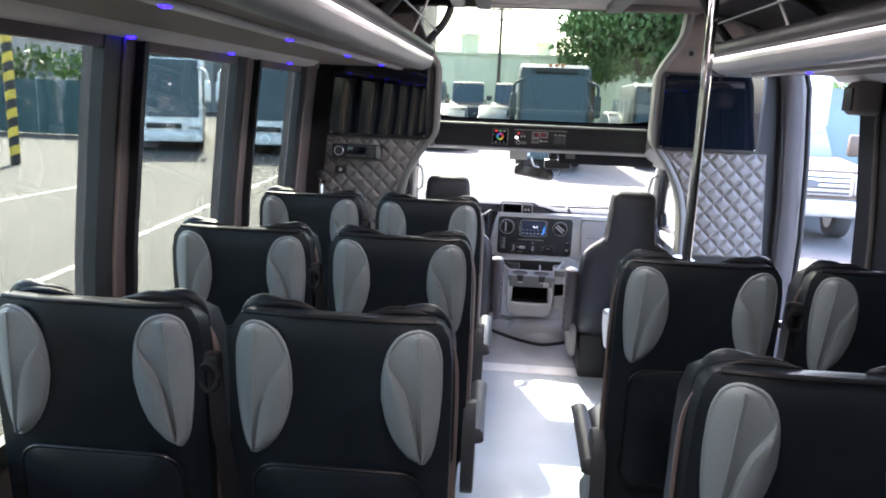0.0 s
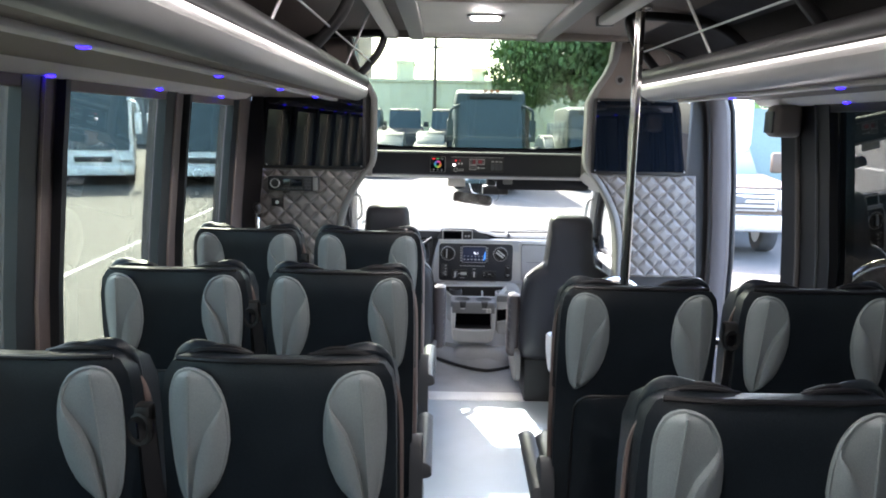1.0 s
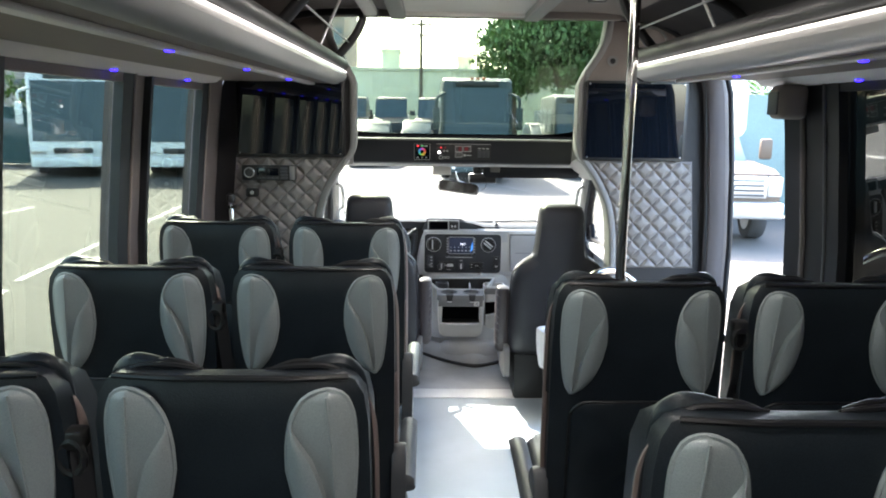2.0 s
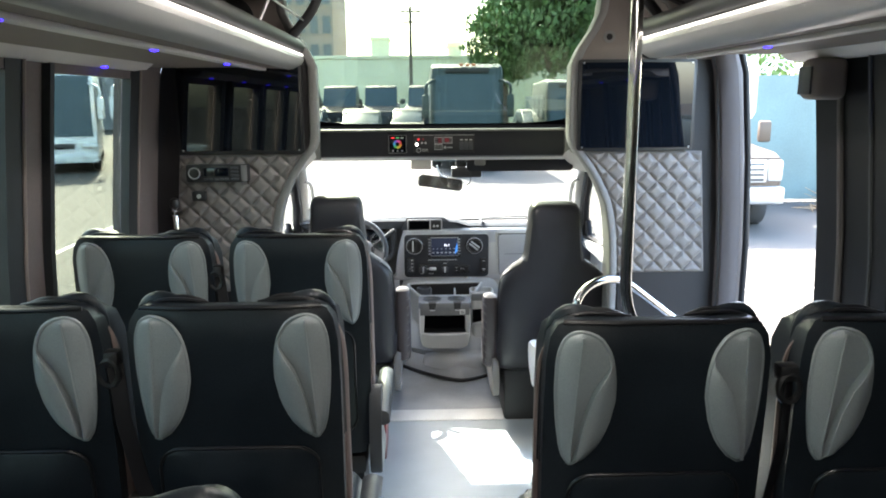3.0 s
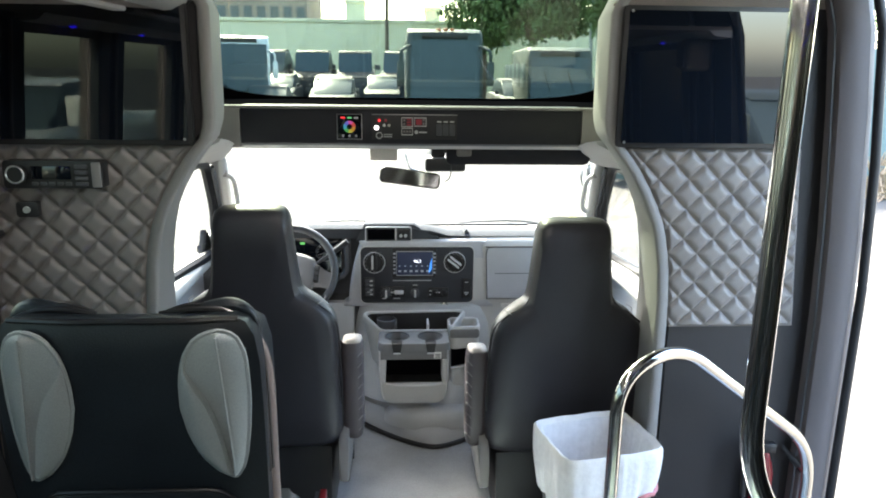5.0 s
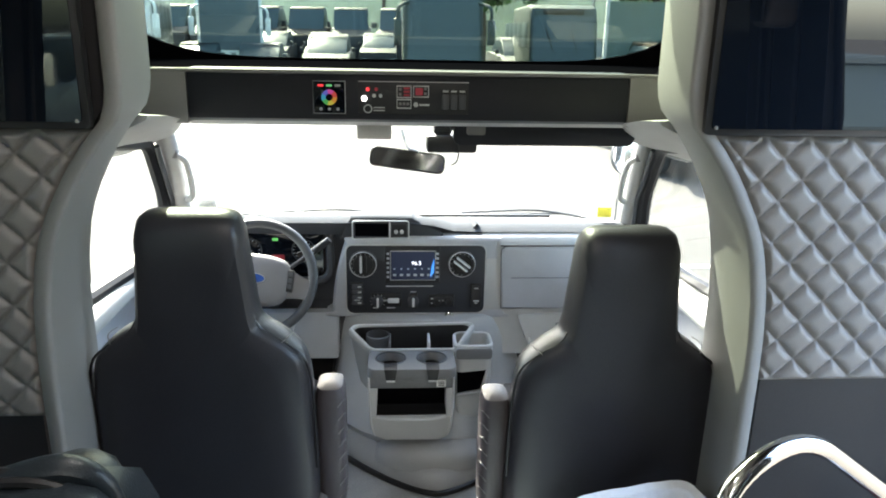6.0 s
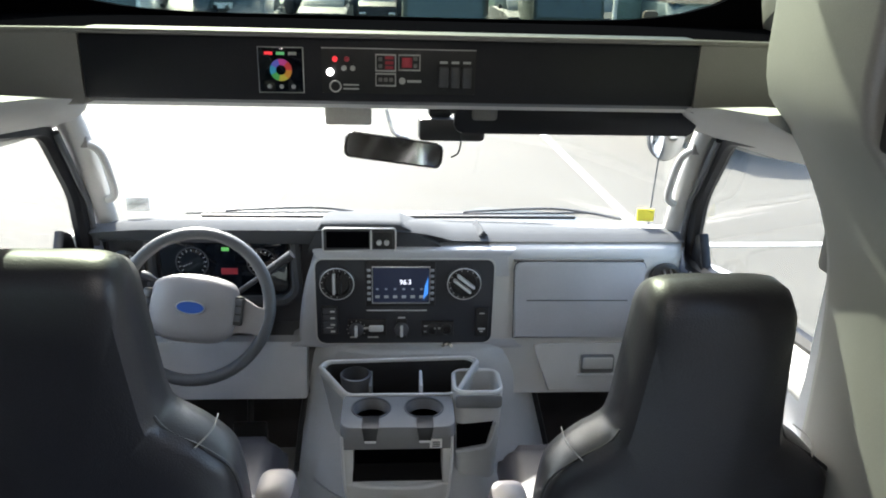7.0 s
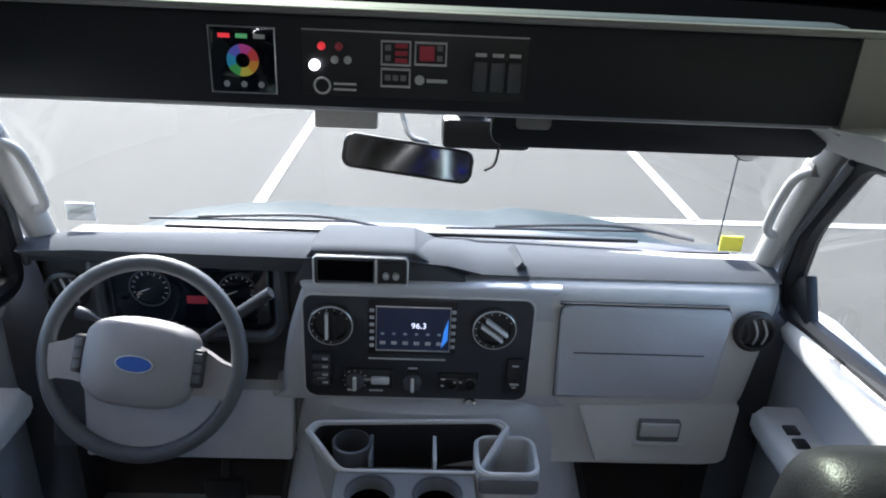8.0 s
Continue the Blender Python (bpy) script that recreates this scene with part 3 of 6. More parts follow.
part("end_plate", box(0.098, 0.122, -0.036, -0.028, -0.033, 0.033, 0.003), M_GREYTRIM, t, "grey end plate")

t = thing("microphone", "black handheld microphone hung in a chrome clip on the partition", "microphone", -1.113, 3.95, 1.045)
part("head", lathe([(0.006, 0.02), (0.019, 0.028), (0.022, 0.045), (0.018, 0.06), (0.006, 0.066)], 14), M_BLACK, t)
part("handle", lathe([(0.007, -0.15), (0.009, -0.13), (0.013, 0.018), (0.01, 0.022)], 12), M_CHROME, t, "chrome handle")
part("clip", box(-0.018, 0.018, -0.012, 0.045, -0.005, 0.012, 0.003), M_BLACK, t)
t = thing("wall_socket", "small black socket plate on the quilted panel", "socket", -1.016, 3.978, 1.115)
part("plate", prism(rounded(-0.028, 0.028, -0.02, 0.02, 0.005), "y", -0.012, 0.02, 0.003), M_BLACK, t)
part("jack", lathe([(0.009, 0), (0.009, 0.006), (0.005, 0.006)], 12, m=Matrix.Translation((0.0, -0.012, 0.0)) @ FACE_Y), M_ALU, t)

# speakers and rings on the taupe panels
for sx in (-1, 1):
    t = thing("speaker", "round dark speaker grille high on the partition", "speaker", sx * 0.84, 3.99, 1.815, group="speakers")
    part("rim", lathe([(0.088, 0.0), (0.088, 0.012), (0.076, 0.014), (0.076, 0.0)], 28, m=FACE_Y), M_GREYTRIM if sx > 0 else M_BLACK, t)
    part("grille", lathe([(0.076, 0.0), (0.076, 0.006), (0.03, 0.01), (0.001, 0.01)], 24, m=FACE_Y), M_TAUPE if sx > 0 else M_DARKFAB, t)
t = thing("eyeball_ring", "small grey ring set into the taupe panel", "trim ring", 0.672, 3.99, 1.745)
part("ring", lathe([(0.024, 0.0), (0.024, 0.006), (0.013, 0.006), (0.013, 0.0)], 20, m=FACE_Y), M_GREYTRIM, t)
part("insert", lathe([(0.0135, 0.0), (0.0135, 0.002), (0.001, 0.002)], 16, m=FACE_Y), M_BLACK, t)

# controls in the header
Y = 4.757
t = thing("light_controller", "black touch panel with a glowing colour wheel", "light controller", -0.22, Y, 1.277)
part("case", prism(rounded(-0.045, 0.045, -0.045, 0.045, 0.004), "y", -0.008, 0.01, 0.002), M_SCREEN, t)
part("frame", tube([(x, -0.008, z) for x, z in ((-0.045, -0.045), (0.045, -0.045), (0.045, 0.045), (-0.045, 0.045))], 0.0015, 6, closed=True), M_ALU, t)
WHEEL = [(0.9, 0.08, 0.08), (0.9, 0.1, 0.5), (0.2, 0.2, 0.9), (0.05, 0.5, 0.8), (0.1, 0.6, 0.15), (0.85, 0.75, 0.1), (0.9, 0.4, 0.05)]
for k, c in enumerate(WHEEL):
    a0, a1 = 2 * math.pi * k / 7, 2 * math.pi * (k + 1) / 7
    arc = [(0.022 * math.cos(a0 + (a1 - a0) * i / 5), 0.022 * math.sin(a0 + (a1 - a0) * i / 5)) for i in range(6)]
    arc += [(0.010 * math.cos(a0 + (a1 - a0) * i / 5), 0.010 * math.sin(a0 + (a1 - a0) * i / 5)) for i in range(5, -1, -1)]
    part("wheel_segment", prism(arc, "y", -0.0095, -0.0082), glow(f"wheel colour {k}", tuple(0.45 * v for v in c), 0.03), t)
for k in range(3):
    part("touch_key", lathe([(0.0045, 0), (0.0045, 0.001)], 10, m=Matrix.Translation((-0.024 + 0.024 * k, -0.0082, -0.033)) @ FACE_Y), M_DASH, t)
    part("touch_key", box(-0.032 + 0.024 * k, -0.016 + 0.024 * k, -0.0092, -0.0082, 0.030, 0.036), (M_RED, glow("green key", (0.1, 0.4, 0.15), 0.04), M_DASHLT)[k], t)

t = thing("switch_panel", "black panel of bus switches with red and white indicator lamps", "switch panel", 0.017, Y, 1.277)
part("plate", prism(rounded(-0.155, 0.16, -0.045, 0.045, 0.003), "y", -0.006, 0.008, 0.002), M_BLACK, t)
part("edge", box(-0.155, 0.16, -0.0075, -0.005, 0.0445, 0.0465), M_ALU, t)
part("push_button", lathe([(0.0075, 0), (0.0075, 0.006), (0.005, 0.008), (0.001, 0.008)], 18, m=Matrix.Translation((-0.138, -0.006, -0.002)) @ FACE_Y), M_WHITELED, t, "white lit push button")
for x, m_ in ((-0.128, M_RED), (-0.104, M_DIMRED), (-0.11, M_DASHLT), (-0.092, M_DASHLT)):
    part("indicator", lathe([(0.0055, 0), (0.0055, 0.004), (0.002, 0.006)], 10, m=Matrix.Translation((x, -0.006, 0.024 if m_ in (M_RED, M_DIMRED) else 0.006)) @ FACE_Y), m_, t)
part("badge", tube([(-0.128 + 0.011 * math.cos(a), -0.007, -0.031 + 0.011 * math.sin(a)) for a in (2 * math.pi * k / 16 for k in range(16))], 0.0018, 6, closed=True), M_DASHLT, t)
for k in range(2):
    part("writing_bar", box(-0.112, -0.08, -0.0072, -0.0055, -0.029 - 0.008 * k, -0.026 - 0.008 * k), M_DASHLT, t)
for x0, x1, z0, z1 in ((-0.045, -0.005, 0.002, 0.034), (-0.045, -0.005, -0.028, -0.004), (0.002, 0.045, 0.004, 0.034)):
    part("key_frame", tube([(x, -0.007, z) for x, z in ((x0, z0), (x1, z0), (x1, z1), (x0, z1))], 0.0022, 6, closed=True), M_DASHLT, t, "pale key outline")
for x, z in ((-0.036, 0.025), (-0.036, 0.011), (0.036, 0.027), (0.036, 0.013), (-0.036, -0.016), (-0.025, -0.016), (-0.014, -0.016)):
    part("key", box(x - 0.004, x + 0.004, -0.0085, -0.006, z - 0.004, z + 0.004, 0.001), M_GREYTRIM, t)
for z in (0.028, 0.018, 0.008):
    part("lit_bar", box(-0.026, -0.009, -0.0075, -0.006, z - 0.003, z + 0.003), M_DIMRED, t)
part("display", box(0.008, 0.029, -0.0075, -0.006, 0.009, 0.029), M_DIMRED, t, "dim red display")
part("badge", lathe([(0.007, 0), (0.007, 0.001)], 14, m=Matrix.Translation((0.009, -0.006, -0.018)) @ FACE_Y), M_DASHLT, t)
part("writing_bar", box(0.019, 0.048, -0.0072, -0.0055, -0.021, -0.016), M_DASHLT, t)
for k in range(3):
    part("writing_bar", box(0.086 + 0.024 * k, 0.102 + 0.024 * k, -0.0072, -0.0055, 0.018, 0.023), M_DASHLT, t)
    part("rocker_switch", box(0.084 + 0.024 * k, 0.104 + 0.024 * k, -0.012, -0.005, -0.030, 0.012, 0.003), M_DASHDK, t)

# ---- passenger seats ----
PAD_IN = [(1.080, 0.147), (1.0785, 0.137), (1.074, 0.125), (1.065, 0.113), (1.045, 0.100), (1.02, 0.092), (0.99, 0.088), (0.95, 0.087), (0.90, 0.097), (0.86, 0.114), (0.83, 0.138), (0.815, 0.160)]
PAD_OUT = [(1.080, 0.151), (1.0785, 0.160), (1.074, 0.170), (1.065, 0.179), (1.045, 0.187), (1.02, 0.191), (0.96, 0.192), (0.90, 0.188), (0.85, 0.181), (0.83, 0.175), (0.815, 0.165)]
PAD_SEAM = [(1.078, 0.150), (1.0, 0.155), (0.92, 0.160), (0.85, 0.165), (0.815, 0.164)]
PAD_FOLD = [(1.028, 0.088), (1.0, 0.104), (0.967, 0.1245), (0.917, 0.141), (0.875, 0.149), (0.83, 0.156), (0.815, 0.163)]


def along(pts, z):
    for (a, p), (b, q) in zip(pts, pts[1:]):
        if z >= b - 1e-9:
            return p + (q - p) * min(1, max(0, (a - z) / (a - b)))
    return pts[-1][1]



def back_y(x, z):
    """Rear face of a backrest: it wraps forward towards both sides and leans back a little."""
    return 0.045 - (z - 0.4) * 0.06 + 0.10 * max(0, abs(x) - 0.11) ** 1.3 * 4 - 0.0


def bus_seat(sx_arm):
    t = thing("bus_seat", "black leather bus seat with silver-grey side pads on its back", "bus seat", group="passenger seats")
    # backrest: rings from bottom to top
    rings = []
    lev = [(0.36, 0.19, 0.06), (0.42, 0.205, 0.085), (0.60, 0.212, 0.105), (0.80, 0.213, 0.115), (0.93, 0.213, 0.12), (1.02, 0.211, 0.12), (1.065, 0.204, 0.11), (1.088, 0.19, 0.09), (1.098, 0.17, 0.06)]
    for z, w, d in lev:
        ring = []
        for k in range(15):
            u = -1 + 2 * k / 14
            x = w * u
            ring.append((x, back_y(x, z) + (0.0 if z < 1.05 else (z - 1.05) * 0.35), z))
        for k in range(14, -1, -1):
            u = -1 + 2 * k / 14
            x = w * u
            ring.append((x, back_y(w, z) + d * (0.75 + 0.25 * abs(u) ** 3) - (0 if z < 1.05 else (z - 1.05) * 0.3), z))
        rings.append(ring)
    part("backrest", loft(rings), M_LEATHER, t)
    # puffed front corners that rise over the top
    for sx in (-1, 1):
        b = loft([[(sx * (0.152 + 0.042 * math.cos(a) * s), 0.105 + 0.048 * math.sin(a) * s, z) for a in (2 * math.pi * k / 14 for k in range(14))] for z, s in ((0.80, 0.8), (0.95, 1.1), (1.04, 1.1), (1.07, 0.95), (1.082, 0.7), (1.086, 0.3))])
        part("headrest_wing", b, M_LEATHER, t, "puffed black headrest wing")
        part("pleat", tube(smooth_path([(sx * 0.085, 0.058, 1.090), (sx * 0.13, 0.066, 1.100), (sx * 0.168, 0.072, 1.100), (sx * 0.194, 0.078, 1.072), (sx * 0.205, 0.085, 1.00)], 5), [0.004 + 0.0105 * math.sin(math.pi * min(1, 0.15 + k / 24)) for k in range(21)], 9), M_LEATHER, t)
        for q in range(2):
            o = 0.010 * q
            pts = smooth_path([(sx * (0.05 + o), 0.05 + o, 1.095), (sx * 0.10, 0.05 + o, 1.103 + 0.004 * (q == 1)), (sx * (0.155 + 0.3 * o), 0.055 + o, 1.098), (sx * (0.192 + 0.3 * o), 0.055 + o, 1.068), (sx * (0.207 + 0.3 * o), 0.065 + o, 0.98), (sx * (0.211 + 0.3 * o), 0.065 + o, 0.80)], 6)
            part("piping", tube(pts, 0.005, 7), M_PIPING, t)
        # silver pad: an inner petal that overlaps a hollow middle, a seam, and an outer panel
        bm = bmesh.new()
        rows = []
        for k in range(25):
            z = 1.080 - 0.265 * (1 - math.cos(math.pi * k / 24)) / 2
            xl, xr = along(PAD_IN, z), along(PAD_OUT, z)
            xc = min(max(xl + 0.0008, along(PAD_FOLD, z) if z < 1.028 else 0.0), xr - 0.002)
            xs = min(max(xc + 0.0008, along(PAD_SEAM, z)), xr - 0.0008)
            end = min(1, min(k, 24 - k) / 3)
            puff = min(1, (xc - xl) / 0.02)
            row = []
            for q in range(7):
                u = q / 6
                row.append((xl + (xc - xl) * u, (0.004 + 0.017 * puff * math.sin(0.5 * math.pi * min(1, 0.1 + 1.1 * u))) * end))
            for q in range(6):
                u = q / 5
                row.append((xc + 0.0005 + (xs - xc) * u, (0.0015 + 0.0145 * u ** 1.2) * end))
            for q in range(1, 6):
                u = q / 5
                row.append((xs + (xr - xs) * u, (0.016 - 0.012 * u * u) * end))
            rows.append([bm.verts.new((sx * x, back_y(x, z) - 0.002 - o, z)) for x, o in row])
        for r0, r1 in zip(rows, rows[1:]):
            for q in range(len(r0) - 1):
                bm.faces.new((r0[q], r0[q + 1], r1[q + 1], r1[q]))
        pad = part("side_pad", bm, M_CARBON, t, "silver-grey embossed pad", 50)
        zs = [1.080 - 0.265 * (1 - math.cos(math.pi * k / 20)) / 2 for k in range(21)]
        ol = [(along(PAD_IN, z), z) for z in zs] + [(along(PAD_OUT, z), z) for z in reversed(zs)]
        part("rim", tube([(sx * x, back_y(x, z) - 0.003, z) for x, z in ol], 0.0045, 6, closed=True), M_CARBON, pad)
        part("seam", tube([(sx * along(PAD_SEAM, z), back_y(along(PAD_SEAM, z), z) - 0.018, z) for z in zs[2:-2]], 0.0022, 6), M_CARBON, pad)
    for sx in (-1, 1):
        pts = smooth_path([(sx * 0.196, 0.068, 1.05), (sx * 0.213, 0.085, 0.98), (sx * 0.216, 0.085, 0.80), (sx * 0.216, 0.09, 0.62), (sx * 0.210, 0.085, 0.45)], 6)
        part("side_band", tube(pts, 0.011, 8, flat=0.5), M_BAND, t, "brownish-pink side band")
    part("pocket_grip", prism(rounded(0.05, 0.12, 0.715, 0.75, 0.015), "y", 0.018, 0.024, 0.002), M_BLACK, t)
    part("top_piping", tube(smooth_path([(x, back_y(x, 1.09) + 0.012, 1.094) for x in (-0.18, -0.09, 0, 0.09, 0.18)], 4), 0.005, 8), M_PIPING, t)
    # pocket panel low on the back
    ol = rounded(-0.165, 0.165, 0.44, 0.795, 0.05, 5)
    part("pocket", loft([[(x * s, back_y(x * s, z) - o, 0.62 + (z - 0.62) * s) for x, z in ol] for s, o in ((1.0, -0.004), (0.99, 0.008), (0.95, 0.012), (0.3, 0.013), (0.02, 0.013))]), M_LEATHER, t)
    part("pocket_edge", tube([(x, back_y(x, z) - 0.008, z) for x, z in ol], 0.004, 6, closed=True), M_PIPING, t)
    part("seat_cushion", prism(rounded(-0.205, 0.205, 0.34, 0.47, 0.04), "y", 0.08, 0.54, 0.025), M_LEATHER, t)
    part("seat_frame", box(-0.19, 0.19, 0.06, 0.50, 0.28, 0.345, 0.012), M_BLACK, t)
    for x in (-0.15, 0.15):
        part("leg", prism([(0.10, 0.0), (0.50, 0.0), (0.40, 0.04), (0.36, 0.29), (0.18, 0.29), (0.16, 0.04)], "x", x - 0.02, x + 0.02, 0.004), M_BLACK, t)
    # folding armrest and recliner cover on the free side
    s = sx_arm
    arm = part("armrest", loft([[(s * (0.245 + 0.027 * math.cos(a)), y, z + 0.026 * math.sin(a) * f) for a in (2 * math.pi * k / 12 for k in range(12))] for y, z, f in ((0.03, 0.480, 0.5), (0.04, 0.487, 1.0), (0.20, 0.505, 1.1), (0.32, 0.512, 1.1), (0.38, 0.512, 0.9), (0.40, 0.512, 0.3))]), M_DASHDK, t, "grey moulded armrest")
    part("recliner_cover", prism(smooth_path([(0.03, 0.30, 0), (0.20, 0.29, 0), (0.24, 0.34, 0), (0.15, 0.40, 0), (0.13, 0.55, 0), (0.06, 0.58, 0), (0.02, 0.45, 0)], 4, True), "x", s * 0.205, s * 0.245, 0.006), M_DASHDK, t, "dark grey hinge cover")
    return t


def belt(x, y, s):
    t = thing("seat_belt", "black seat belt with buckle hanging between two seats", "seat belt", x, y, 0, group="seat belts")
    part("webbing", loft([[(s * a - 0.005, b, z), (s * a + 0.02, b + 0.018, z), (s * a + 0.02, b + 0.021, z), (s * a - 0.005, b + 0.003, z)] for a, b, z in ((0.0, 0.01, 0.98), (0.02, -0.02, 0.86), (0.05, -0.03, 0.72), (0.085, -0.02, 0.60), (0.10, 0.02, 0.45))]), M_PIPING, t)
    part("guide", box(-0.022, 0.022, 0.0, 0.035, 0.965, 1.0, 0.008), M_BLACK, t)
    part("guide_loop", tube([(0.02 * math.cos(a), 0.005, 0.955 + 0.028 * math.sin(a)) for a in (2 * math.pi * k / 12 for k in range(12))], 0.007, 7, closed=True), M_BLACK, t)
    part("buckle", box(0.03 * s - 0.016, 0.03 * s + 0.016, 0.0, 0.03, 0.60, 0.68, 0.006), M_BLACK, t)


seat_l = bus_seat(1)
seat_r = bus_seat(-1)
ROWS_L, ROWS_R = (3.115, 2.325, 1.535, 0.5, -0.4, -1.3), (2.185, 1.38, 0.4, -0.5, -1.4)
for y in ROWS_L:
    for x, src in ((-0.478, seat_l), (-0.952, seat_r)):
        if y == ROWS_L[0]:
            src.matrix_basis = pose(x, y, 0)
        else:
            copy_thing(src, pose(x, y, 0))
    belt(-0.735, y + 0.03, 1)
seat_rr = copy_thing(seat_r, pose(0.345, ROWS_R[0], 0))
seat_rw = copy_thing(seat_l, pose(0.825, ROWS_R[0], 0))
belt(0.60, ROWS_R[0] + 0.03, -1)
for y in ROWS_R[1:]:
    copy_thing(seat_r, pose(0.345, y, 0))
    copy_thing(seat_l, pose(0.825, y, 0))
    belt(0.60, y + 0.03, -1)

# ---- hand rails at the door ----
t = thing("grab_pole", "polished steel grab pole that bends into the stair rail", "grab pole", 0.50, 3.0, 0)
part("pole", tube(fillet([(0, 0, 1.93), (0, 0, 0.86), (0.16, 0.02, 0.69), (0.30, 0.04, 0.50), (0.30, 0.04, 0.0)], 0.12, 8), 0.0175, 14), M_CHROME, t)
part("ceiling_flange", lathe([(0.04, 1.945), (0.04, 1.93), (0.02, 1.92)], 18), M_CHROME, t)
t = thing("stair_rail", "polished steel hoop rail beside the entrance steps", "hand rail", 0.475, 3.58, 0)
part("hoop", tube(fillet([(0, 0, 0.0), (0.003, 0, 0.79), (0.175, 0.085, 0.835), (0.655, 0.25, 0.46), (0.672, 0.26, -0.38)], 0.12, 8), 0.0165, 14), M_CHROME, t)
part("foot", lathe([(0.035, 0.0), (0.035, 0.008), (0.018, 0.012)], 16), M_CHROME, t)
part("clamp", tube([(0.665, 0.26, 0.36), (0.675, 0.42, 0.36)], 0.012, 10), M_CHROME, t)
t = thing("modesty_rail", "horizontal steel rail in front of the door-side seat", "hand rail", 0.58, 2.95, 0)
part("rail", tube(fillet([(0, 0, 0.60), (0.0, 0, 0.725), (0.62, 0, 0.735)], 0.06, 8), 0.0165, 14), M_CHROME, t)
part("wall_flange", lathe([(0.035, 0.0), (0.035, 0.01), (0.018, 0.014)], 16, m=Matrix.Translation((0.628, 0, 0.735)) @ pose(0, 0, 0, 0, -90, 0)), M_CHROME, t)
part("post", tube([(0, 0, 0.0), (0, 0, 0.61)], 0.0165, 12), M_CHROME, t)

# ---- doorway ----
t = thing("door_1", "grey moulded jamb of the open passenger doorway", "door", kind="structure")
b = loft([[(1.165 - o, 3.985, z), (1.172 - o, 3.935, z), (1.200 - o, 3.910, z), (1.235 - o, 3.908, z), (1.262 - o, 3.93, z), (1.262 - o, 3.99, z)] for z, o in ((-0.3, 0.0), (0.3, 0.0), (0.8, 0.002), (1.05, 0.010), (1.2, 0.022), (1.4, 0.036), (1.60, 0.058), (1.70, 0.082), (1.78, 0.115))])
part("jamb", b, M_JAMB, t, "grey padded jamb")
part("bead", tube([(1.168 - o, 3.955, z) for z, o in ((-0.3, 0.0), (0.8, 0.002), (1.2, 0.022), (1.60, 0.058), (1.78, 0.115))], 0.004, 6), M_DASHDK, t)
part("seal", tube([(1.255, 3.90, -0.3), (1.255, 3.90, 0.9), (1.238, 3.90, 1.25), (1.205, 3.90, 1.60), (1.15, 3.90, 1.78)], 0.013, 10), M_POST, t, "black rubber seal")
part("seal_rear", tube([(1.245, 3.275, -0.3), (1.245, 3.275, 0.9), (1.23, 3.275, 1.25), (1.17, 3.275, 1.60), (1.12, 3.275, 1.78)], 0.014, 10), M_POST, t)
for k, (y, z1) in enumerate(((3.12, 1.60), (2.955, 1.60))):
    structure(f"trim_post_{k + 1}", tube([(1.213, y, 0.72), (1.199, y, 1.05), (1.172, y, 1.33), (1.146, y, z1)], 0.011, 8), M_JAMB if k == 0 else M_DASHDK, "slim grey bead on the door post", "post trim")
t = thing("door_header_box", "taupe door motor box above the doorway", "door motor", 1.08, 3.02, 1.555)
part("case", box(-0.045, 0.06, 0.03, 0.13, -0.065, 0.055, 0.025, seg=4), M_TAUPELIT, t)
part("cover", box(-0.051, -0.043, 0.045, 0.115, -0.05, 0.03, 0.003), M_DASHDK, t)

# ---- rubbish bin, extinguisher, red folder ----
def ring_rect(w, d, z, r, wob=0.0, n=64):
    out = []
    for k in range(n):
        a = 2 * math.pi * k / n
        c, q = math.cos(a), math.sin(a)
        f = (abs(c) ** 7 + abs(q) ** 7) ** (-1 / 7)
        f *= 1 + wob * 2.5 * math.sin(9 * a + 25 * z) + wob * 2 * math.sin(17 * a - 40 * z)
        out.append((w * f * c, d * f * q, z + wob * 1.2 * math.sin(5 * a + 1)))
    return out


t = thing("rubbish_bin", "dark plastic bin with a white liner folded over its rim", "rubbish bin", 0.543, 3.95, 0, 12.5)
part("bucket", loft([ring_rect(0.115, 0.095, 0.002, 0.03), ring_rect(0.13, 0.11, 0.25, 0.03), ring_rect(0.148, 0.124, 0.43, 0.03), ring_rect(0.142, 0.118, 0.43, 0.03), ring_rect(0.11, 0.085, 0.03, 0.03)]), M_DASHDK, t, "dark plastic bucket")


def liner_ring(w, d, z, fold, drop=0.0):
    """One turn of the bag: sharp creases that grow towards the hem, which hangs lower at one corner."""
    out = []
    for k, (x, y, z_) in enumerate(ring_rect(w, d, z, 0.03, 0.0, 120)):
        a = 2 * math.pi * k / 120
        crease = fold * (abs(math.sin(7.5 * a + 6 * z)) ** 0.6 + 0.6 * math.sin(23 * a + 11 * z) + 0.4 * math.sin(41 * a))
        out.append((x * (1 + crease), y * (1 + crease), z_ - drop * (0.55 - 0.45 * x / w - 0.35 * y / d) + fold * 0.35 * math.sin(11 * a)))
    return out


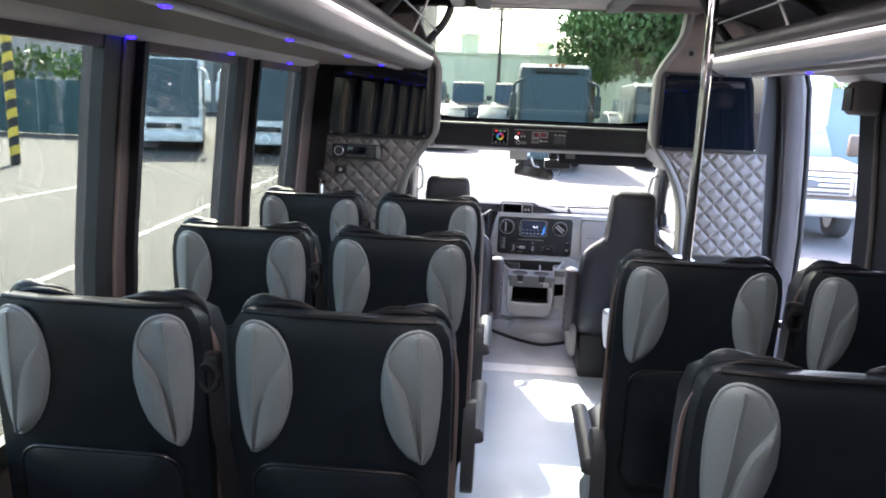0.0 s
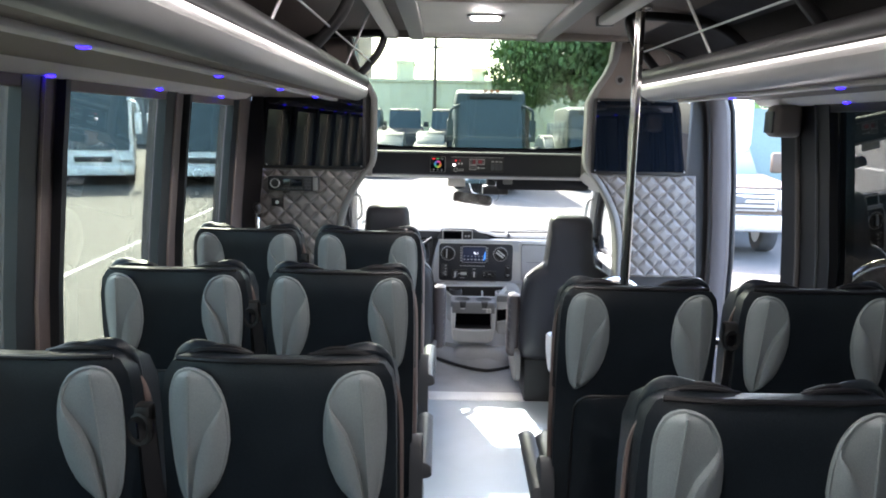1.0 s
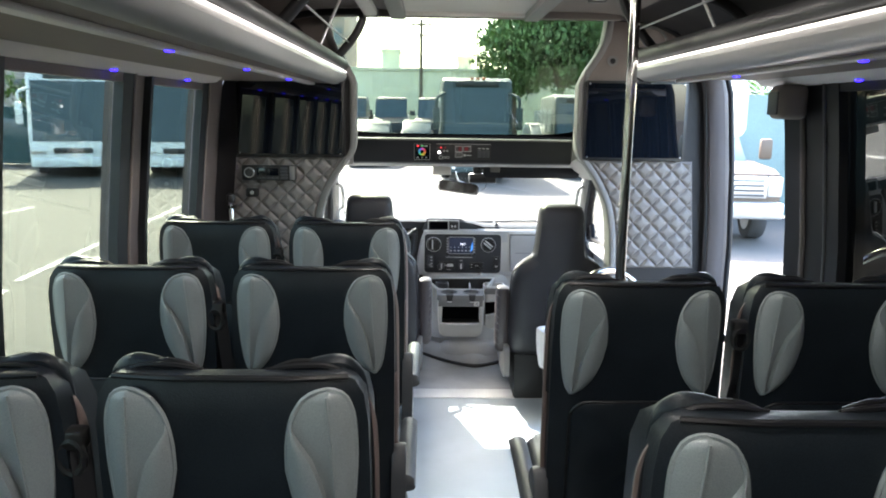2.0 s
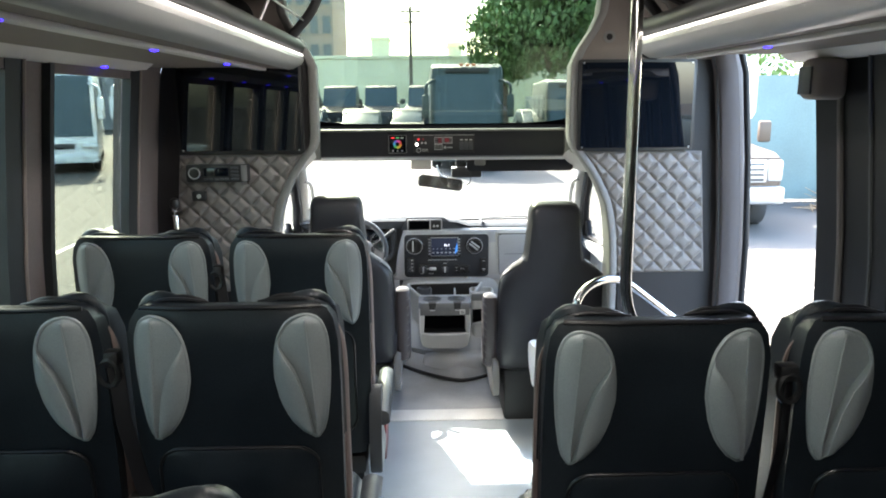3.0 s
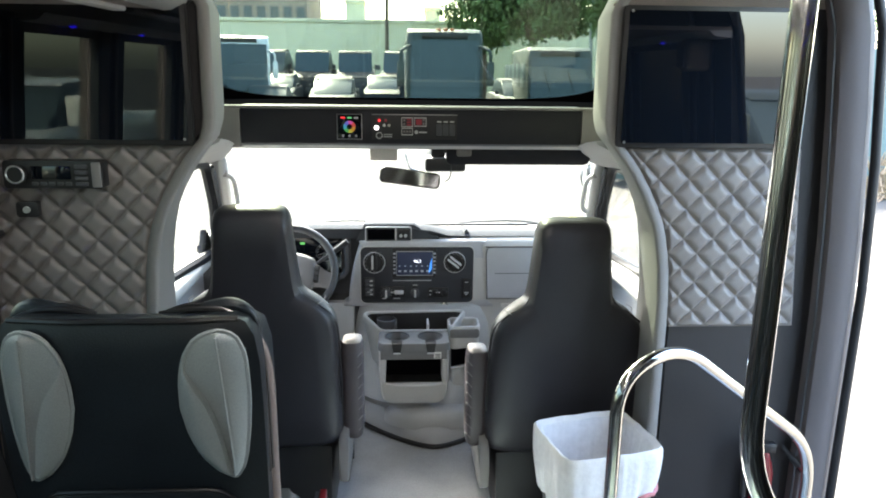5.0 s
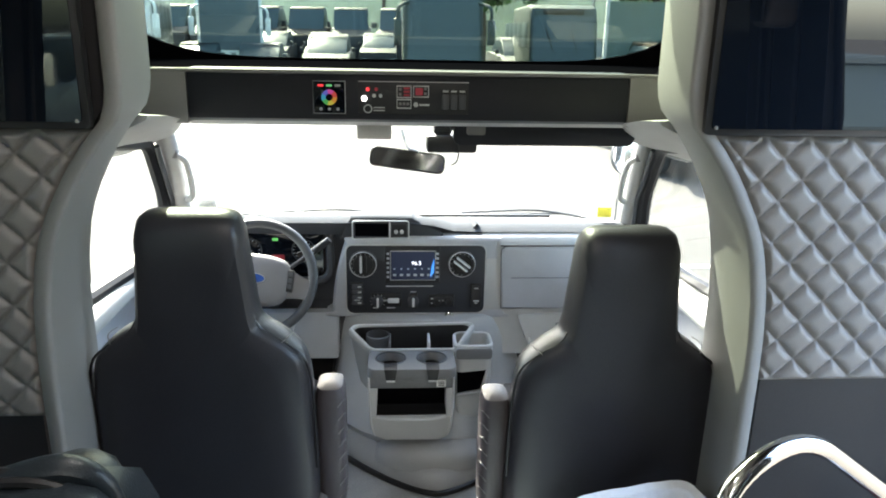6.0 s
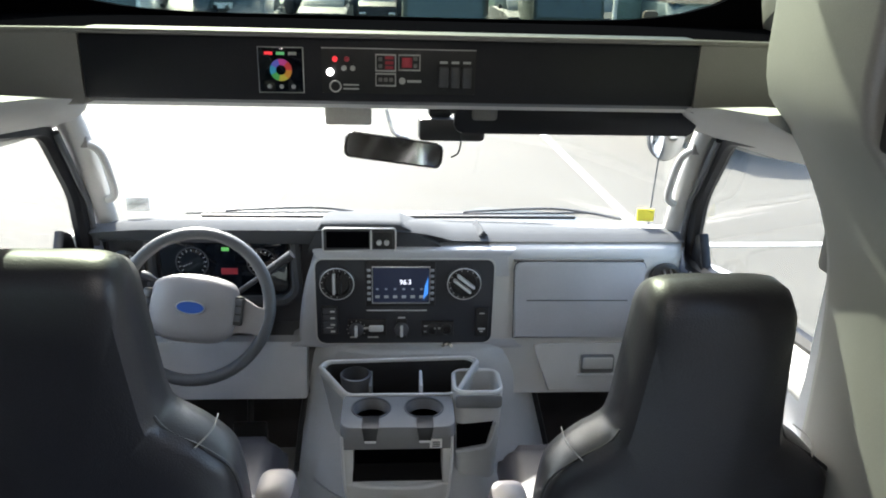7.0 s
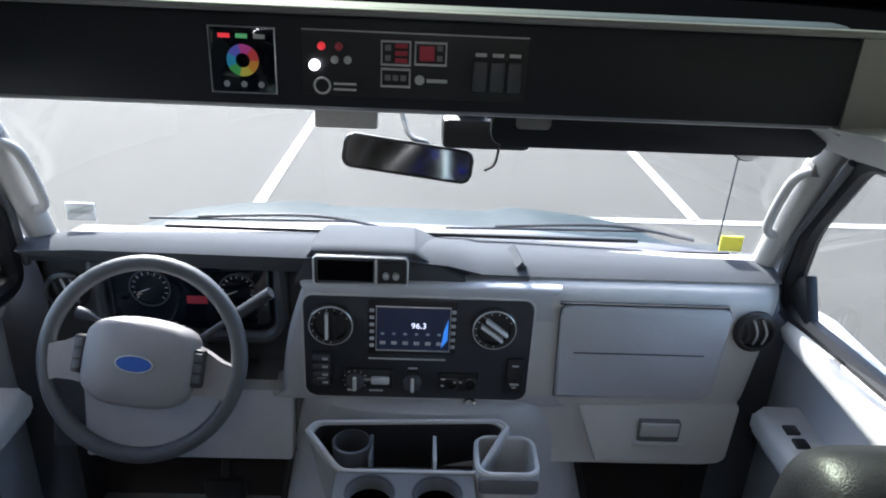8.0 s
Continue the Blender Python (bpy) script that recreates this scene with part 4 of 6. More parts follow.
part("liner", loft([liner_ring(0.146, 0.124, 0.36, 0.030, 0.115), liner_ring(0.153, 0.130, 0.375, 0.024, 0.085), liner_ring(0.158, 0.134, 0.395, 0.016, 0.05), liner_ring(0.160, 0.136, 0.42, 0.010, 0.02), liner_ring(0.160, 0.136, 0.437, 0.004), liner_ring(0.154, 0.130, 0.446, 0.003), liner_ring(0.140, 0.116, 0.435, 0.004), liner_ring(0.128, 0.104, 0.33, 0.010), liner_ring(0.118, 0.094, 0.22, 0.016), liner_ring(0.09, 0.07, 0.10, 0.016), liner_ring(0.01, 0.008, 0.09, 0.0)], caps=False), M_BAG, t, "crumpled white liner")
hem = [p for p in liner_ring(0.150, 0.128, 0.362, 0.028, 0.112)]
part("drawstring", tube([hem[k] for k in range(64, 120)], 0.006, 6), material("pink drawstring band", (0.62, 0.25, 0.27), 0.5, stain=0.2, stain_scale=20), t, "pink drawstring band in the hem")
t = thing("fire_extinguisher", "small red fire extinguisher low on the partition", "fire extinguisher", 1.06, 3.945, 0.06)
part("cylinder", lathe([(0.022, 0.06), (0.031, 0.07), (0.031, 0.25), (0.025, 0.28), (0.012, 0.32)], 18), M_REDPAINT, t)
part("bracket", box(-0.02, 0.02, 0.035, 0.058, 0.08, 0.22, 0.003), M_BLACK, t)
part("valve", box(-0.02, 0.03, -0.012, 0.012, 0.32, 0.35, 0.004), M_BLACK, t)
part("hose", tube(smooth_path([(-0.015, 0, 0.335), (-0.06, -0.01, 0.30), (-0.06, -0.015, 0.18)], 6), 0.008, 8), M_BLACK, t)
t = thing("red_folder", "red and dark folder standing beside the driver's seat", "folder", -0.27, 3.92, 0)
part("cover", box(-0.01, 0.01, -0.10, 0.10, 0.0, 0.24, 0.002), M_REDPAINT, t)
part("pages", box(-0.024, -0.012, -0.095, 0.095, 0.003, 0.235, 0.001), M_DASHDK, t)

# ---- cab ----
def cab_seat(x, y, drop, arm_side, label, head, wide, arm_x):
    t = thing("driving_seat", label, "front seat", x, y, -drop, group="front seats")
    half = [(0.0, 1.052), (0.06, 1.052), (0.10, 1.045), (0.118, 1.02), (0.124, 0.97), (0.136, 0.85), (0.142, 0.81), (0.155, 0.785), (0.20, 0.755), (0.245, 0.715), (0.262, 0.67), (0.27, 0.58), (0.275, 0.45), (0.275, 0.32), (0.25, 0.25), (0.12, 0.235), (0.0, 0.235)]
    half = [(a * (head / 0.124 if b > 0.80 else (wide / 0.275 if b < 0.74 else (head / 0.124 + wide / 0.275) / 2)), b) for a, b in half]
    hp = [(p.x, p.y) for p in smooth_path([(a, b, 0) for a, b in half], 3)]
    ol = hp + [(-a, b) for a, b in reversed(hp[1:-1])]
    cz = 0.62
    lean = lambda z: (z - 0.25) * -0.06
    rr = []
    for s, o in ((0.02, 0.0), (0.7, 0.002), (0.90, 0.008), (0.965, 0.022), (1.0, 0.05), (1.0, 0.085), (0.96, 0.12), (0.88, 0.135), (0.02, 0.13)):
        ring = []
        for a, b in ol:
            z = cz + (b - cz) * s
            ring.append((a * s, o + lean(z), z))
        rr.append(ring)
    part("backrest", loft(rr), M_CABSEAT, t)
    z = 0.80
    part("headrest_seam", tube([(a, 0.0075 + lean(z) - 0.002 + 0.02 * (abs(a) / (head * 1.12)) ** 4, z - 0.012 * (1 - (a / (head * 1.12)) ** 2)) for a in (-head * 1.09 + head * 0.218 * k for k in range(11))], 0.0022, 6), M_PIPING, t)
    for sx in (-1, 1):
        pts = smooth_path([(sx * a, 0.03 + lean(b), b) for a, b in ((0.132, 0.80), (0.15, 0.772), (0.205, 0.735), (0.243, 0.69), (0.254, 0.58), (0.256, 0.40))], 5)
        part("edge_seam", tube(pts, 0.0032, 6), M_PIPING, t)
    for sx in (-1, 1):
        part("bolster_stitch", tube(smooth_path([(sx * 0.190, 0.018 + lean(0.75), 0.748), (sx * 0.208, 0.06 + lean(0.75), 0.754), (sx * 0.205, 0.11 + lean(0.75), 0.750)], 4), 0.0013, 6), M_GREYTRIM, t, "pale stitched seam")
    part("seat_cushion", prism(rounded(-0.235, 0.235, 0.26, 0.39, 0.05), "y", 0.08, 0.54, 0.03), M_CABSEAT, t)
    part("pedestal", prism([(0.0, drop), (0.50, drop), (0.52, 0.24), (0.04, 0.24)], "x", -0.22, 0.22, 0.01), M_BLACK, t)
    for sx in (-1, 1):
        part("side_shield", prism(smooth_path([(0.02, 0.12, 0), (0.40, 0.13, 0), (0.50, 0.22, 0), (0.38, 0.30, 0), (0.06, 0.30, 0), (0.0, 0.24, 0)], 4, True), "x", sx * 0.245, sx * 0.275, 0.006), M_GREYTRIM, t, "grey side shield")
    ax = arm_x * arm_side
    rings = []
    for z, f in ((0.245, 0.55), (0.262, 0.9), (0.30, 1.0), (0.42, 1.0), (0.52, 1.03), (0.575, 1.0), (0.598, 0.86), (0.606, 0.5)):
        rings.append([(ax + 0.036 * f * math.copysign(abs(math.cos(a)) ** 0.6, math.cos(a)), 0.11 + 0.055 * f * math.copysign(abs(math.sin(a)) ** 0.6, math.sin(a)) + lean(z), z) for a in (2 * math.pi * k / 28 for k in range(28))])
    arm = part("armrest", loft(rings), M_ARM, t, "folded-up mauve-grey padded armrest")
    for k in range(8):
        z = 0.29 + 0.038 * k
        part("stitch", tube(smooth_path([(ax + arm_side * 0.020, 0.053 + lean(z), z), (ax + arm_side * 0.033, 0.060 + lean(z), z + 0.014), (ax + arm_side * 0.0375, 0.085 + lean(z), z + 0.004)], 4), 0.0012, 5), M_GREYTRIM, arm, "pale lacing")
    part("arm_bracket", box(ax - arm_side * 0.03 - 0.015, ax - arm_side * 0.03 + 0.015, 0.09, 0.15, 0.20, 0.27, 0.006), M_BLACK, t)
    return t


cab_seat(-0.480, 4.18, -0.033, 1, "dark grey leather driver's seat with tall headrest", 0.118, 0.258, 0.288)
cab_seat(0.503, 4.19, 0.008, -1, "dark grey leather co-driver's seat with tall headrest", 0.118, 0.256, 0.284)

# dashboard: one body with its own cross-section, then its fittings
t = dash = thing("dashboard", "grey moulded van dashboard with radio and vents", "dashboard", 0, 0.05, 0)
end_curve = ((0.27, 0.0), (0.60, 0.0), (0.74, 0.001), (0.785, 0.006), (0.808, 0.018), (0.822, 0.042), (0.828, 0.075), (0.83, 0.12))
sec = [(4.985, 0.345), (5.006, 0.40), (5.018, 0.488), (5.012, 0.505), (5.010, 0.62), (5.013, 0.735), (5.020, 0.758), (5.036, 0.774), (5.06, 0.783)]
part("body", loft([[(x - 0.22 * (0.74 - z) * max(0.0, x - 0.27), y + back, z) for y, z in sec] + [(x, 5.19, 0.786), (x - 0.03, 5.20, 0.36)] for x, back in end_curve]), M_DASHLT, t, "light grey passenger side")
sec2 = [(5.02, 0.33), (5.06, 0.45), (5.14, 0.50), (5.14, 0.76), (5.07, 0.775), (5.10, 0.78), (5.24, 0.762), (5.24, 0.36)]
part("driver_side", prism(sec2, "x", -0.79, -0.20, 0.012), M_DASHDK, t, "dark instrument surround")
part("top_pad", loft([[(x, y, z) for y, z in ((5.02 + 0.03 * f, 0.784 + 0.034 * g), (5.05 + 0.03 * f, 0.796 + 0.036 * g), (5.13, 0.800 + 0.02 * g), (5.27 - 0.12 * x * x, 0.778), (5.28 - 0.12 * x * x, 0.77), (5.27 - 0.12 * x * x, 0.76), (5.06 + 0.03 * f, 0.77))] for x, f, g in ((-0.80, 1, 0.6), (-0.66, 0.6, 1.0), (-0.3, 0.2, 1.1), (0.02, 0.1, 1.1), (0.10, 0.3, 0.8), (0.17, 0.7, 0.15), (0.3, 0.9, 0.0), (0.82, 1.0, 0.0))]), M_DASHTOP, t, "grey top pad with a raised instrument hood")
part("panel_gap", box(0.335, 0.695, 5.002, 5.0125, 0.744, 0.7475), M_BLACK, t, "dark gap over the lid")
pod = [(-0.256, 0.500), (-0.235, 0.476), (0.335, 0.468), (0.360, 0.492), (0.352, 0.62), (0.326, 0.755), (0.30, 0.774), (-0.165, 0.772), (-0.202, 0.752), (-0.228, 0.69), (-0.247, 0.60)]
part("centre_pod", loft([[(0.055 + (p.x - 0.055) * f, y, 0.623 + (p.y - 0.623) * g) for p in smooth_path([(a, b, 0) for a, b in pod], 4, True)] for y, f, g in ((5.012, 0.955, 0.905), (5.0135, 0.97, 0.94), (5.018, 0.988, 0.975), (5.028, 1, 1), (5.20, 1, 1))]), M_DASH, t, "grey centre pod")
part("centre_plate", prism(rounded(-0.203, 0.282, 0.496, 0.745, 0.022), "y", 5.007, 5.03, 0.003), M_PLATE, t, "dark control plate")
hump = [(p.x, p.y) for p in smooth_path([(-0.225, 0.760, 0), (-0.208, 0.80, 0), (-0.19, 0.836, 0), (-0.165, 0.842, 0), (0.005, 0.842, 0), (0.035, 0.834, 0), (0.085, 0.805, 0), (0.13, 0.782, 0), (0.14, 0.760, 0)], 4)]
part("cubby_hood", loft([[(a * k, y, 0.760 + (b - 0.760) * f) for a, b in hump] for y, f, k in ((5.03, 0.95, 1.0), (5.035, 1.0, 1.0), (5.06, 1.0, 1.0), (5.12, 0.93, 0.99), (5.18, 0.80, 0.97), (5.235, 0.62, 0.94))]), M_DASHTOP, t, "grey hood over the open cubby")
part("cubby", prism(rounded(-0.182, 0.014, 0.764, 0.832, 0.008), "y", 5.02, 5.09, 0.004), M_DASHDK, t, "open cubby over the radio")
# black slab painted as the shade inside the dash cubby
part("cubby_hole_shade", box(-0.172, -0.058, 5.015, 5.023, 0.776, 0.822, 0.003), M_VOID, t)
part("cubby_frame", tube([(x, 5.017, z) for x, z in rounded(-0.181, 0.013, 0.766, 0.831, 0.008, 3)], 0.0022, 6, closed=True), M_SILVER, t, "bright edge of the cubby")
part("cubby_post", box(-0.055, -0.050, 5.012, 5.022, 0.772, 0.826, 0.001), M_SILVER, t)
part("socket_cap", box(-0.046, 0.006, 5.012, 5.023, 0.776, 0.822, 0.003), M_BLACK, t)
for k in range(2):
    part("socket_pin", lathe([(0.007, 0), (0.007, 0.01), (0.004, 0.012)], 10, m=Matrix.Translation((-0.031 + 0.02 * k, 5.012, 0.795)) @ FACE_Y), M_ALU, t)
for x, turn in ((-0.145, 90), (0.2, -38)):
    z = 0.680
    dial = part("dial", lathe([(0.049, 0), (0.049, 0.012), (0.044, 0.017), (0.036, 0.017), (0.033, 0.008), (0.001, 0.008)], 28, m=Matrix.Translation((x, 5.012, z)) @ FACE_Y), M_BLACK, t)
    part("ring", tube([(x + 0.0455 * math.cos(a), 4.996, z + 0.0455 * math.sin(a)) for a in (2 * math.pi * k / 24 for k in range(24))], 0.0018, 6, closed=True), M_ALU, dial)
    m = Matrix.Translation((x, 5.002, z)) @ Matrix.Rotation(radians(-turn), 4, "Y")
    for q in range(11):
        part("dial_mark", box(0.0375, 0.0415, -0.0075, -0.0055, -0.0011, 0.0011, m=Matrix.Translation((x, 5.002, z)) @ Matrix.Rotation(radians(-30 - 24 * q), 4, "Y")), M_DASHLT, dial)
    part("grip", box(-0.030, 0.030, -0.016, 0.004, 0.004, 0.012, 0.003, m=m), M_SILVER, dial)
    part("grip", box(-0.030, 0.030, -0.016, 0.004, -0.012, -0.004, 0.003, m=m), M_SILVER if turn < 0 else M_BLACK, dial)
radio = part("radio", box(-0.066, 0.124, 5.008, 5.024, 0.600, 0.733, 0.003), M_BLACK, t, "black double-height radio")
part("radio_screen", box(-0.046, 0.106, 5.0055, 5.0085, 0.613, 0.715, 0.001), glow("radio display", (0.008, 0.012, 0.028), 0.05), radio, "lit dark blue screen")
part("frame", tube([(x, 5.006, z) for x, z in ((-0.048, 0.611), (0.108, 0.611), (0.108, 0.717), (-0.048, 0.717))], 0.002, 6, closed=True), M_ALU, radio)
for k in range(6):
    for x in (-0.057, 0.115):
        part("key", box(x - 0.005, x + 0.005, 5.0055, 5.0085, 0.618 + 0.017 * k, 0.626 + 0.017 * k, 0.001), M_DASH, radio)
    part("icon", box(-0.040 + 0.024 * k, -0.028 + 0.024 * k, 5.0047, 5.0057, 0.626, 0.634), M_DASHLT, radio)
    part("icon", box(-0.038 + 0.024 * k, -0.031 + 0.024 * k, 5.0047, 5.0057, 0.650, 0.655), M_DASH, radio)
part("icon", prism([(0.09, 0.62), (0.104, 0.64), (0.104, 0.69), (0.095, 0.66)], "y", 5.0047, 5.0057), glow("blue sweep", (0.05, 0.25, 0.8), 0.06), radio)
cu = bpy.data.curves.new("tmp_text", "FONT")
cu.body, cu.size, cu.extrude, cu.align_x = "96.3", 0.019, 0.0003, "CENTER"
to = bpy.data.objects.new("tmp_text", cu)
scene.collection.objects.link(to)
bpy.context.view_layer.update()
me = bpy.data.meshes.new_from_object(to.evaluated_get(bpy.context.evaluated_depsgraph_get()))
bpy.data.objects.remove(to)
me.materials.append(glow("radio digits", (0.8, 0.85, 1.0), 0.11))
ob = new("digits", me)
ob.parent = radio
ob.matrix_basis = pose(0.042, 5.0045, 0.667, 90)
radio.location = (-0.002, -0.006, 0.011)
# lower row of switches
for x0, x1, z0, z1, m_ in ((-0.19, -0.145, 0.525, 0.612, M_BLACK), (0.235, 0.272, 0.518, 0.605, M_BLACK), (-0.118, -0.012, 0.522, 0.572, M_BLACK), (0.015, 0.045, 0.515, 0.570, M_BLACK), (0.085, 0.175, 0.520, 0.565, M_BLACK)):
    sw = part("switch_block", box(x0, x1, 5.000, 5.010, z0, z1, 0.003), m_, t)
    part("switch_mark", box((x0 + x1) / 2 - 0.010, (x0 + x1) / 2 + 0.010, 4.9985, 5.0005, z0 + 0.022, z0 + 0.027), M_DASHLT, sw)
for x in (-0.095, 0.03):
    part("small_knob", lathe([(0.02, 0), (0.02, 0.008), (0.014, 0.012), (0.005, 0.012)], 18, m=Matrix.Translation((x, 5.000, 0.543)) @ FACE_Y), M_DASHDK, t)
    part("knob_grip", box(x - 0.004, x + 0.004, 4.980, 4.996, 0.527, 0.559, 0.002), M_SILVER, t)
for k in range(4):
    part("rocker", box(-0.186, -0.149, 4.9955, 5.0005, 0.530 + 0.020 * k, 0.547 + 0.020 * k, 0.002), M_DASHDK, t)
    part("rocker_mark", box(-0.165, -0.153, 4.9945, 4.9958, 0.536 + 0.020 * k, 0.541 + 0.020 * k), M_DASHLT, t)
for k in range(9):
    a = radians(-30 + 30 * k)
    m = Matrix.Translation((-0.095, 4.9995, 0.543)) @ Matrix.Rotation(-a, 4, "Y")
    part("tick", box(0.0235, 0.0265, -0.0012, 0.0005, -0.0009, 0.0009, m=m), M_DASHLT, t)
for x0, x1, z in ((-0.112, -0.094, 0.5185), (-0.064, -0.034, 0.5185), (0.020, 0.040, 0.578), (0.092, 0.104, 0.552), (0.092, 0.104, 0.535), (0.246, 0.260, 0.59), (0.248, 0.258, 0.535)):
    part("writing_bar", box(x0, x1, 4.998, 5.0, z - 0.0018, z + 0.0018), M_DASHLT, t)
part("radio_edge", box(-0.066, 0.10, 5.003, 5.0075, 0.5965, 0.5985), M_SILVER, t)
part("slider", box(-0.06, -0.02, 4.990, 5.001, 0.538, 0.556, 0.004, m=None), M_SILVER, t)
for x, z in ((0.115, 0.542), (0.155, 0.542), (0.158, 0.484)):
    part("outlet", lathe([(0.017, 0), (0.017, 0.008), (0.012, 0.011), (0.010, 0.002)], 18, m=Matrix.Translation((x, 5.004, z)) @ FACE_Y), M_CHROME if z < 0.52 else M_BLACK, t)
# passenger side panels
lid = fillet([(0.345, 0.513, 0), (0.694, 0.513, 0), (0.704, 0.742, 0), (0.338, 0.742, 0), (0.345, 0.513, 0)], 0.024, 5)
part("lid_gap", tube([(p.x, 5.0085, p.y) for p in lid[:-1]], 0.0032, 6, closed=True), M_DASHDK, t, "dark gap round the airbag cover")
part("airbag_cover", prism([(p.x, p.y) for p in lid[:-1]], "y", 4.999, 5.03, 0.006), M_DASH, t, "blue-grey airbag cover")
part("airbag_line", box(0.375, 0.66, 4.9975, 5.002, 0.628, 0.6305), M_DASHDK, t)
bm = prism([(p.x, p.y) for p in fillet([(0.452, 0.352, 0), (0.752, 0.358, 0), (0.774, 0.492, 0), (0.405, 0.486, 0), (0.452, 0.352, 0)], 0.010, 4)[:-1]], "y", 4.980, 5.03, 0.004)
for v in bm.verts:
    v.co.y += (v.co.z - 0.352) * 0.22
gb = part("glove_box", bm, M_DASHLT, t, "light grey glove box lid")
part("latch", prism(rounded(0.545, 0.64, 0.404, 0.458, 0.005), "y", 4.9905, 5.004, 0.002), M_CUPDECK, gb, "recessed latch")
part("latch_pull", box(0.549, 0.636, 4.986, 4.996, 0.418, 0.4545, 0.004), M_DASHLT, gb)
part("latch_lip", box(0.535, 0.65, 4.984, 4.998, 0.394, 0.403, 0.003), M_DASHLT, gb)
for x, z in ((0.762, 0.690), (-0.72, 0.70)):
    v = part("air_vent", lathe([(0.047, 0), (0.047, 0.012), (0.040, 0.016), (0.036, 0.016), (0.034, 0.0)], 26, m=Matrix.Translation((x, 5.012 if x > 0 else 5.085, z)) @ FACE_Y), M_BLACK, t, "round black air vent")
    y = (5.012 if x > 0 else 5.085)
    part("vent_well", lathe([(0.035, 0.001), (0.034, 0.003)], 20, m=Matrix.Translation((x, y, z)) @ FACE_Y), M_BLACK, v)
    for k in range(3):
        part("blade", tube(smooth_path([(x - 0.03 + 0.02 * k, y - 0.008, z + 0.03), (x - 0.018 + 0.02 * k, y - 0.014, z), (x - 0.02 + 0.02 * k, y - 0.008, z - 0.03)], 5), 0.003, 6), M_ALU if k else M_BLACK, v)
part("knee_panel", prism([(4.99, 0.33), (5.03, 0.49), (5.07, 0.49), (5.07, 0.33)], "x", -0.70, -0.235, 0.008), M_DASH, t, "grey knee panel")
for sx in (-1, 1):
    part("end_panel", prism(rounded(min(sx * 0.79, sx * 0.905), max(sx * 0.79, sx * 0.905), 0.0, 0.77, 0.01), "y", 5.12, 5.24, 0.006), M_DASHDK, t, "dark end panel by the door")
# instruments
part("instrument_panel", prism(rounded(-0.64, -0.29, 0.60, 0.785, 0.03), "y", 5.105, 5.122, 0.004), M_SCREEN, t, "dark instrument panel")
for x, r in ((-0.553, 0.044), (-0.362, 0.040)):
    g = part("gauge", tube([(x + r * math.cos(a), 5.103, 0.700 + r * math.sin(a)) for a in (2 * math.pi * k / 28 for k in range(28))], 0.002, 6, closed=True), M_DASHDK, t, "round gauge with pale ticks")
    for k in range(13):
        a = radians(-40 + 260 * k / 12)
        part("tick", tube([(x + q * r * math.cos(a), 5.103, 0.700 + q * r * math.sin(a)) for q in (0.75, 0.9)], 0.0011, 4), M_DASHLT, g)
    part("needle", tube([(x, 5.101, 0.700), (x - r * 0.6, 5.101, 0.700 - r * 0.25)], 0.0011, 4), M_DASHLT, g)
part("warning_display", box(-0.475, -0.43, 5.102, 5.106, 0.665, 0.683), M_DIMRED, t)
part("warning_display", box(-0.47, -0.45, 5.102, 5.106, 0.735, 0.745), glow("green tell-tale", (0.1, 0.4, 0.1), 0.05), t)

part("instrument_surround", tube([(a, 5.10, b) for a, b in rounded(-0.665, -0.265, 0.585, 0.80, 0.05, 5)], 0.016, 8, closed=True), M_DASHDK, dash, "dark surround of the instruments")
part("pod_edge", tube([(a, 5.011, b) for a, b in rounded(-0.205, 0.284, 0.494, 0.747, 0.022, 4)], 0.003, 6, closed=True), M_DASHLT, dash)
part("defrost_vent", box(-0.55, 0.55, 5.225, 5.24, 0.792, 0.802, 0.003), M_BLACK, dash)
part("tray_ridge", loft([[(x - 0.012, y, 0.798), (x, y, 0.812), (x + 0.012, y, 0.798)] for x, y in ((0.255, 5.06), (0.245, 5.16))]), M_DASHTOP, dash, "raised ridge on the top pad")

# steering wheel, turned a little and tilted on its column
t = thing("steering_wheel", "grey four-spoke steering wheel with a plain blue oval badge", "steering wheel", -0.455, 4.83, 0.71)
t.matrix_basis = pose(-0.482, 4.90, 0.683, 64, 0, 0) @ pose(0, 0, 0, 0, 0, -6)
R = 0.182
part("rim", tube([(R * math.cos(a), R * math.sin(a), 0) for a in (2 * math.pi * k / 48 for k in range(48))], 0.0155, 12, closed=True), M_DASHDK, t, "dark leather rim")
hub = [(-0.092, 0.055), (-0.06, 0.075), (0.0, 0.082), (0.06, 0.075), (0.092, 0.055), (0.10, 0.0), (0.092, -0.045), (0.06, -0.07), (0.0, -0.075), (-0.06, -0.07), (-0.092, -0.045), (-0.10, 0.0)]
ho = smooth_path([(a, b, 0) for a, b in hub], 3, True)
part("hub", loft([[(p.x * s * 1.10, p.y * s * 1.08 - 0.010, z) for p in ho] for s, z in ((0.9, -0.05), (1.0, 0.0), (0.97, 0.022), (0.85, 0.034), (0.5, 0.04), (0.02, 0.041))]), M_HUB, t, "grey hub")
part("badge", loft([[(0.034 * s * math.cos(a), -0.005 + 0.015 * s * math.sin(a), z) for a in (2 * math.pi * k / 24 for k in range(24))] for s, z in ((1.0, 0.038), (0.95, 0.045), (0.02, 0.0455))]), material("blue oval badge", (0.03, 0.09, 0.33), 0.25), t, "plain blue oval")
part("badge_rim", tube([(0.034 * math.cos(a), -0.005 + 0.015 * math.sin(a), 0.044) for a in (2 * math.pi * k / 24 for k in range(24))], 0.0016, 6, closed=True), M_ALU, t)
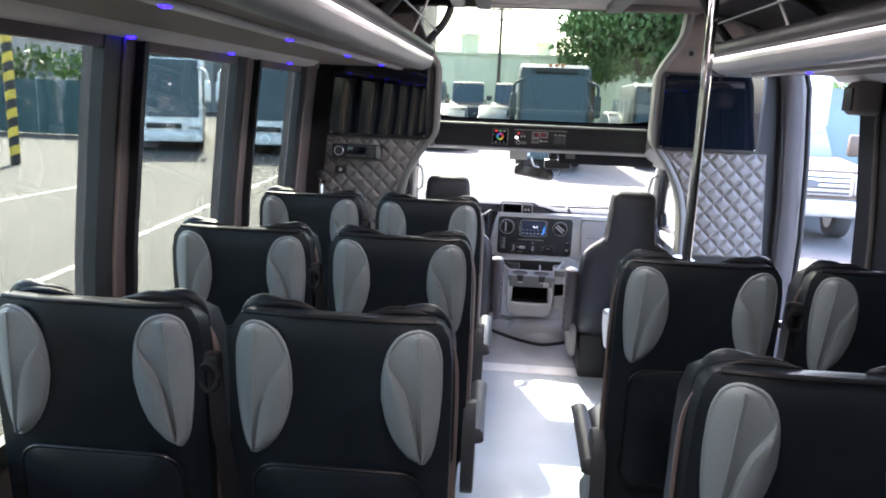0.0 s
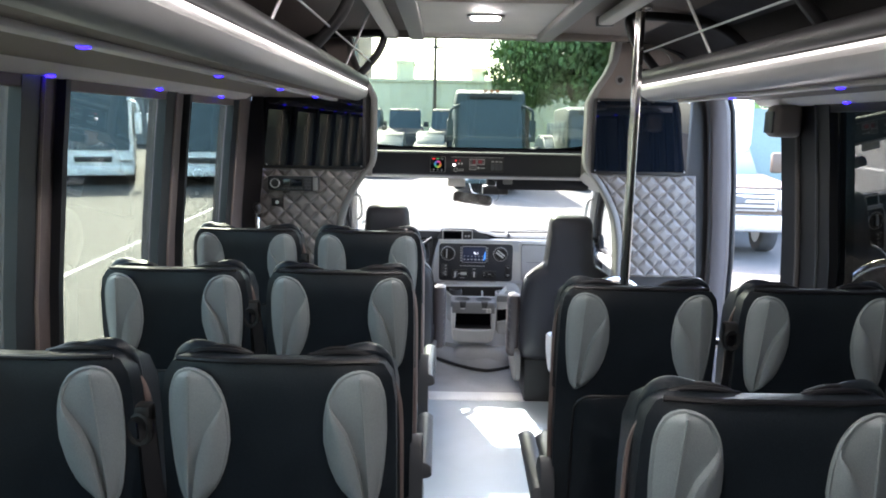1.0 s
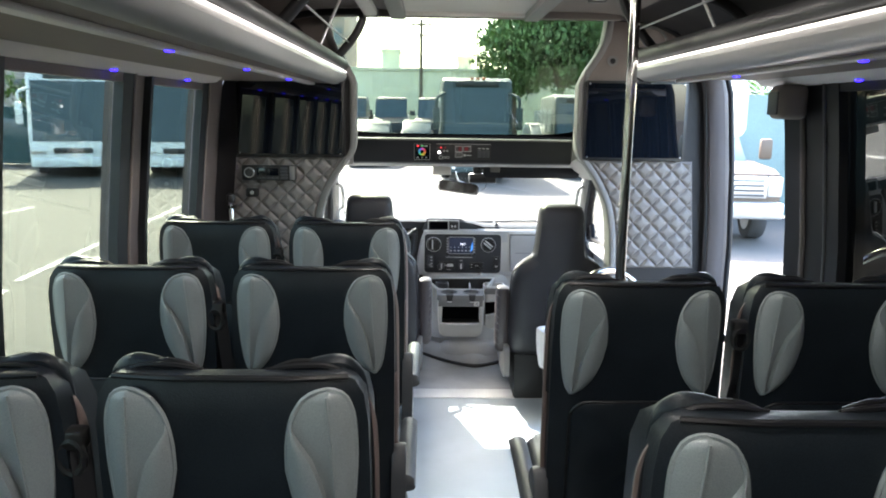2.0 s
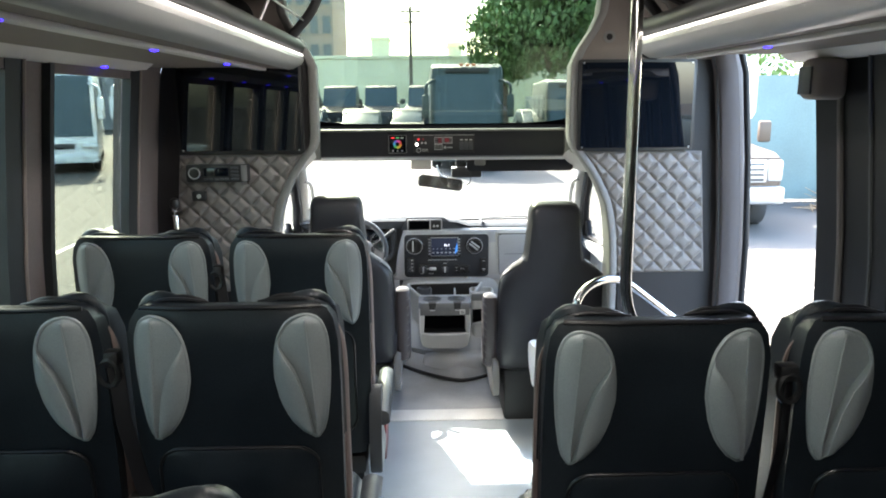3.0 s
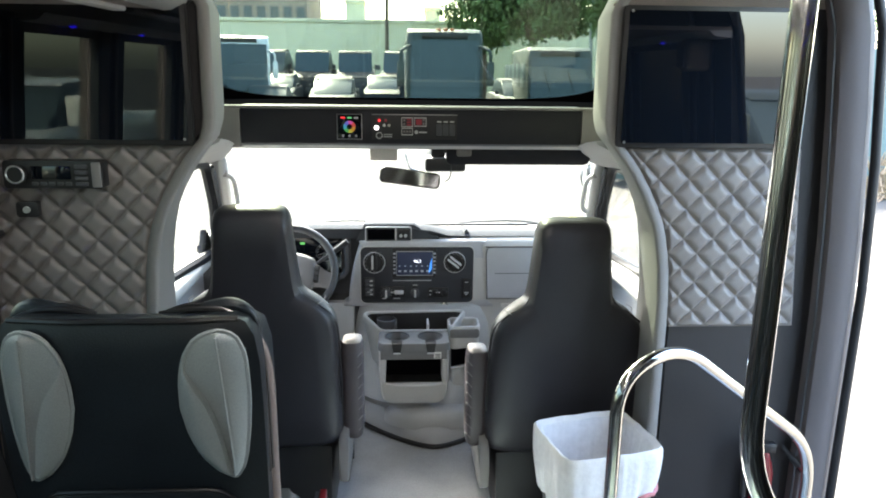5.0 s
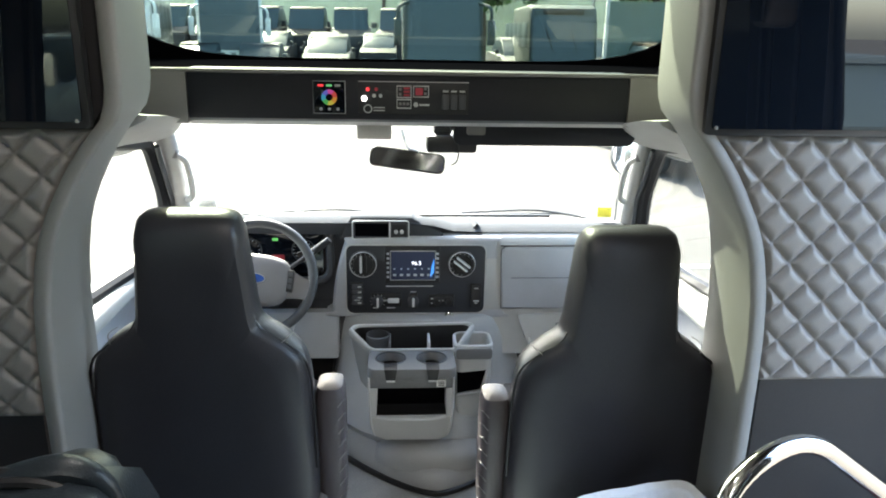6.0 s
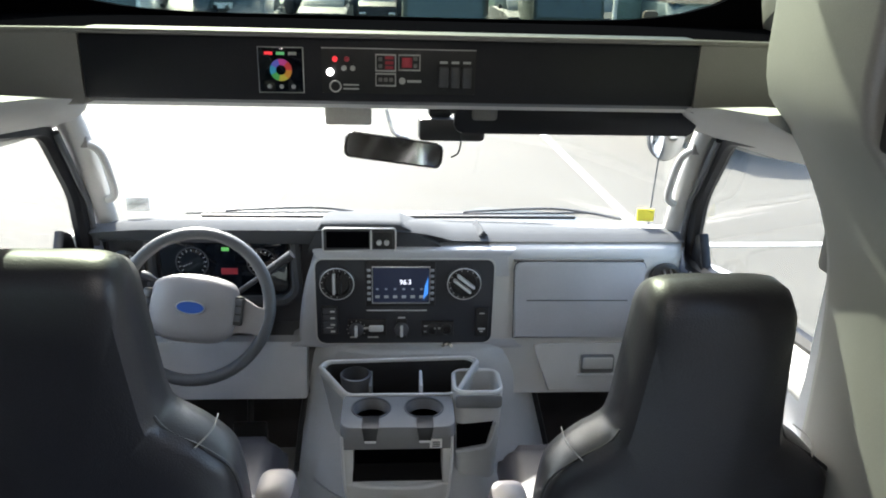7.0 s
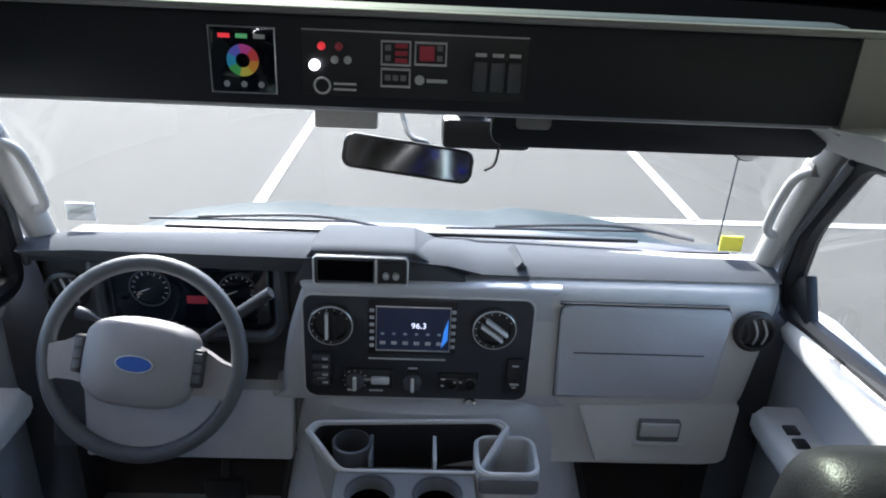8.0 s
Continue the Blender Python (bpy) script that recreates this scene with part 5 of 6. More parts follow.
part("airbag_mark", box(-0.014, 0.014, -0.052, -0.042, 0.032, 0.038, 0.002), M_DASHDK, t)
for sx in (-1, 1):
    part("spoke", loft([[(sx * a, b + w * v, z) for v, z in ((-1, -0.012), (1, -0.012), (1, 0.012), (-1, 0.012))] for a, b, w, z0 in ((0.07, -0.008, 0.055, 0), (0.12, -0.012, 0.042, 0), (0.150, -0.020, 0.034, 0), (0.180, -0.030, 0.036, 0))]), M_HUB, t)
    pod = part("switch_pod", box(sx * 0.110 - 0.012, sx * 0.110 + 0.012, -0.038, 0.034, 0.008, 0.026, 0.005), M_BLACK, t, "black switch pod")
    for k in range(3):
        part("key", box(sx * 0.110 - 0.008, sx * 0.110 + 0.008, -0.028 + 0.02 * k, -0.013 + 0.02 * k, 0.025, 0.029, 0.002), M_DASHDK, pod)
part("column", tube([(0, 0, -0.02), (0, -0.01, -0.25)], 0.055, 14), M_DASHDK, t)
for pts in ([(0.06, 0.02, -0.05), (0.15, 0.10, -0.05), (0.215, 0.155, -0.03)], [(-0.05, 0.03, -0.06), (-0.14, 0.06, -0.06), (-0.16, 0.065, -0.06)]):
    part("stalk", tube(smooth_path(pts, 5), [0.007] * 5 + [0.012] * 6, 10), M_PLATE, t, "dark column stalk")

# engine cover and the console on it
t = thing("engine_cover", "grey carpet-moulded engine cover between the front seats", "engine cover", 0.06, 0, 0)
NOSE = 4.69
rr = []
for z, w, y0, c in ((0.0, 0.385, NOSE, 0.045), (0.035, 0.382, NOSE + 0.012, 0.042), (0.06, 0.378, NOSE + 0.035, 0.042), (0.09, 0.372, 4.77, 0.040), (0.13, 0.366, 4.82, 0.038), (0.22, 0.350, 4.90, 0.033), (0.34, 0.325, 4.99, 0.027), (0.44, 0.292, 5.012, 0.012), (0.478, 0.272, 5.022, 0.005), (0.488, 0.262, 5.04, 0.005)):
    ring = []
    for k in range(33):
        u = -1 + 2 * k / 32
        yy = y0 + (5.10 - y0) * 0.8 * abs(u) ** (3.6 if z > 0.1 else 1.5)
        ring.append((c + w * u, yy, z))
    ring += [(c + w, 5.3, z), (c - w, 5.3, z)]
    rr.append(ring)
part("shell", loft(rr), M_COVER, t)
for q in (0, 32):
    part("side_seal", tube([(Vector(r[q]) + Vector(((-0.004 if q == 0 else 0.004), 0, 0))) for r in rr[3:7]], 0.009, 8), M_BLACK, t, "black rubber side seal")
part("nose_bulge", loft([[(0.045 + f * 0.21 * math.cos(a), NOSE + 0.16 + f * 0.115 * math.sin(a), z) for a in (2 * math.pi * k / 40 for k in range(40))] for z, f in ((0.05, 1.0), (0.085, 0.97), (0.11, 0.88), (0.124, 0.72), (0.128, 0.45), (0.129, 0.02))]), M_COVER, t, "rounded swelling under the console")
part("base_seal", tube([(0.045 + 0.398 * u, NOSE - 0.008 + (5.10 - NOSE) * 0.8 * abs(u) ** 1.5, 0.008) for u in (-1 + 2 * k / 30 for k in range(31))], 0.010, 8), M_BLACK, t, "black rubber edge")

t = thing("console", "grey centre console with two cup holders and a storage cubby", "console", 0.022, 4.86, 0.0)
def tub(x0, x1, y0, y1, z0, z1, wall, r, taper=0.0):
    o = rounded(x0, x1, y0, y1, r, 5)
    i = rounded(x0 + wall, x1 - wall, y0 + wall, y1 - wall, max(r - wall, 0.004), 5)
    cx, cy = (x0 + x1) / 2, (y0 + y1) / 2
    s = 1 - taper
    low = [(cx + (a - cx) * s, cy + (b - cy) * s) for a, b in o]
    lowi = [(cx + (a - cx) * s, cy + (b - cy) * s) for a, b in i]
    return loft([[(a, b, z0) for a, b in low], [(a, b, z1) for a, b in o], [(a, b, z1) for a, b in i], [(a, b, z0 + wall) for a, b in lowi]])


low = [(p.x, p.y) for p in fillet([(-0.139, 0.25, 0), (-0.125, 0.166, 0), (0.118, 0.163, 0), (0.133, 0.25, 0)], 0.035, 6)]
b = prism(low, "y", -0.10, 0.06, 0.008, seg=3)
prism([(-0.139, 0.249), (-0.117, 0.249), (-0.113, 0.352), (-0.141, 0.352)], "y", -0.10, 0.06, 0.003, bm=b)
prism([(0.112, 0.249), (0.133, 0.249), (0.135, 0.352), (0.110, 0.352)], "y", -0.10, 0.06, 0.003, bm=b)
part("bin", b, M_CONSOLE, t, "light grey open-fronted storage bin")
part("bin_top", prism([(-0.141, 0.3515), (0.135, 0.3515), (0.137, 0.392), (-0.143, 0.392)], "y", -0.099, 0.06, 0.003), M_CUPDECK, t, "mid grey panel over the cubby")
# the console cubby's inner shade is put into this black back
part("cubby_back", box(-0.120, 0.115, -0.02, 0.05, 0.245, 0.356), M_VOID, t, "black back painting the shade in the open cubby")
part("cubby_floor", box(-0.120, 0.115, -0.09, -0.015, 0.246, 0.2535), M_BLACK, t)
part("cubby_lip", tube(smooth_path([(-0.115, -0.100, 0.250), (-0.06, -0.106, 0.243), (0.06, -0.106, 0.243), (0.110, -0.100, 0.250)], 5), 0.006, 8), M_SILVER, t)
for k, xs in enumerate((-0.1405, 0.1345)):
    part("bin_edge", tube(smooth_path([(xs, -0.099, 0.39), (xs * 0.99, -0.102, 0.30), (xs * 0.95, -0.100, 0.22), (xs * 0.86, -0.094, 0.178)], 5), 0.004, 7), M_SILVER, t, "bright silver edge of the bin")


def holed_deck(outline, holes, r, z0, z1, depth):
    """A slab with round wells sunk into its top."""
    bm = bmesh.new()
    edges = []
    loops = [outline] + [[(x + r * math.cos(2 * math.pi * k / 28), y + r * math.sin(2 * math.pi * k / 28)) for k in range(28)] for x, y in holes]
    for n, lp in enumerate(loops):
        top = [bm.verts.new((a, b, z1)) for a, b in lp]
        if n == 0:
            mid = [bm.verts.new((a * 1.02, b + (0.003 if b > -0.03 else -0.003), z1 - 0.008)) for a, b in lp]
            low = [bm.verts.new((a * 1.02, b + (0.003 if b > -0.03 else -0.003), z0)) for a, b in lp]
        else:
            cx, cy = holes[n - 1]
            mid = [bm.verts.new((cx + (a - cx) * 0.93, cy + (b - cy) * 0.93, z1 - 0.006)) for a, b in lp]
            low = [bm.verts.new((cx + (a - cx) * 0.84, cy + (b - cy) * 0.84, z1 - depth)) for a, b in lp]
        for r0, r1 in ((top, mid), (mid, low)):
            for k in range(len(lp)):
                bm.faces.new((r0[k], r0[(k + 1) % len(lp)], r1[(k + 1) % len(lp)], r1[k]))
        bm.faces.new(low)
        edges += [bm.edges.get((top[k], top[(k + 1) % len(lp)])) for k in range(len(lp))]
    bmesh.ops.triangle_fill(bm, edges=edges, use_beauty=True)
    return bm


part("cup_deck", holed_deck(rounded(-0.143, 0.140, -0.110, 0.050, 0.03), ((-0.070, -0.022), (0.065, -0.022)), 0.050, 0.392, 0.424, 0.075), M_CUPDECK, t, "mid grey cup-holder deck")
for x in (-0.070, 0.065):
    c = part("cup_holder", tube([(x + 0.049 * math.cos(a), -0.022 + 0.049 * math.sin(a), 0.4235) for a in (2 * math.pi * k / 30 for k in range(30))], 0.003, 6, closed=True), M_DASHDK, t, "round cup holder rim")
    part("well", lathe([(0.040, 0.372), (0.038, 0.353), (0.001, 0.353)], 22, m=Matrix.Translation((x, -0.022, 0))), M_BLACK, c)
    # solid black block painted as the shade of a cut in the deck front
    part("notch", prism([(x - 0.021, 0.4262), (x + 0.021, 0.4262), (x + 0.015, 0.388), (x - 0.015, 0.388)], "y", -0.1165, -0.062, 0.002), M_BLACK, c)
    part("notch_tip", box(x - 0.014, x + 0.014, -0.1175, -0.108, 0.382, 0.389, 0.002), M_SILVER, c)
TRAY = [(-0.215, 0.105), (-0.20, 0.128), (0.205, 0.148), (0.225, 0.125), (0.155, 0.035), (-0.14, 0.035)]
TO = [(p.x, p.y) for p in fillet([(a, b, 0) for a, b in TRAY + TRAY[:1]], 0.02, 4)]
inner = lambda k: [(0.005 + (a - 0.005) * k, 0.090 + (b - 0.090) * k) for a, b in TO]
rim = lambda b: 0.424 + 0.052 * min(1, max(0, (b - 0.035) / 0.075))
part("tray", loft([[(a * 0.74, b + 0.02, 0.16) for a, b in TO], [(a * 0.97, b + 0.004, rim(b) - 0.03) for a, b in TO], [(a, b, rim(b) - 0.02) for a, b in TO], [(a, b, rim(b)) for a, b in TO], [(a, b, rim(b)) for a, b in inner(0.93)], [(a, b, 0.352) for a, b in inner(0.86)]]), M_CONSOLE, t, "light grey tray body")
b = loft([[(a, b_, rim(b_) - 0.005) for a, b_ in inner(0.915)], [(a, b_, 0.36) for a, b_ in inner(0.845)]], caps=False)
b.faces.new([v for v in b.verts][len(TO):])
part("tray_liner", b, M_BLACK, t, "dark open tray behind the cup holders")
part("tray_rim", tube([(a, b, rim(b) + 0.002) for a, b in inner(0.97)], 0.0038, 8, closed=True), M_SILVER, t, "bright tray rim")
for x in (-0.075, 0.06):
    part("divider", box(x - 0.004, x + 0.004, 0.046, 0.128, 0.362, 0.448, 0.002), M_SILVER if x > 0 else M_CUPDECK, t)
part("tray_cup", lathe([(0.036, 0.37), (0.041, 0.462), (0.036, 0.464), (0.031, 0.39), (0.001, 0.385)], 24, m=Matrix.Translation((-0.115, 0.085, 0))), M_DASHDK, t)
part("side_pocket", tub(0.143, 0.276, 0.005, 0.13, 0.15, 0.448, 0.010, 0.03, 0.16), M_CONSOLE, t, "grey side pocket")
part("pocket_rim", tube([(a, b, 0.449) for a, b in rounded(0.148, 0.271, 0.010, 0.125, 0.028, 4)], 0.004, 8, closed=True), M_SILVER, t)
part("pocket_band", prism(rounded(0.149, 0.270, 0.405, 0.442, 0.008), "y", 0.0005, 0.012, 0.002), M_CUPDECK, t, "mid grey band of the side pocket")
# black block painted as the shade in the side pocket's opening
part("pocket_hole_shade", prism([(0.156, 0.275), (0.235, 0.290), (0.252, 0.362), (0.154, 0.352)], "y", 0.0065, 0.04, 0.003), M_VOID, t)
part("pocket_lip", tube(smooth_path([(0.154, 0.003, 0.270), (0.20, 0.0, 0.278), (0.240, 0.003, 0.290), (0.257, 0.003, 0.362)], 5), 0.004, 7), M_SILVER, t)
part("label", box(0.078, 0.108, -0.1035, -0.098, 0.358, 0.384), M_STRIP, t, "small pale sticker")
for k in range(3):
    part("writing_bar", box(0.084, 0.103, -0.1048, -0.103, 0.362 + 0.006 * k, 0.365 + 0.006 * k), M_DASHDK, t)
t = thing("gear_lever", "black lever by the engine cover", "lever", -0.225, 4.62, 0)
part("shaft", tube([(0, 0, 0.0), (0, 0.01, 0.10)], 0.009, 8), M_BLACK, t)
part("grip", lathe([(0.012, 0.08), (0.016, 0.10), (0.015, 0.15), (0.006, 0.16)], 12), M_BLACK, t)

# pedals and footwell darkness
structure("firewall", box(-0.95, 0.95, 5.28, 5.42, -0.05, 0.70), M_DARKFAB, "dark carpeted firewall under the dashboard", "firewall")
t = thing("brake_pedal", "black brake pedal in the driver's footwell", "pedal", -0.42, 5.12, 0.14)
part("pad", box(-0.05, 0.05, -0.01, 0.01, 0.0, 0.06, 0.006), M_BLACK, t)
part("arm", tube([(0, 0.0, 0.04), (0, 0.10, 0.30)], 0.01, 8), M_BLACK, t)

# cab roof lining, pillars, doors, windscreen
bm = prism([(4.80, 1.204), (4.85, 1.186), (5.0, 1.18), (5.02, 1.21), (4.80, 1.214)], "x", -0.90, 0.90)
for sx in (-1, 1):
    loft([[(sx * a, y, z) for a, z in pr] for y, pr in ((4.31, ((0.585, 1.272), (0.590, 1.262), (0.625, 1.245), (0.69, 1.222), (0.80, 1.195), (0.90, 1.16), (0.94, 1.25), (0.7, 1.280))), (4.55, ((0.615, 1.244), (0.622, 1.236), (0.655, 1.216), (0.72, 1.186), (0.80, 1.160), (0.90, 1.12), (0.94, 1.235), (0.7, 1.248))), (4.79, ((0.645, 1.206), (0.652, 1.199), (0.68, 1.180), (0.74, 1.155), (0.81, 1.130), (0.90, 1.09), (0.94, 1.21), (0.7, 1.21))), (4.93, ((0.675, 1.206), (0.68, 1.19), (0.70, 1.165), (0.745, 1.135), (0.81, 1.110), (0.90, 1.07), (0.94, 1.21), (0.7, 1.21))), (5.0, ((0.70, 1.206), (0.705, 1.185), (0.72, 1.150), (0.75, 1.120), (0.81, 1.10), (0.88, 1.07), (0.92, 1.21), (0.72, 1.21))))], bm=bm)
structure("ceiling_3", bm, M_PILLAR, "pale grey cab roof lining", "ceiling")
SH = [(-0.74, 5.0, 1.225), (0.76, 5.0, 1.225), (0.83, 5.58, 0.865), (-0.81, 5.58, 0.865)]
b = bmesh.new()
rows = []
for i in range(9):
    v = i / 8
    row = []
    for j in range(17):
        u = -1 + 2 * j / 16
        w = 0.77 + 0.06 * v
        row.append((0.01 + w * u, 5.0 + 0.345 * v - 0.12 * u * u * v - 0.03 * u * u, 1.235 - 0.44 * v))
    rows.append(row)
structure("windscreen_pane", loft([r + [(x, y + 0.006, z + 0.004) for x, y, z in reversed(r)] for r in rows]), M_SHIELD, "clear windscreen of the van cab", "windscreen")
for sx in (-1, 1):
    px = 0.765 if sx < 0 else 0.802
    pts = [(sx * px, 4.95, 1.20), (sx * (px + 0.003), 5.03, 1.09), (sx * (px + 0.008), 5.11, 0.95), (sx * (px + 0.018), 5.19, 0.79)]
    b = tube(smooth_path(pts, 5), 0.032, 12, flat=1.0)
    structure("pillar_front_" + ("1" if sx < 0 else "2"), b, M_PILLAR, "pale grey windscreen pillar", "pillar")
    t = thing("grab_rail", "grey grab handle on the windscreen pillar", "grab handle", group="grab handles")
    part("bar", tube(smooth_path([(sx * (px - 0.022), 5.03, 1.06), (sx * (px - 0.046), 5.05, 1.03), (sx * (px - 0.046), 5.10, 0.92), (sx * (px - 0.020), 5.12, 0.89)], 6), 0.010, 10), M_PILLAR, t)
    part("foot", box(sx * (px - 0.016) - 0.012, sx * (px - 0.016) + 0.012, 5.02, 5.05, 1.05, 1.08, 0.005), M_GREYTRIM, t)
    # cab door
    side = "driver's" if sx < 0 else "co-driver's"
    d = thing("door_2" if sx < 0 else "door_3", f"{side} cab door with a black window frame and grey lining", "cab door", kind="structure")
    fr = fillet([(0, 4.36, 0.72), (0, 4.36, 1.19), (0, 4.95, 1.115), (0, 5.09, 0.92), (0, 5.13, 0.72), (0, 4.36, 0.72)], 0.05, 6)
    DX = lambda y, z: (0.925 if y < 4.7 else 0.925 - 0.10 * min(1, (y - 4.7) / 0.2)) + (0.0 if sx < 0 else 0.03) - 0.05 * max(0, z - 0.72)
    part("window_frame", tube([(sx * DX(p.y, p.z), p.y, p.z) for p in fr], 0.022, 8), M_POST, d, "black window frame")
    part("weather_seal", tube([(sx * (DX(y, z) - 0.026), y + 0.01, z) for y, z in ((4.95, 1.10), (5.02, 1.0), (5.09, 0.90), (5.125, 0.76))], 0.009, 8), M_DASHDK, d, "grey rubber door seal")
    part("pane", loft([[(sx * (DX(y, z) + 0.004) + o, y, z) for y, z in ((4.37, 0.72), (4.37, 1.18), (4.7, 1.14), (4.94, 1.11), (5.08, 0.92), (5.12, 0.72))] for o in (0, sx * 0.005)]), M_SHIELD, d)
    part("lining", prism([(4.34, 0.02), (4.34, 0.70), (4.5, 0.71), (5.1, 0.70), (5.20, 0.68), (5.20, 0.02)], "x", sx * 0.90, sx * 0.965, 0.012), M_DASH, d, "grey door lining")
    part("sill_top", prism(rounded(min(sx * 0.83, sx * 0.95), max(sx * 0.83, sx * 0.95), 0.655, 0.715, 0.025), "y", 4.36, 5.08, 0.01), M_DASHLT, d, "light grey padded sill")
    ar = part("armrest", prism(rounded(min(sx * 0.80, sx * 0.92), max(sx * 0.80, sx * 0.92), 0.43, 0.50, 0.02), "y", 4.5, 5.05, 0.012), M_DASHLT, d, "light grey armrest with switches")
    for k in range(3):
        part("window_switch", box(sx * 0.845 - 0.015, sx * 0.845 + 0.015, 4.86 + 0.045 * k, 4.89 + 0.045 * k, 0.498, 0.506, 0.003), M_BLACK, ar)
    part("mirror_sail", prism([(4.99, 0.69), (5.14, 0.69), (5.11, 0.80), (5.07, 0.82)], "x", sx * 0.845, sx * 0.875, 0.008), M_POST, d, "dark mirror sail panel")
    bt = thing("seat_belt", "grey cab seat belt hanging from its pillar anchor", "seat belt", group="cab belts")
    part("webbing", loft([[(sx * x, y, z), (sx * x, y + 0.045, z), (sx * (x + 0.003), y + 0.045, z), (sx * (x + 0.003), y, z)] for x, y, z in ((0.80, 4.36, 1.02), (0.80, 4.36, 0.75), (0.79, 4.37, 0.45))]), M_DASH, bt)
    part("anchor", box(sx * 0.795 - 0.02, sx * 0.795 + 0.02, 4.355, 4.41, 0.98, 1.07, 0.012), M_GREYTRIM, bt, "grey belt anchor")

# rear-view mirror, dash camera, toll tag, sun visor, stickers
t = thing("interior_mirror", "black-edged rear-view mirror on a wire stalk", "rear-view mirror", 0.008, 5.075, 1.042)
t.matrix_basis = pose(0.008, 5.075, 1.042, -13, 8, 3)
part("shell", prism(rounded(-0.127, 0.127, -0.033, 0.033, 0.018), "y", -0.006, 0.025, 0.006), M_BLACK, t)
part("glass", prism(rounded(-0.120, 0.120, -0.028, 0.028, 0.015), "y", -0.0075, -0.005), M_MIRROR, t, "mirror glass")
part("stalk", tube(smooth_path([(-0.03, 0.03, 0.10), (-0.005, 0.02, 0.045), (0.03, 0.02, 0.035), (0.05, 0.02, 0.02)], 6), 0.005, 8), M_ALU, t)
t = thing("dash_camera", "black dash camera hung from the windscreen top", "dash camera", 0.155, 5.08, 1.10)
part("case", box(-0.085, 0.085, -0.03, 0.03, -0.03, 0.03, 0.012), M_BLACK, t)
part("bracket", box(-0.06, 0.0, -0.01, 0.02, 0.03, 0.085, 0.008), M_BLACK, t)
part("cable", tube(smooth_path([(-0.02, -0.02, 0.08), (0.02, -0.035, 0.02), (0.02, -0.03, -0.05), (0.0, -0.025, -0.07)], 6), 0.0025, 6), M_BLACK, t)
t = thing("toll_tag", "cream plastic tag at the top of the windscreen", "toll tag", -0.10, 4.97, 1.155)
part("case", box(-0.055, 0.055, -0.008, 0.008, -0.028, 0.028, 0.005), M_CEIL, t)
part("tab", box(-0.02, 0.02, -0.006, 0.006, 0.026, 0.045, 0.003), M_CEIL, t)
t = thing("sun_visor", "dark folded sun visor over the windscreen", "sun visor", 0.44, 4.93, 1.150)
part("pad", prism(rounded(-0.29, 0.29, -0.032, 0.030, 0.02), "y", -0.01, 0.02, 0.006), M_BEAM, t)
part("rod", tube([(-0.30, 0.0, 0.02), (-0.22, 0.0, 0.03)], 0.008, 8), M_BLACK, t)
part("clip", box(-0.25, -0.19, -0.02, 0.0, 0.0, 0.035, 0.008), M_GREYTRIM, t)
t = thing("yellow_sticker", "small yellow sticker low on the windscreen", "sticker", 0.735, 5.20, 0.832)
part("sheet", box(-0.025, 0.025, -0.002, 0.002, -0.018, 0.018), material("yellow sticker", (0.8, 0.75, 0.08), 0.5), t)
t = thing("pale_sticker", "small pale sticker low on the windscreen", "sticker", -0.70, 5.205, 0.855)
part("sheet", box(-0.03, 0.03, -0.002, 0.002, -0.02, 0.02), M_STRIP, t)
part("writing_bar", box(-0.024, 0.024, -0.003, -0.001, -0.004, 0.004), M_DASHLT, t)
for x0, x1 in ((-0.62, -0.02), (0.10, 0.72)):
    t = thing("windscreen_wiper", "black wiper resting at the foot of the windscreen", "wiper", group="wipers")
    part("arm", tube(smooth_path([(x1, 5.37, 0.765), ((x0 + x1) / 2 + 0.1, 5.37, 0.797), (x0 + 0.12, 5.365, 0.787)], 6), 0.0045, 8), M_DASHDK, t)
    part("blade", tube([(x0, 5.375, 0.776), (x1 - 0.1, 5.385, 0.780)], 0.004, 8), M_DASHDK, t)

# bonnet outside, ahead of the windscreen
t = thing("bonnet", "dark glossy van bonnet in front of the windscreen", "bonnet")
rr = []
for y, z in ((5.36, 0.725), (5.5, 0.728), (5.7, 0.685), (5.95, 0.60), (6.1, 0.50), (6.15, 0.36)):
    rr.append([(0.95 * u, y - 0.10 * u * u, z - 0.10 * u ** 4 + (0.02 if 0.25 < abs(u) < 0.75 else 0)) for u in (-1 + 2 * k / 24 for k in range(25))])
part("panel", loft(rr, closed=False), M_HOOD, t)
part("cowl", prism([(5.33, 0.70), (5.33, 0.752), (5.40, 0.742), (5.40, 0.70)], "x", -0.8, 0.8, 0.006), M_BLACK, t, "black cowl grille")

# exterior mirror
t = thing("exterior_mirror", "grey bonnet mirror on a thin rod over the wing", "exterior mirror", 0.93, 5.70, 0.60)
part("case", loft([[(0.03 + f * 0.065 * math.cos(a), y, 0.36 + f * 0.085 * math.sin(a)) for a in (2 * math.pi * k / 24 for k in range(24))] for y, f in ((0.07, 0.2), (0.06, 0.7), (0.03, 0.98), (0.0, 1.0), (-0.006, 0.96))]), M_DASHDK, t)
part("glass", loft([[(0.03 + f * 0.060 * math.cos(a), y, 0.36 + f * 0.080 * math.sin(a)) for a in (2 * math.pi * k / 24 for k in range(24))] for y, f in ((-0.008, 1.0), (-0.014, 0.6), (-0.016, 0.02))]), M_MIRROR, t, "domed mirror glass")
part("rod", tube([(0.0, 0.0, -0.02), (0.01, 0.005, 0.28)], 0.0025, 6), M_DASHDK, t)
t = thing("side_mirror", "large brown-backed bus mirror with a pale rim on an arm", "exterior mirror", 1.69, 5.22, 1.55)
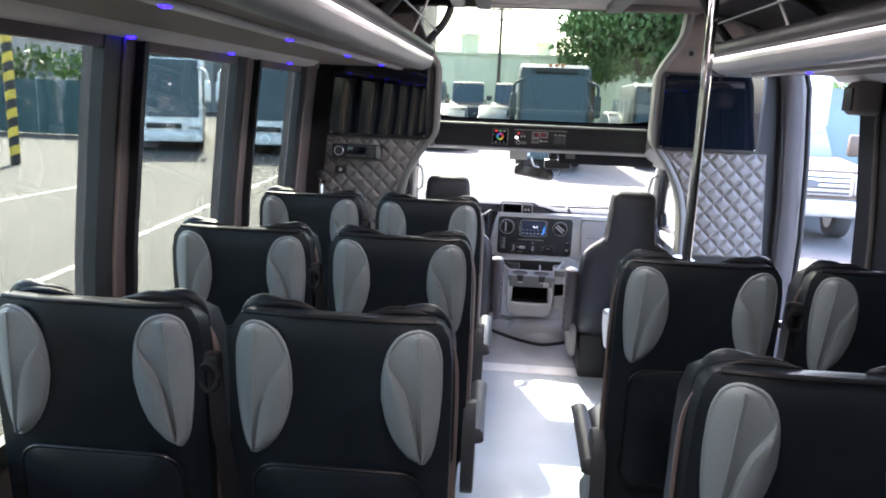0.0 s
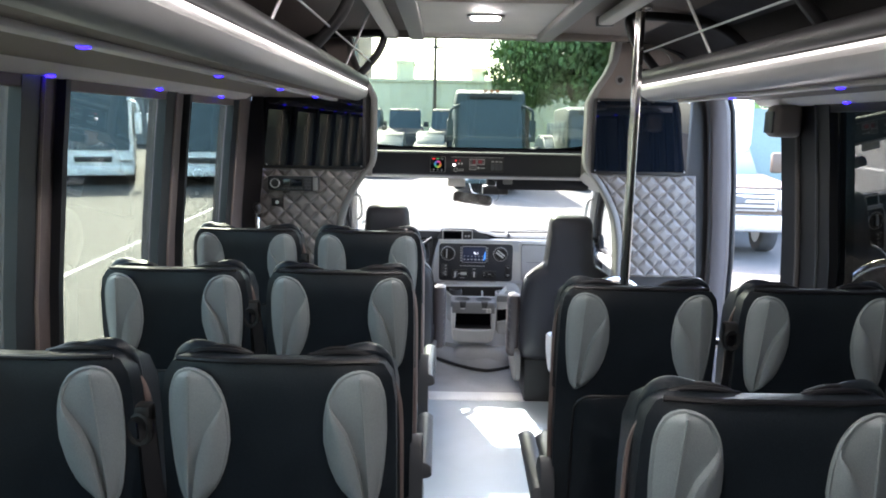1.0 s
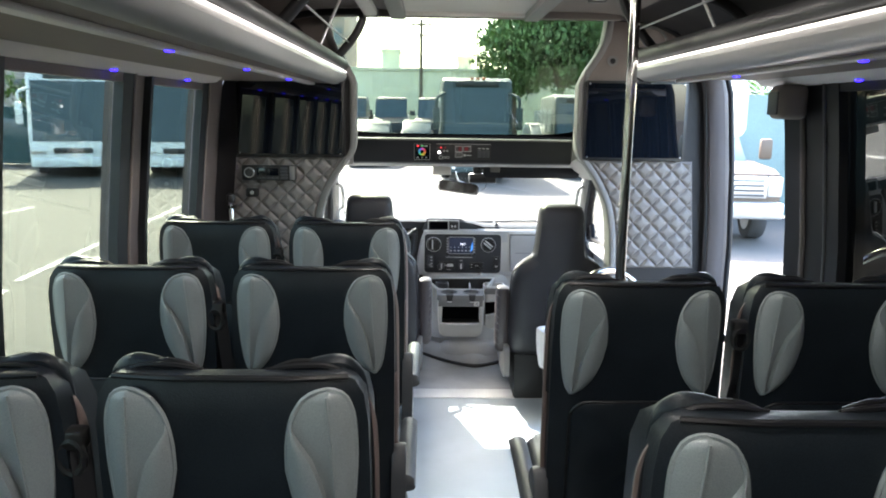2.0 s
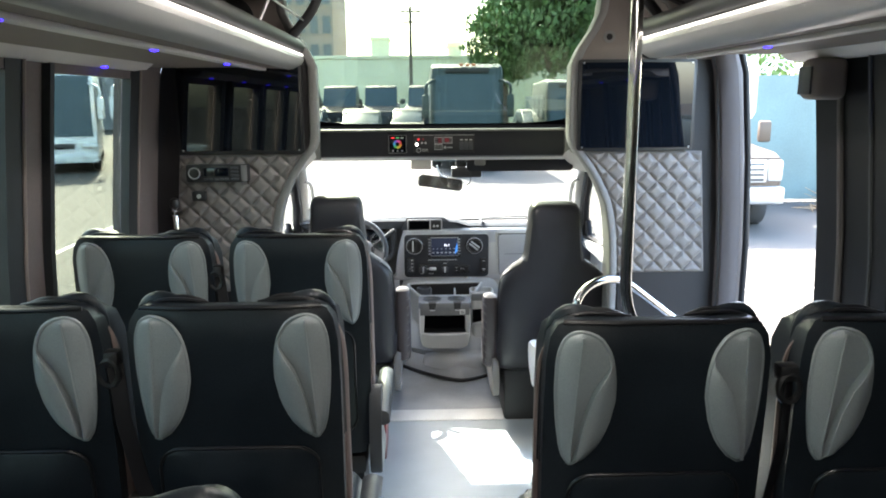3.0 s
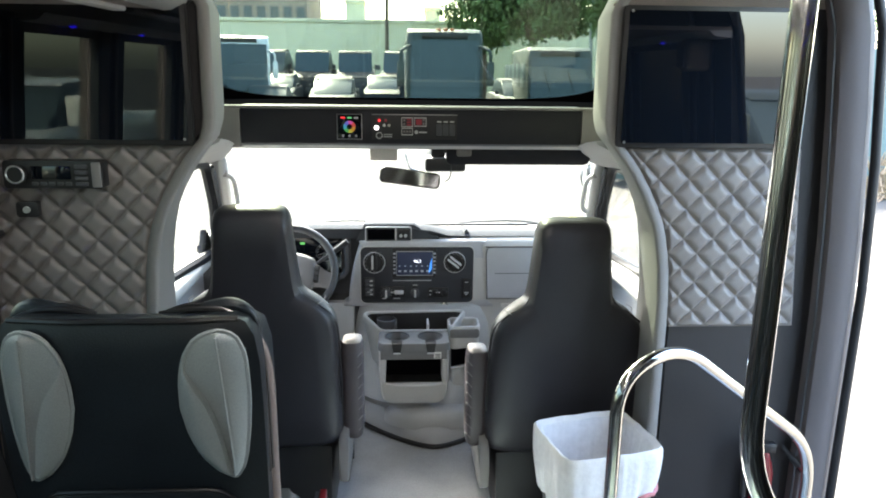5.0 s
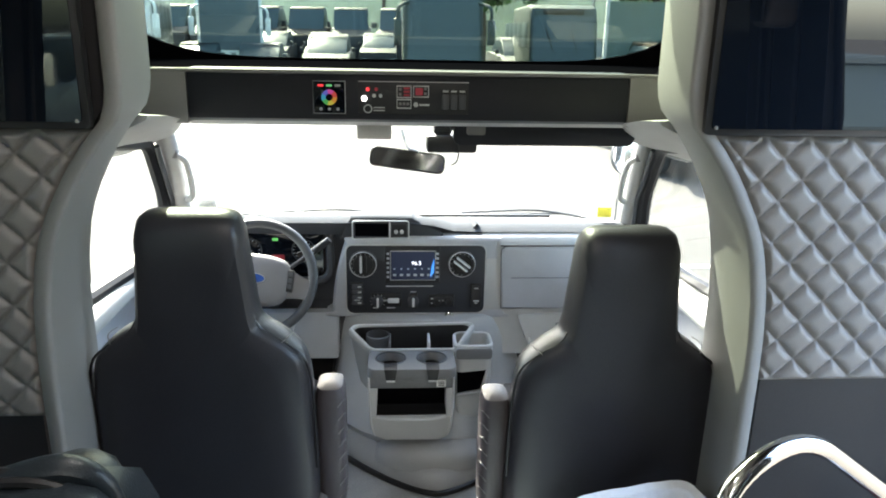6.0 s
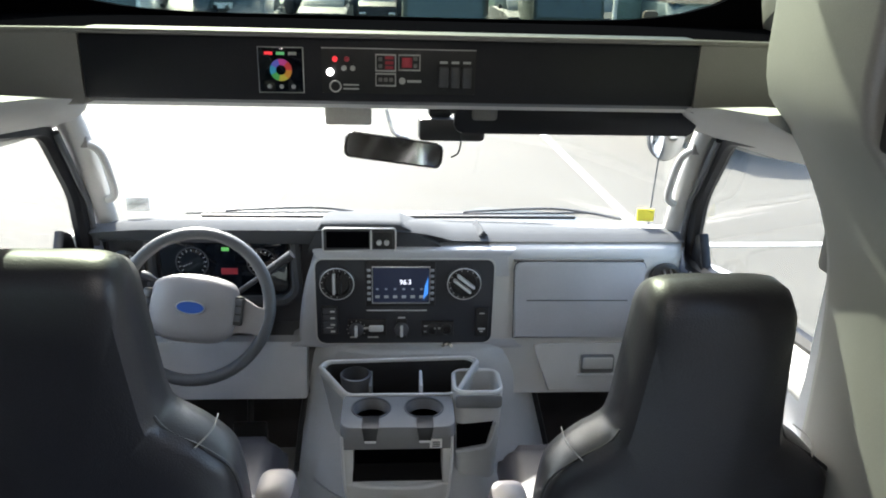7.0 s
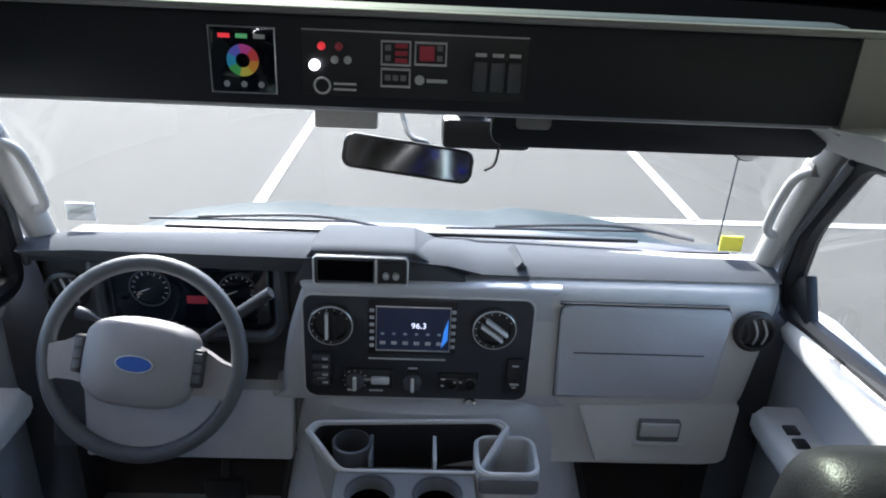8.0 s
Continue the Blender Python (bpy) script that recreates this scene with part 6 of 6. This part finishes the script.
t.matrix_basis = pose(1.69, 5.22, 1.55, 0, 0, -8)
part("case", prism(rounded(-0.15, 0.15, -0.18, 0.18, 0.05), "y", -0.02, 0.09, 0.02, seg=3), M_DASHLT, t, "pale rounded case")
part("glass", prism(rounded(-0.135, 0.135, -0.165, 0.165, 0.04), "y", -0.024, -0.018), M_MIRROR, t, "mirror glass")
part("arm", tube(smooth_path([(0.0, 0.05, -0.17), (-0.05, 0.05, -0.34), (-0.30, 0.0, -0.42), (-0.76, -0.12, -0.44)], 6), 0.016, 8), M_BLACK, t)
# outer skin of the bus, front corners
structure("bus_skin_1", box(-1.30, -0.985, 4.06, 4.30, -0.35, 2.0), M_COACHWHITE, "white outer skin behind the cab door", "bus skin")
structure("bus_skin_2", box(0.985, 1.20, 4.06, 4.30, -0.35, 2.0), M_COACHWHITE, "white outer skin behind the cab door", "bus skin")
structure("bus_skin_3", box(-1.28, 1.28, BACK - 0.1, 3.998, 2.03, 2.14), M_COACHWHITE, "white roof skin", "bus skin")

# ---- outside ----
tagged(part("ground", box(-400, 400, -400, 500, GROUND - 0.2, GROUND), M_ASPHALT), "sun-bleached asphalt of a parking lot", "ground", kind="structure")


def lot_line(x0, y0, x1, y1, w=0.10):
    d = Vector((x1 - x0, y1 - y0, 0))
    n = Vector((-d.y, d.x, 0)).normalized() * w / 2
    a, b = Vector((x0, y0, GROUND + 0.002)), Vector((x1, y1, GROUND + 0.002))
    bm = loft([[a - n, a + n, a + n + Vector((0, 0, 0.004)), a - n + Vector((0, 0, 0.004))], [b - n, b + n, b + n + Vector((0, 0, 0.004)), b - n + Vector((0, 0, 0.004))]])
    tagged(part("lot_line", bm, M_LINE), "white painted parking line on asphalt", "road marking", "parking lines", "structure")


for ln in ((-5.35, 6.5, -5.45, 9.5), (-5.6, 10.0, -6.3, 22.0), (-9.6, 12.6, -9.3, 17.5), (-1.30, 8.8, -1.1, 17.0), (2.36, 9.35, 2.27, 15.0), (1.2, 9.3, 6.5, 9.42)):
    lot_line(*ln)


def wheel(parent, x, y, r, w=0.25):
    m = Matrix.Translation((x, y, r)) @ pose(0, 0, 0, 0, 90, 0)
    t = part("wheel", lathe([(r * 0.6, -w / 2), (r * 0.95, -w / 2), (r, -w / 2 + 0.03), (r, w / 2 - 0.03), (r * 0.95, w / 2), (r * 0.6, w / 2)], 24, m=m), M_TYRE, parent)
    part("rim", lathe([(r * 0.6, -w / 2 - 0.004), (r * 0.5, -w / 2 + 0.05), (r * 0.5, w / 2 - 0.05), (r * 0.6, w / 2 + 0.004)], 16, m=m), M_ALU, t)


def coach(x, y, rz, label, paint=M_COACHWHITE, w=2.55, h=3.5, length=12, mirrors=True, gap=0.35):
    """A bus whose front looks along its own -y."""
    t = thing("coach", label, "coach", x, y, GROUND, rz, group="parked coaches")
    hw = w / 2
    prof = [(0.08, gap), (0.0, gap + 0.25), (0.0, 1.1), (0.10, 1.5), (0.32, h - 0.45), (0.50, h - 0.12), (0.9, h), (length - 0.2, h), (length, h - 0.2), (length, gap)]
    b = prism(prof, "x", -hw, hw, 0.10, seg=3)
    part("body", b, paint, t)
    part("windscreen", loft([[(sx * hw * 0.90, yy + o, z) for sx, yy, z in ((-1, 0.03, 1.2), (1, 0.03, 1.2), (1, 0.37, h - 0.36), (-1, 0.37, h - 0.36))] for o in (-0.05, 0.02)]), M_COACHGLASS, t, "dark wide windscreen")
    part("wiper", tube([(-0.3, 0.06, 1.45), (-0.55, 0.17, 2.2)], 0.02, 6), M_BLACK, t)
    part("wiper", tube([(0.5, 0.06, 1.45), (0.25, 0.17, 2.2)], 0.02, 6), M_BLACK, t)
    part("destination_panel", box(-hw * 0.6, hw * 0.6, 0.36, 0.46, h - 0.30, h - 0.12, 0.02), M_BLACK, t)
    part("bumper", box(-hw * 0.98, hw * 0.98, -0.06, 0.2, gap, gap + 0.32, 0.06), paint, t)
    part("grille", box(-hw * 0.45, hw * 0.45, -0.025, 0.05, 0.80, 0.98, 0.02), M_BLACK, t)
    for sx in (-1, 1):
        part("headlight", box(sx * hw * 0.78 - 0.22, sx * hw * 0.78 + 0.22, -0.03, 0.08, 0.78, 0.98, 0.05), M_ALU, t, "clear headlight cluster")
        part("fog_lamp", lathe([(0.07, 0), (0.06, 0.02)], 12, m=Matrix.Translation((sx * hw * 0.65, -0.06, gap + 0.17)) @ FACE_Y), M_ALU, t)
        if mirrors:
            mr = part("mirror", box(sx * (hw + 0.18) - 0.11, sx * (hw + 0.18) + 0.11, -0.28, -0.12, 1.75, 2.45, 0.05), paint, t)
            part("mirror_arm", tube(smooth_path([(sx * (hw + 0.18), -0.2, 2.42), (sx * (hw + 0.15), -0.2, 2.75), (sx * hw * 0.9, 0.25, 2.9)], 6), 0.05, 8), paint, mr)
        for k in range(5):
            part("side_window", box(sx * hw - 0.02, sx * hw + 0.02, 1.0 + k * 2.0, 2.9 + k * 2.0, 1.6, h - 0.55, 0.01), M_COACHGLASS, t)
        for yy in (2.2, length - 3.0):
            wheel(t, sx * (hw - 0.18), yy, 0.48, 0.3)
    return t


coach(-11.9, 25.0, 22, "white touring coach parked facing the bus")
coach(-8.5, 25.4, 13, "white touring coach with dark windscreen parked behind another")
coach(-6.6, 33.5, 12, "white coach parked at the back of the row")
coach(1.35, 24.5, 0, "grey shuttle bus with a wide windscreen parked ahead", M_GREYBUS, 2.3, 3.42, 8, True)
t = thing("roof_lamps", "row of small orange lamps on a parked bus", "marker lamps", 1.35, 25.0, GROUND + 3.40)
for k in range(3):
    part("lamp", box(-0.24 + 0.2 * k, -0.12 + 0.2 * k, -0.08, 0.10, -0.06, 0.02, 0.02), material(f"orange lens {k}", (0.55, 0.12, 0.03), 0.3), t)
coach(5.4, 27.0, -4, "dark parked bus under the tree", M_GREYBUS, 2.2, 3.0, 7, False)


def car(x, y, rz, paint, label, tall=1.0, length=4.6, w=1.85):
    t = thing("car", label, "car", x, y, GROUND, rz, group="parked cars")
    hw = w / 2
    prof = [(0.0, 0.25), (-0.02, 0.55), (0.10, 0.78 * tall), (1.05, 0.95 * tall), (length - 0.6, 1.0 * tall), (length - 0.05, 0.95 * tall), (length, 0.5), (length - 0.05, 0.25)]
    part("body", prism(prof, "x", -hw, hw, 0.09, seg=3), paint, t)
    cab = [(0.95, 0.93 * tall), (1.75, 1.42 * tall), (3.1, 1.46 * tall), (length - 0.35, 0.98 * tall)]
    part("cabin", prism(cab, "x", -hw * 0.84, hw * 0.84, 0.06), M_COACHGLASS, t, "dark glazed cabin")
    part("roof", prism([(1.72, 1.425 * tall), (1.85, 1.47 * tall), (3.05, 1.50 * tall), (3.2, 1.45 * tall)], "x", -hw * 0.80, hw * 0.80, 0.015), paint, t)
    part("grille", box(-hw * 0.5, hw * 0.5, -0.04, 0.03, 0.45, 0.62, 0.02), M_BLACK, t)
    for sx in (-1, 1):
        part("headlight", box(sx * hw * 0.74 - 0.16, sx * hw * 0.74 + 0.16, -0.035, 0.1, 0.58, 0.70, 0.03), M_ALU, t)
        part("mirror", box(sx * (hw + 0.07) - 0.08, sx * (hw + 0.07) + 0.08, 1.35, 1.45, 0.98 * tall, 1.12 * tall, 0.03), paint, t)
        for yy in (0.85, length - 0.9):
            wheel(t, sx * (hw - 0.1), yy, 0.33, 0.22)
    return t


PAINTS = [material(n, c, 0.65) for n, c in (("silver car paint", (0.06, 0.063, 0.066)), ("black car paint", (0.012, 0.012, 0.014)), ("white car paint", (0.11, 0.11, 0.11)), ("grey car paint", (0.03, 0.033, 0.036)))]
random.seed(4)
for k in range(8):
    x = -10.5 + 2.6 * k
    if abs(x - 1.35) > 1.9:
        n = ("silver", "black", "white", "dark grey")[k % 4]
        car(x, 31.5 + random.uniform(-0.5, 0.5), random.uniform(-4, 4), PAINTS[k % 4], f"{n} car parked in a row across the lot", random.choice((1.0, 1.25, 1.3)))
for k in range(4):
    car(-9.0 + 2.7 * k, 40 + random.uniform(-0.5, 0.5), 0, PAINTS[(k + 2) % 4], f"{('white', 'dark grey', 'silver', 'black')[k % 4]} car in the back row of the lot", 1.25)


def pickup(x, y, rz, paint, label):
    t = thing("pickup_truck", label, "pickup truck", x, y, GROUND, rz, group="parked pickups")
    part("body", prism([(0.05, 0.55), (0.0, 0.9), (0.05, 1.28), (0.3, 1.36), (1.6, 1.42), (5.8, 1.42), (5.9, 0.6)], "x", -1.0, 1.0, 0.10, seg=3), paint, t)
    part("cabin", prism([(1.45, 1.40), (2.15, 1.96), (4.0, 1.98), (4.2, 1.40)], "x", -0.86, 0.86, 0.08), M_COACHGLASS, t, "dark glazed cabin")
    part("roof", prism([(2.1, 1.955), (2.3, 2.01), (3.9, 2.03), (4.05, 1.97)], "x", -0.80, 0.80, 0.015), paint, t)
    g = part("grille", box(-0.72, 0.72, -0.06, 0.05, 0.86, 1.24, 0.03), M_TRUCKCHROME, t, "chrome bar grille")
    for k in range(4):
        part("slot", box(-0.66, 0.66, -0.075, -0.055, 0.895 + 0.085 * k, 0.93 + 0.085 * k, 0.006), M_BLACK, g)
    part("badge", loft([[(0.17 * s * math.cos(a), yy, 1.06 + 0.07 * s * math.sin(a)) for a in (2 * math.pi * k / 20 for k in range(20))] for s, yy in ((1, -0.07), (0.95, -0.10), (0.02, -0.10))]), M_DASHDK, g, "plain dark oval")
    part("bumper", box(-1.0, 1.0, -0.16, 0.15, 0.50, 0.80, 0.05), M_TRUCKCHROME, t, "chrome bumper")
    part("plate", box(-0.16, 0.16, -0.175, -0.155, 0.58, 0.74, 0.01), M_LINE, t)
    for sx in (-1, 1):
        part("headlight", box(sx * 0.86 - 0.13, sx * 0.86 + 0.13, -0.03, 0.2, 0.88, 1.24, 0.04), M_TRUCKCHROME, t)
        part("mirror", box(sx * 1.2 - 0.12, sx * 1.2 + 0.12, 1.5, 1.62, 1.45, 1.85, 0.05), paint, t)
        for yy in (1.0, 4.7):
            wheel(t, sx * 0.86, yy, 0.42, 0.28)


pickup(4.98, 13.2, -5, M_TRUCK, "bronze pickup truck with a wide chrome grille")
pickup(-5.4, -2.4, 180, M_COACHWHITE, "white pickup truck parked beside the bus, mirrored in its screen")
pickup(4.6, 0.2, 178, M_GREYBUS, "dark grey pickup truck parked beside the bus, mirrored in its screen")


def clump(bm, centre, radius, n, size, squash=0.8):
    for _ in range(n):
        d = Vector((random.gauss(0, 1), random.gauss(0, 1), random.gauss(0, 1))).normalized() * radius * random.random() ** 0.35
        d.z *= squash
        c = Vector(centre) + d
        m = Euler((random.uniform(0, 6.3), random.uniform(0, 6.3), random.uniform(0, 6.3))).to_matrix()
        s = size * random.uniform(0.6, 1.3)
        v = [bm.verts.new(c + m @ Vector(p)) for p in ((-s, 0, 0), (0, -s * 0.5, s * 0.12), (s, 0, 0), (0, s * 0.5, s * 0.12))]
        bm.faces.new(v)


def tree(x, y, h, r, label, n=60, seed=1):
    random.seed(seed)
    t = thing("tree", label, "tree", x, y, GROUND, group="trees")
    tr = tube(smooth_path([(0, 0, 0), (0.1, 0.1, h * 0.25), (-0.1, 0.0, h * 0.5), (0.1, 0.1, h * 0.8)], 5), [0.32 - 0.016 * k for k in range(16)], 10)
    part("trunk", tr, M_BARK, t)
    bm = bmesh.new()
    for k in range(n):
        a, q = random.uniform(0, 6.283), random.random() ** 0.5
        z = h * (0.42 + 0.55 * random.random())
        rad = r * math.sin(min(1, max(0.1, (z / h - 0.34) / 0.66)) * 2.6 + 0.35)
        c = (rad * q * math.cos(a), rad * q * math.sin(a), z)
        if k % 8 == 0:
            part("limb", tube(smooth_path([(0, 0, h * 0.35), (c[0] * 0.5, c[1] * 0.5, h * 0.35 + (z - h * 0.35) * 0.4), c], 5), [0.13 - 0.01 * i for i in range(11)], 7), M_BARK, t)
        clump(bm, c, r * random.uniform(0.24, 0.38), 150, 0.21)
    part("crown", bm, M_LEAF, t, "uneven green leaf crown", 0)


tree(8.4, 50.0, 11.5, 4.4, "large leafy green street tree behind the parked buses", 120, 2)
tree(13.5, 42.0, 9.5, 3.8, "leafy green tree beside the lot fence", 80, 3)
tree(6.0, 56.0, 9.5, 3.4, "leafy tree partly behind another tree", 40, 6)

random.seed(9)
bm = bmesh.new()
for k in range(60):
    clump(bm, (random.uniform(-33, -17), 33 + random.uniform(-0.6, 0.6), GROUND + random.uniform(1.9, 3.3)), 0.8, 45, 0.16)
tagged(part("hedge", bm, M_HEDGE, smooth=0), "bright green hedge above the green fence", "hedge", kind="stuff")
bm = bmesh.new()
for k in range(70):
    clump(bm, (random.uniform(5.5, 18), 19.2 + random.uniform(-0.8, 0.8), GROUND + random.uniform(2.6, 4.6)), 0.7, 60, 0.11)
tagged(part("ivy", bm, M_HEDGE, smooth=0), "bright green creeper behind the sheet fence", "creeper", kind="stuff")

# fences
def fence(name, x0, x1, y, h, mat, label, wire=False):
    t = thing(name, label, "fence", (x0 + x1) / 2, y, GROUND)
    n = max(1, round((x1 - x0) / 2.4))
    w = (x1 - x0) / n
    for k in range(n):
        a = x0 + k * w - (x0 + x1) / 2
        b = bmesh.new()
        ring = []
        for j in range(25):
            xx = a + 0.02 + (w - 0.04) * j / 24
            ring.append((xx, 0.012 * (j % 2)))
        loft([[(p, q, z) for p, q in ring] + [(p, q + 0.01, z) for p, q in reversed(ring)] for z in (0.04, h)], bm=b)
        part("sheet", b, mat, t)
        part("post", box(a - 0.04, a + 0.04, 0.02, 0.10, 0.0, h + 0.1, 0.01), M_DASHLT, t)
    if wire:
        for q in range(3):
            pts = [((x0 - x1) / 2 + (x1 - x0) * i / 160, 0.14 * math.cos(i * 0.9), h + 0.18 + 0.14 * math.sin(i * 0.9 + q)) for i in range(161)]
            part("barbed_wire", tube(pts, 0.012, 4), M_ALU, t)


fence("sheet_fence", 4.0, 24.0, 17.0, 2.75, M_FENCE, "blue-grey sheet fence topped with coiled wire", True)
fence("fabric_fence", -36.0, -15.5, 30.5, 2.3, M_GREENFENCE, "dark green fabric-covered fence behind the coaches")
random.seed(12)
b = bmesh.new()
for k in range(420):
    a, r = random.uniform(0, 6.28), random.random() ** 0.6
    c = Vector((9.3 + 1.5 * r * math.cos(a), 15.4 + 0.8 * r * math.sin(a), GROUND + 0.04 + 0.75 * (1 - r) * random.random()))
    d = Vector((random.uniform(-1, 1), random.uniform(-1, 1), random.uniform(-0.3, 0.7))) * 0.45
    tube([c - d * 0.5, c, c + d], [0.018, 0.014, 0.006], 4, bm=b)
tagged(part("brush_pile", b, M_BRUSH, smooth=0), "pile of dry brown branches by the fence", "brush pile", kind="stuff")

# striped post
t = thing("striped_post", "yellow and black striped steel post", "bollard", -13.3, 19.1, GROUND)
n = 14
for k in range(n):
    part("band", loft([[(0.13 * math.cos(a), 0.13 * math.sin(a), z + 0.06 * math.cos(a)) for a in (2 * math.pi * q / 16 for q in range(16))] for z in (3.4 * k / n, 3.4 * (k + 1) / n)]), M_YELLOW if k % 2 else M_BLACK, t)


def building(name, x0, x1, y, h, depth, mat, label, cols=0, rows=0, z0=1.0, parapet=0.3):
    t = thing(name, label, "building", (x0 + x1) / 2, y, GROUND)
    hw = (x1 - x0) / 2
    part("wall", box(-hw, hw, 0, depth, 0, h, 0.05), mat, t)
    part("roof", box(-hw - 0.1, hw + 0.1, -0.1, depth + 0.1, h, h + parapet, 0.05), mat, t)
    for r in range(rows):
        for c in range(cols):
            cx = -hw + (c + 0.5) * 2 * hw / cols
            cz = z0 + (r + 0.5) * (h - z0 - 0.3) / rows
            ww, hh = hw / cols * 0.62, (h - z0) / rows * 0.30
            wd = part("window", box(cx - ww, cx + ww, -0.06, 0.05, cz - hh, cz + hh), M_WINDARK, t)
            part("sill", box(cx - ww - 0.1, cx + ww + 0.1, -0.15, 0.0, cz - hh - 0.12, cz - hh), mat, wd)
    return t


building("warehouse", -24, 30, 62, 5.6, 20, M_BRICKWALL, "long low cream-rendered warehouse behind the lot", 0, 0)
building("roof_block", -4.4, -2.9, 66, 7.4, 3, M_BRICKWALL, "small cream plant block on the warehouse roof")
building("roof_block", 2.2, 3.4, 66, 6.9, 3, M_BRICKWALL, "low cream vent block on the warehouse roof")
building("tower_block", -21, -9.2, 80, 26, 14, M_BROWNTOWER, "brown panelled tower with rows of windows", 9, 8, 3.0)
building("low_building", -58, -30, 60, 11.5, 10, M_PINKB, "pale apartment building behind a hedge", 8, 3, 2.0)
building("apartment_building", -32, -22, 66, 8.5, 10, M_TOWER, "grey apartment building behind a hedge", 4, 2, 2.0)
t = thing("utility_pole", "wooden utility pole with two cross-arms", "utility pole", -0.9, 58, GROUND)
part("shaft", tube([(0, 0, 0), (0, 0, 9.2)], [0.16, 0.11], 10), M_ROUGHWOOD, t)
for z, w in ((8.75, 0.85), (8.0, 0.65)):
    part("cross_arm", box(-w, w, -0.06, 0.06, z, z + 0.12, 0.01), M_ROUGHWOOD, t)
for k in range(4):
    part("insulator", lathe([(0.05, 8.87), (0.06, 8.95), (0.03, 9.05)], 8, m=Matrix.Translation((-0.6 + 0.4 * k, 0, 0))), M_CEIL, t)
t2 = thing("utility_pole", "grey lamp pole beside the tree", "utility pole", 11.2, 46, GROUND)
part("shaft", tube([(0, 0, 0), (0, 0, 10.0)], [0.13, 0.08], 10), M_DASHLT, t2)
part("cap", lathe([(0.1, 10.0), (0.05, 10.1)], 8), M_DASHLT, t2)
for k in range(3):
    w = thing("overhead_wire", "black overhead wire across the lot", "overhead wire", group="overhead wires")
    pts = [(-30 + 60 * i / 24, 57.9 - 0.4 * i, 9.9 - 0.3 * k - 2.2 * (1 - ((i - 12) / 12) ** 2) * 0.6 + (0.05 * i)) for i in range(25)]
    part("cable", tube(pts, 0.02, 5), M_BLACK, w)

for k in range(8):
    car(-15.0 + 2.5 * k, 44 + 0.3 * (k % 3), 2 * (k % 3) - 2, PAINTS[(1, 3, 3, 1)[k % 4]], f"tall {('black', 'dark grey', 'dark grey', 'black')[k % 4]} van in the back row of the lot", 2.15, 5.2, 2.3)
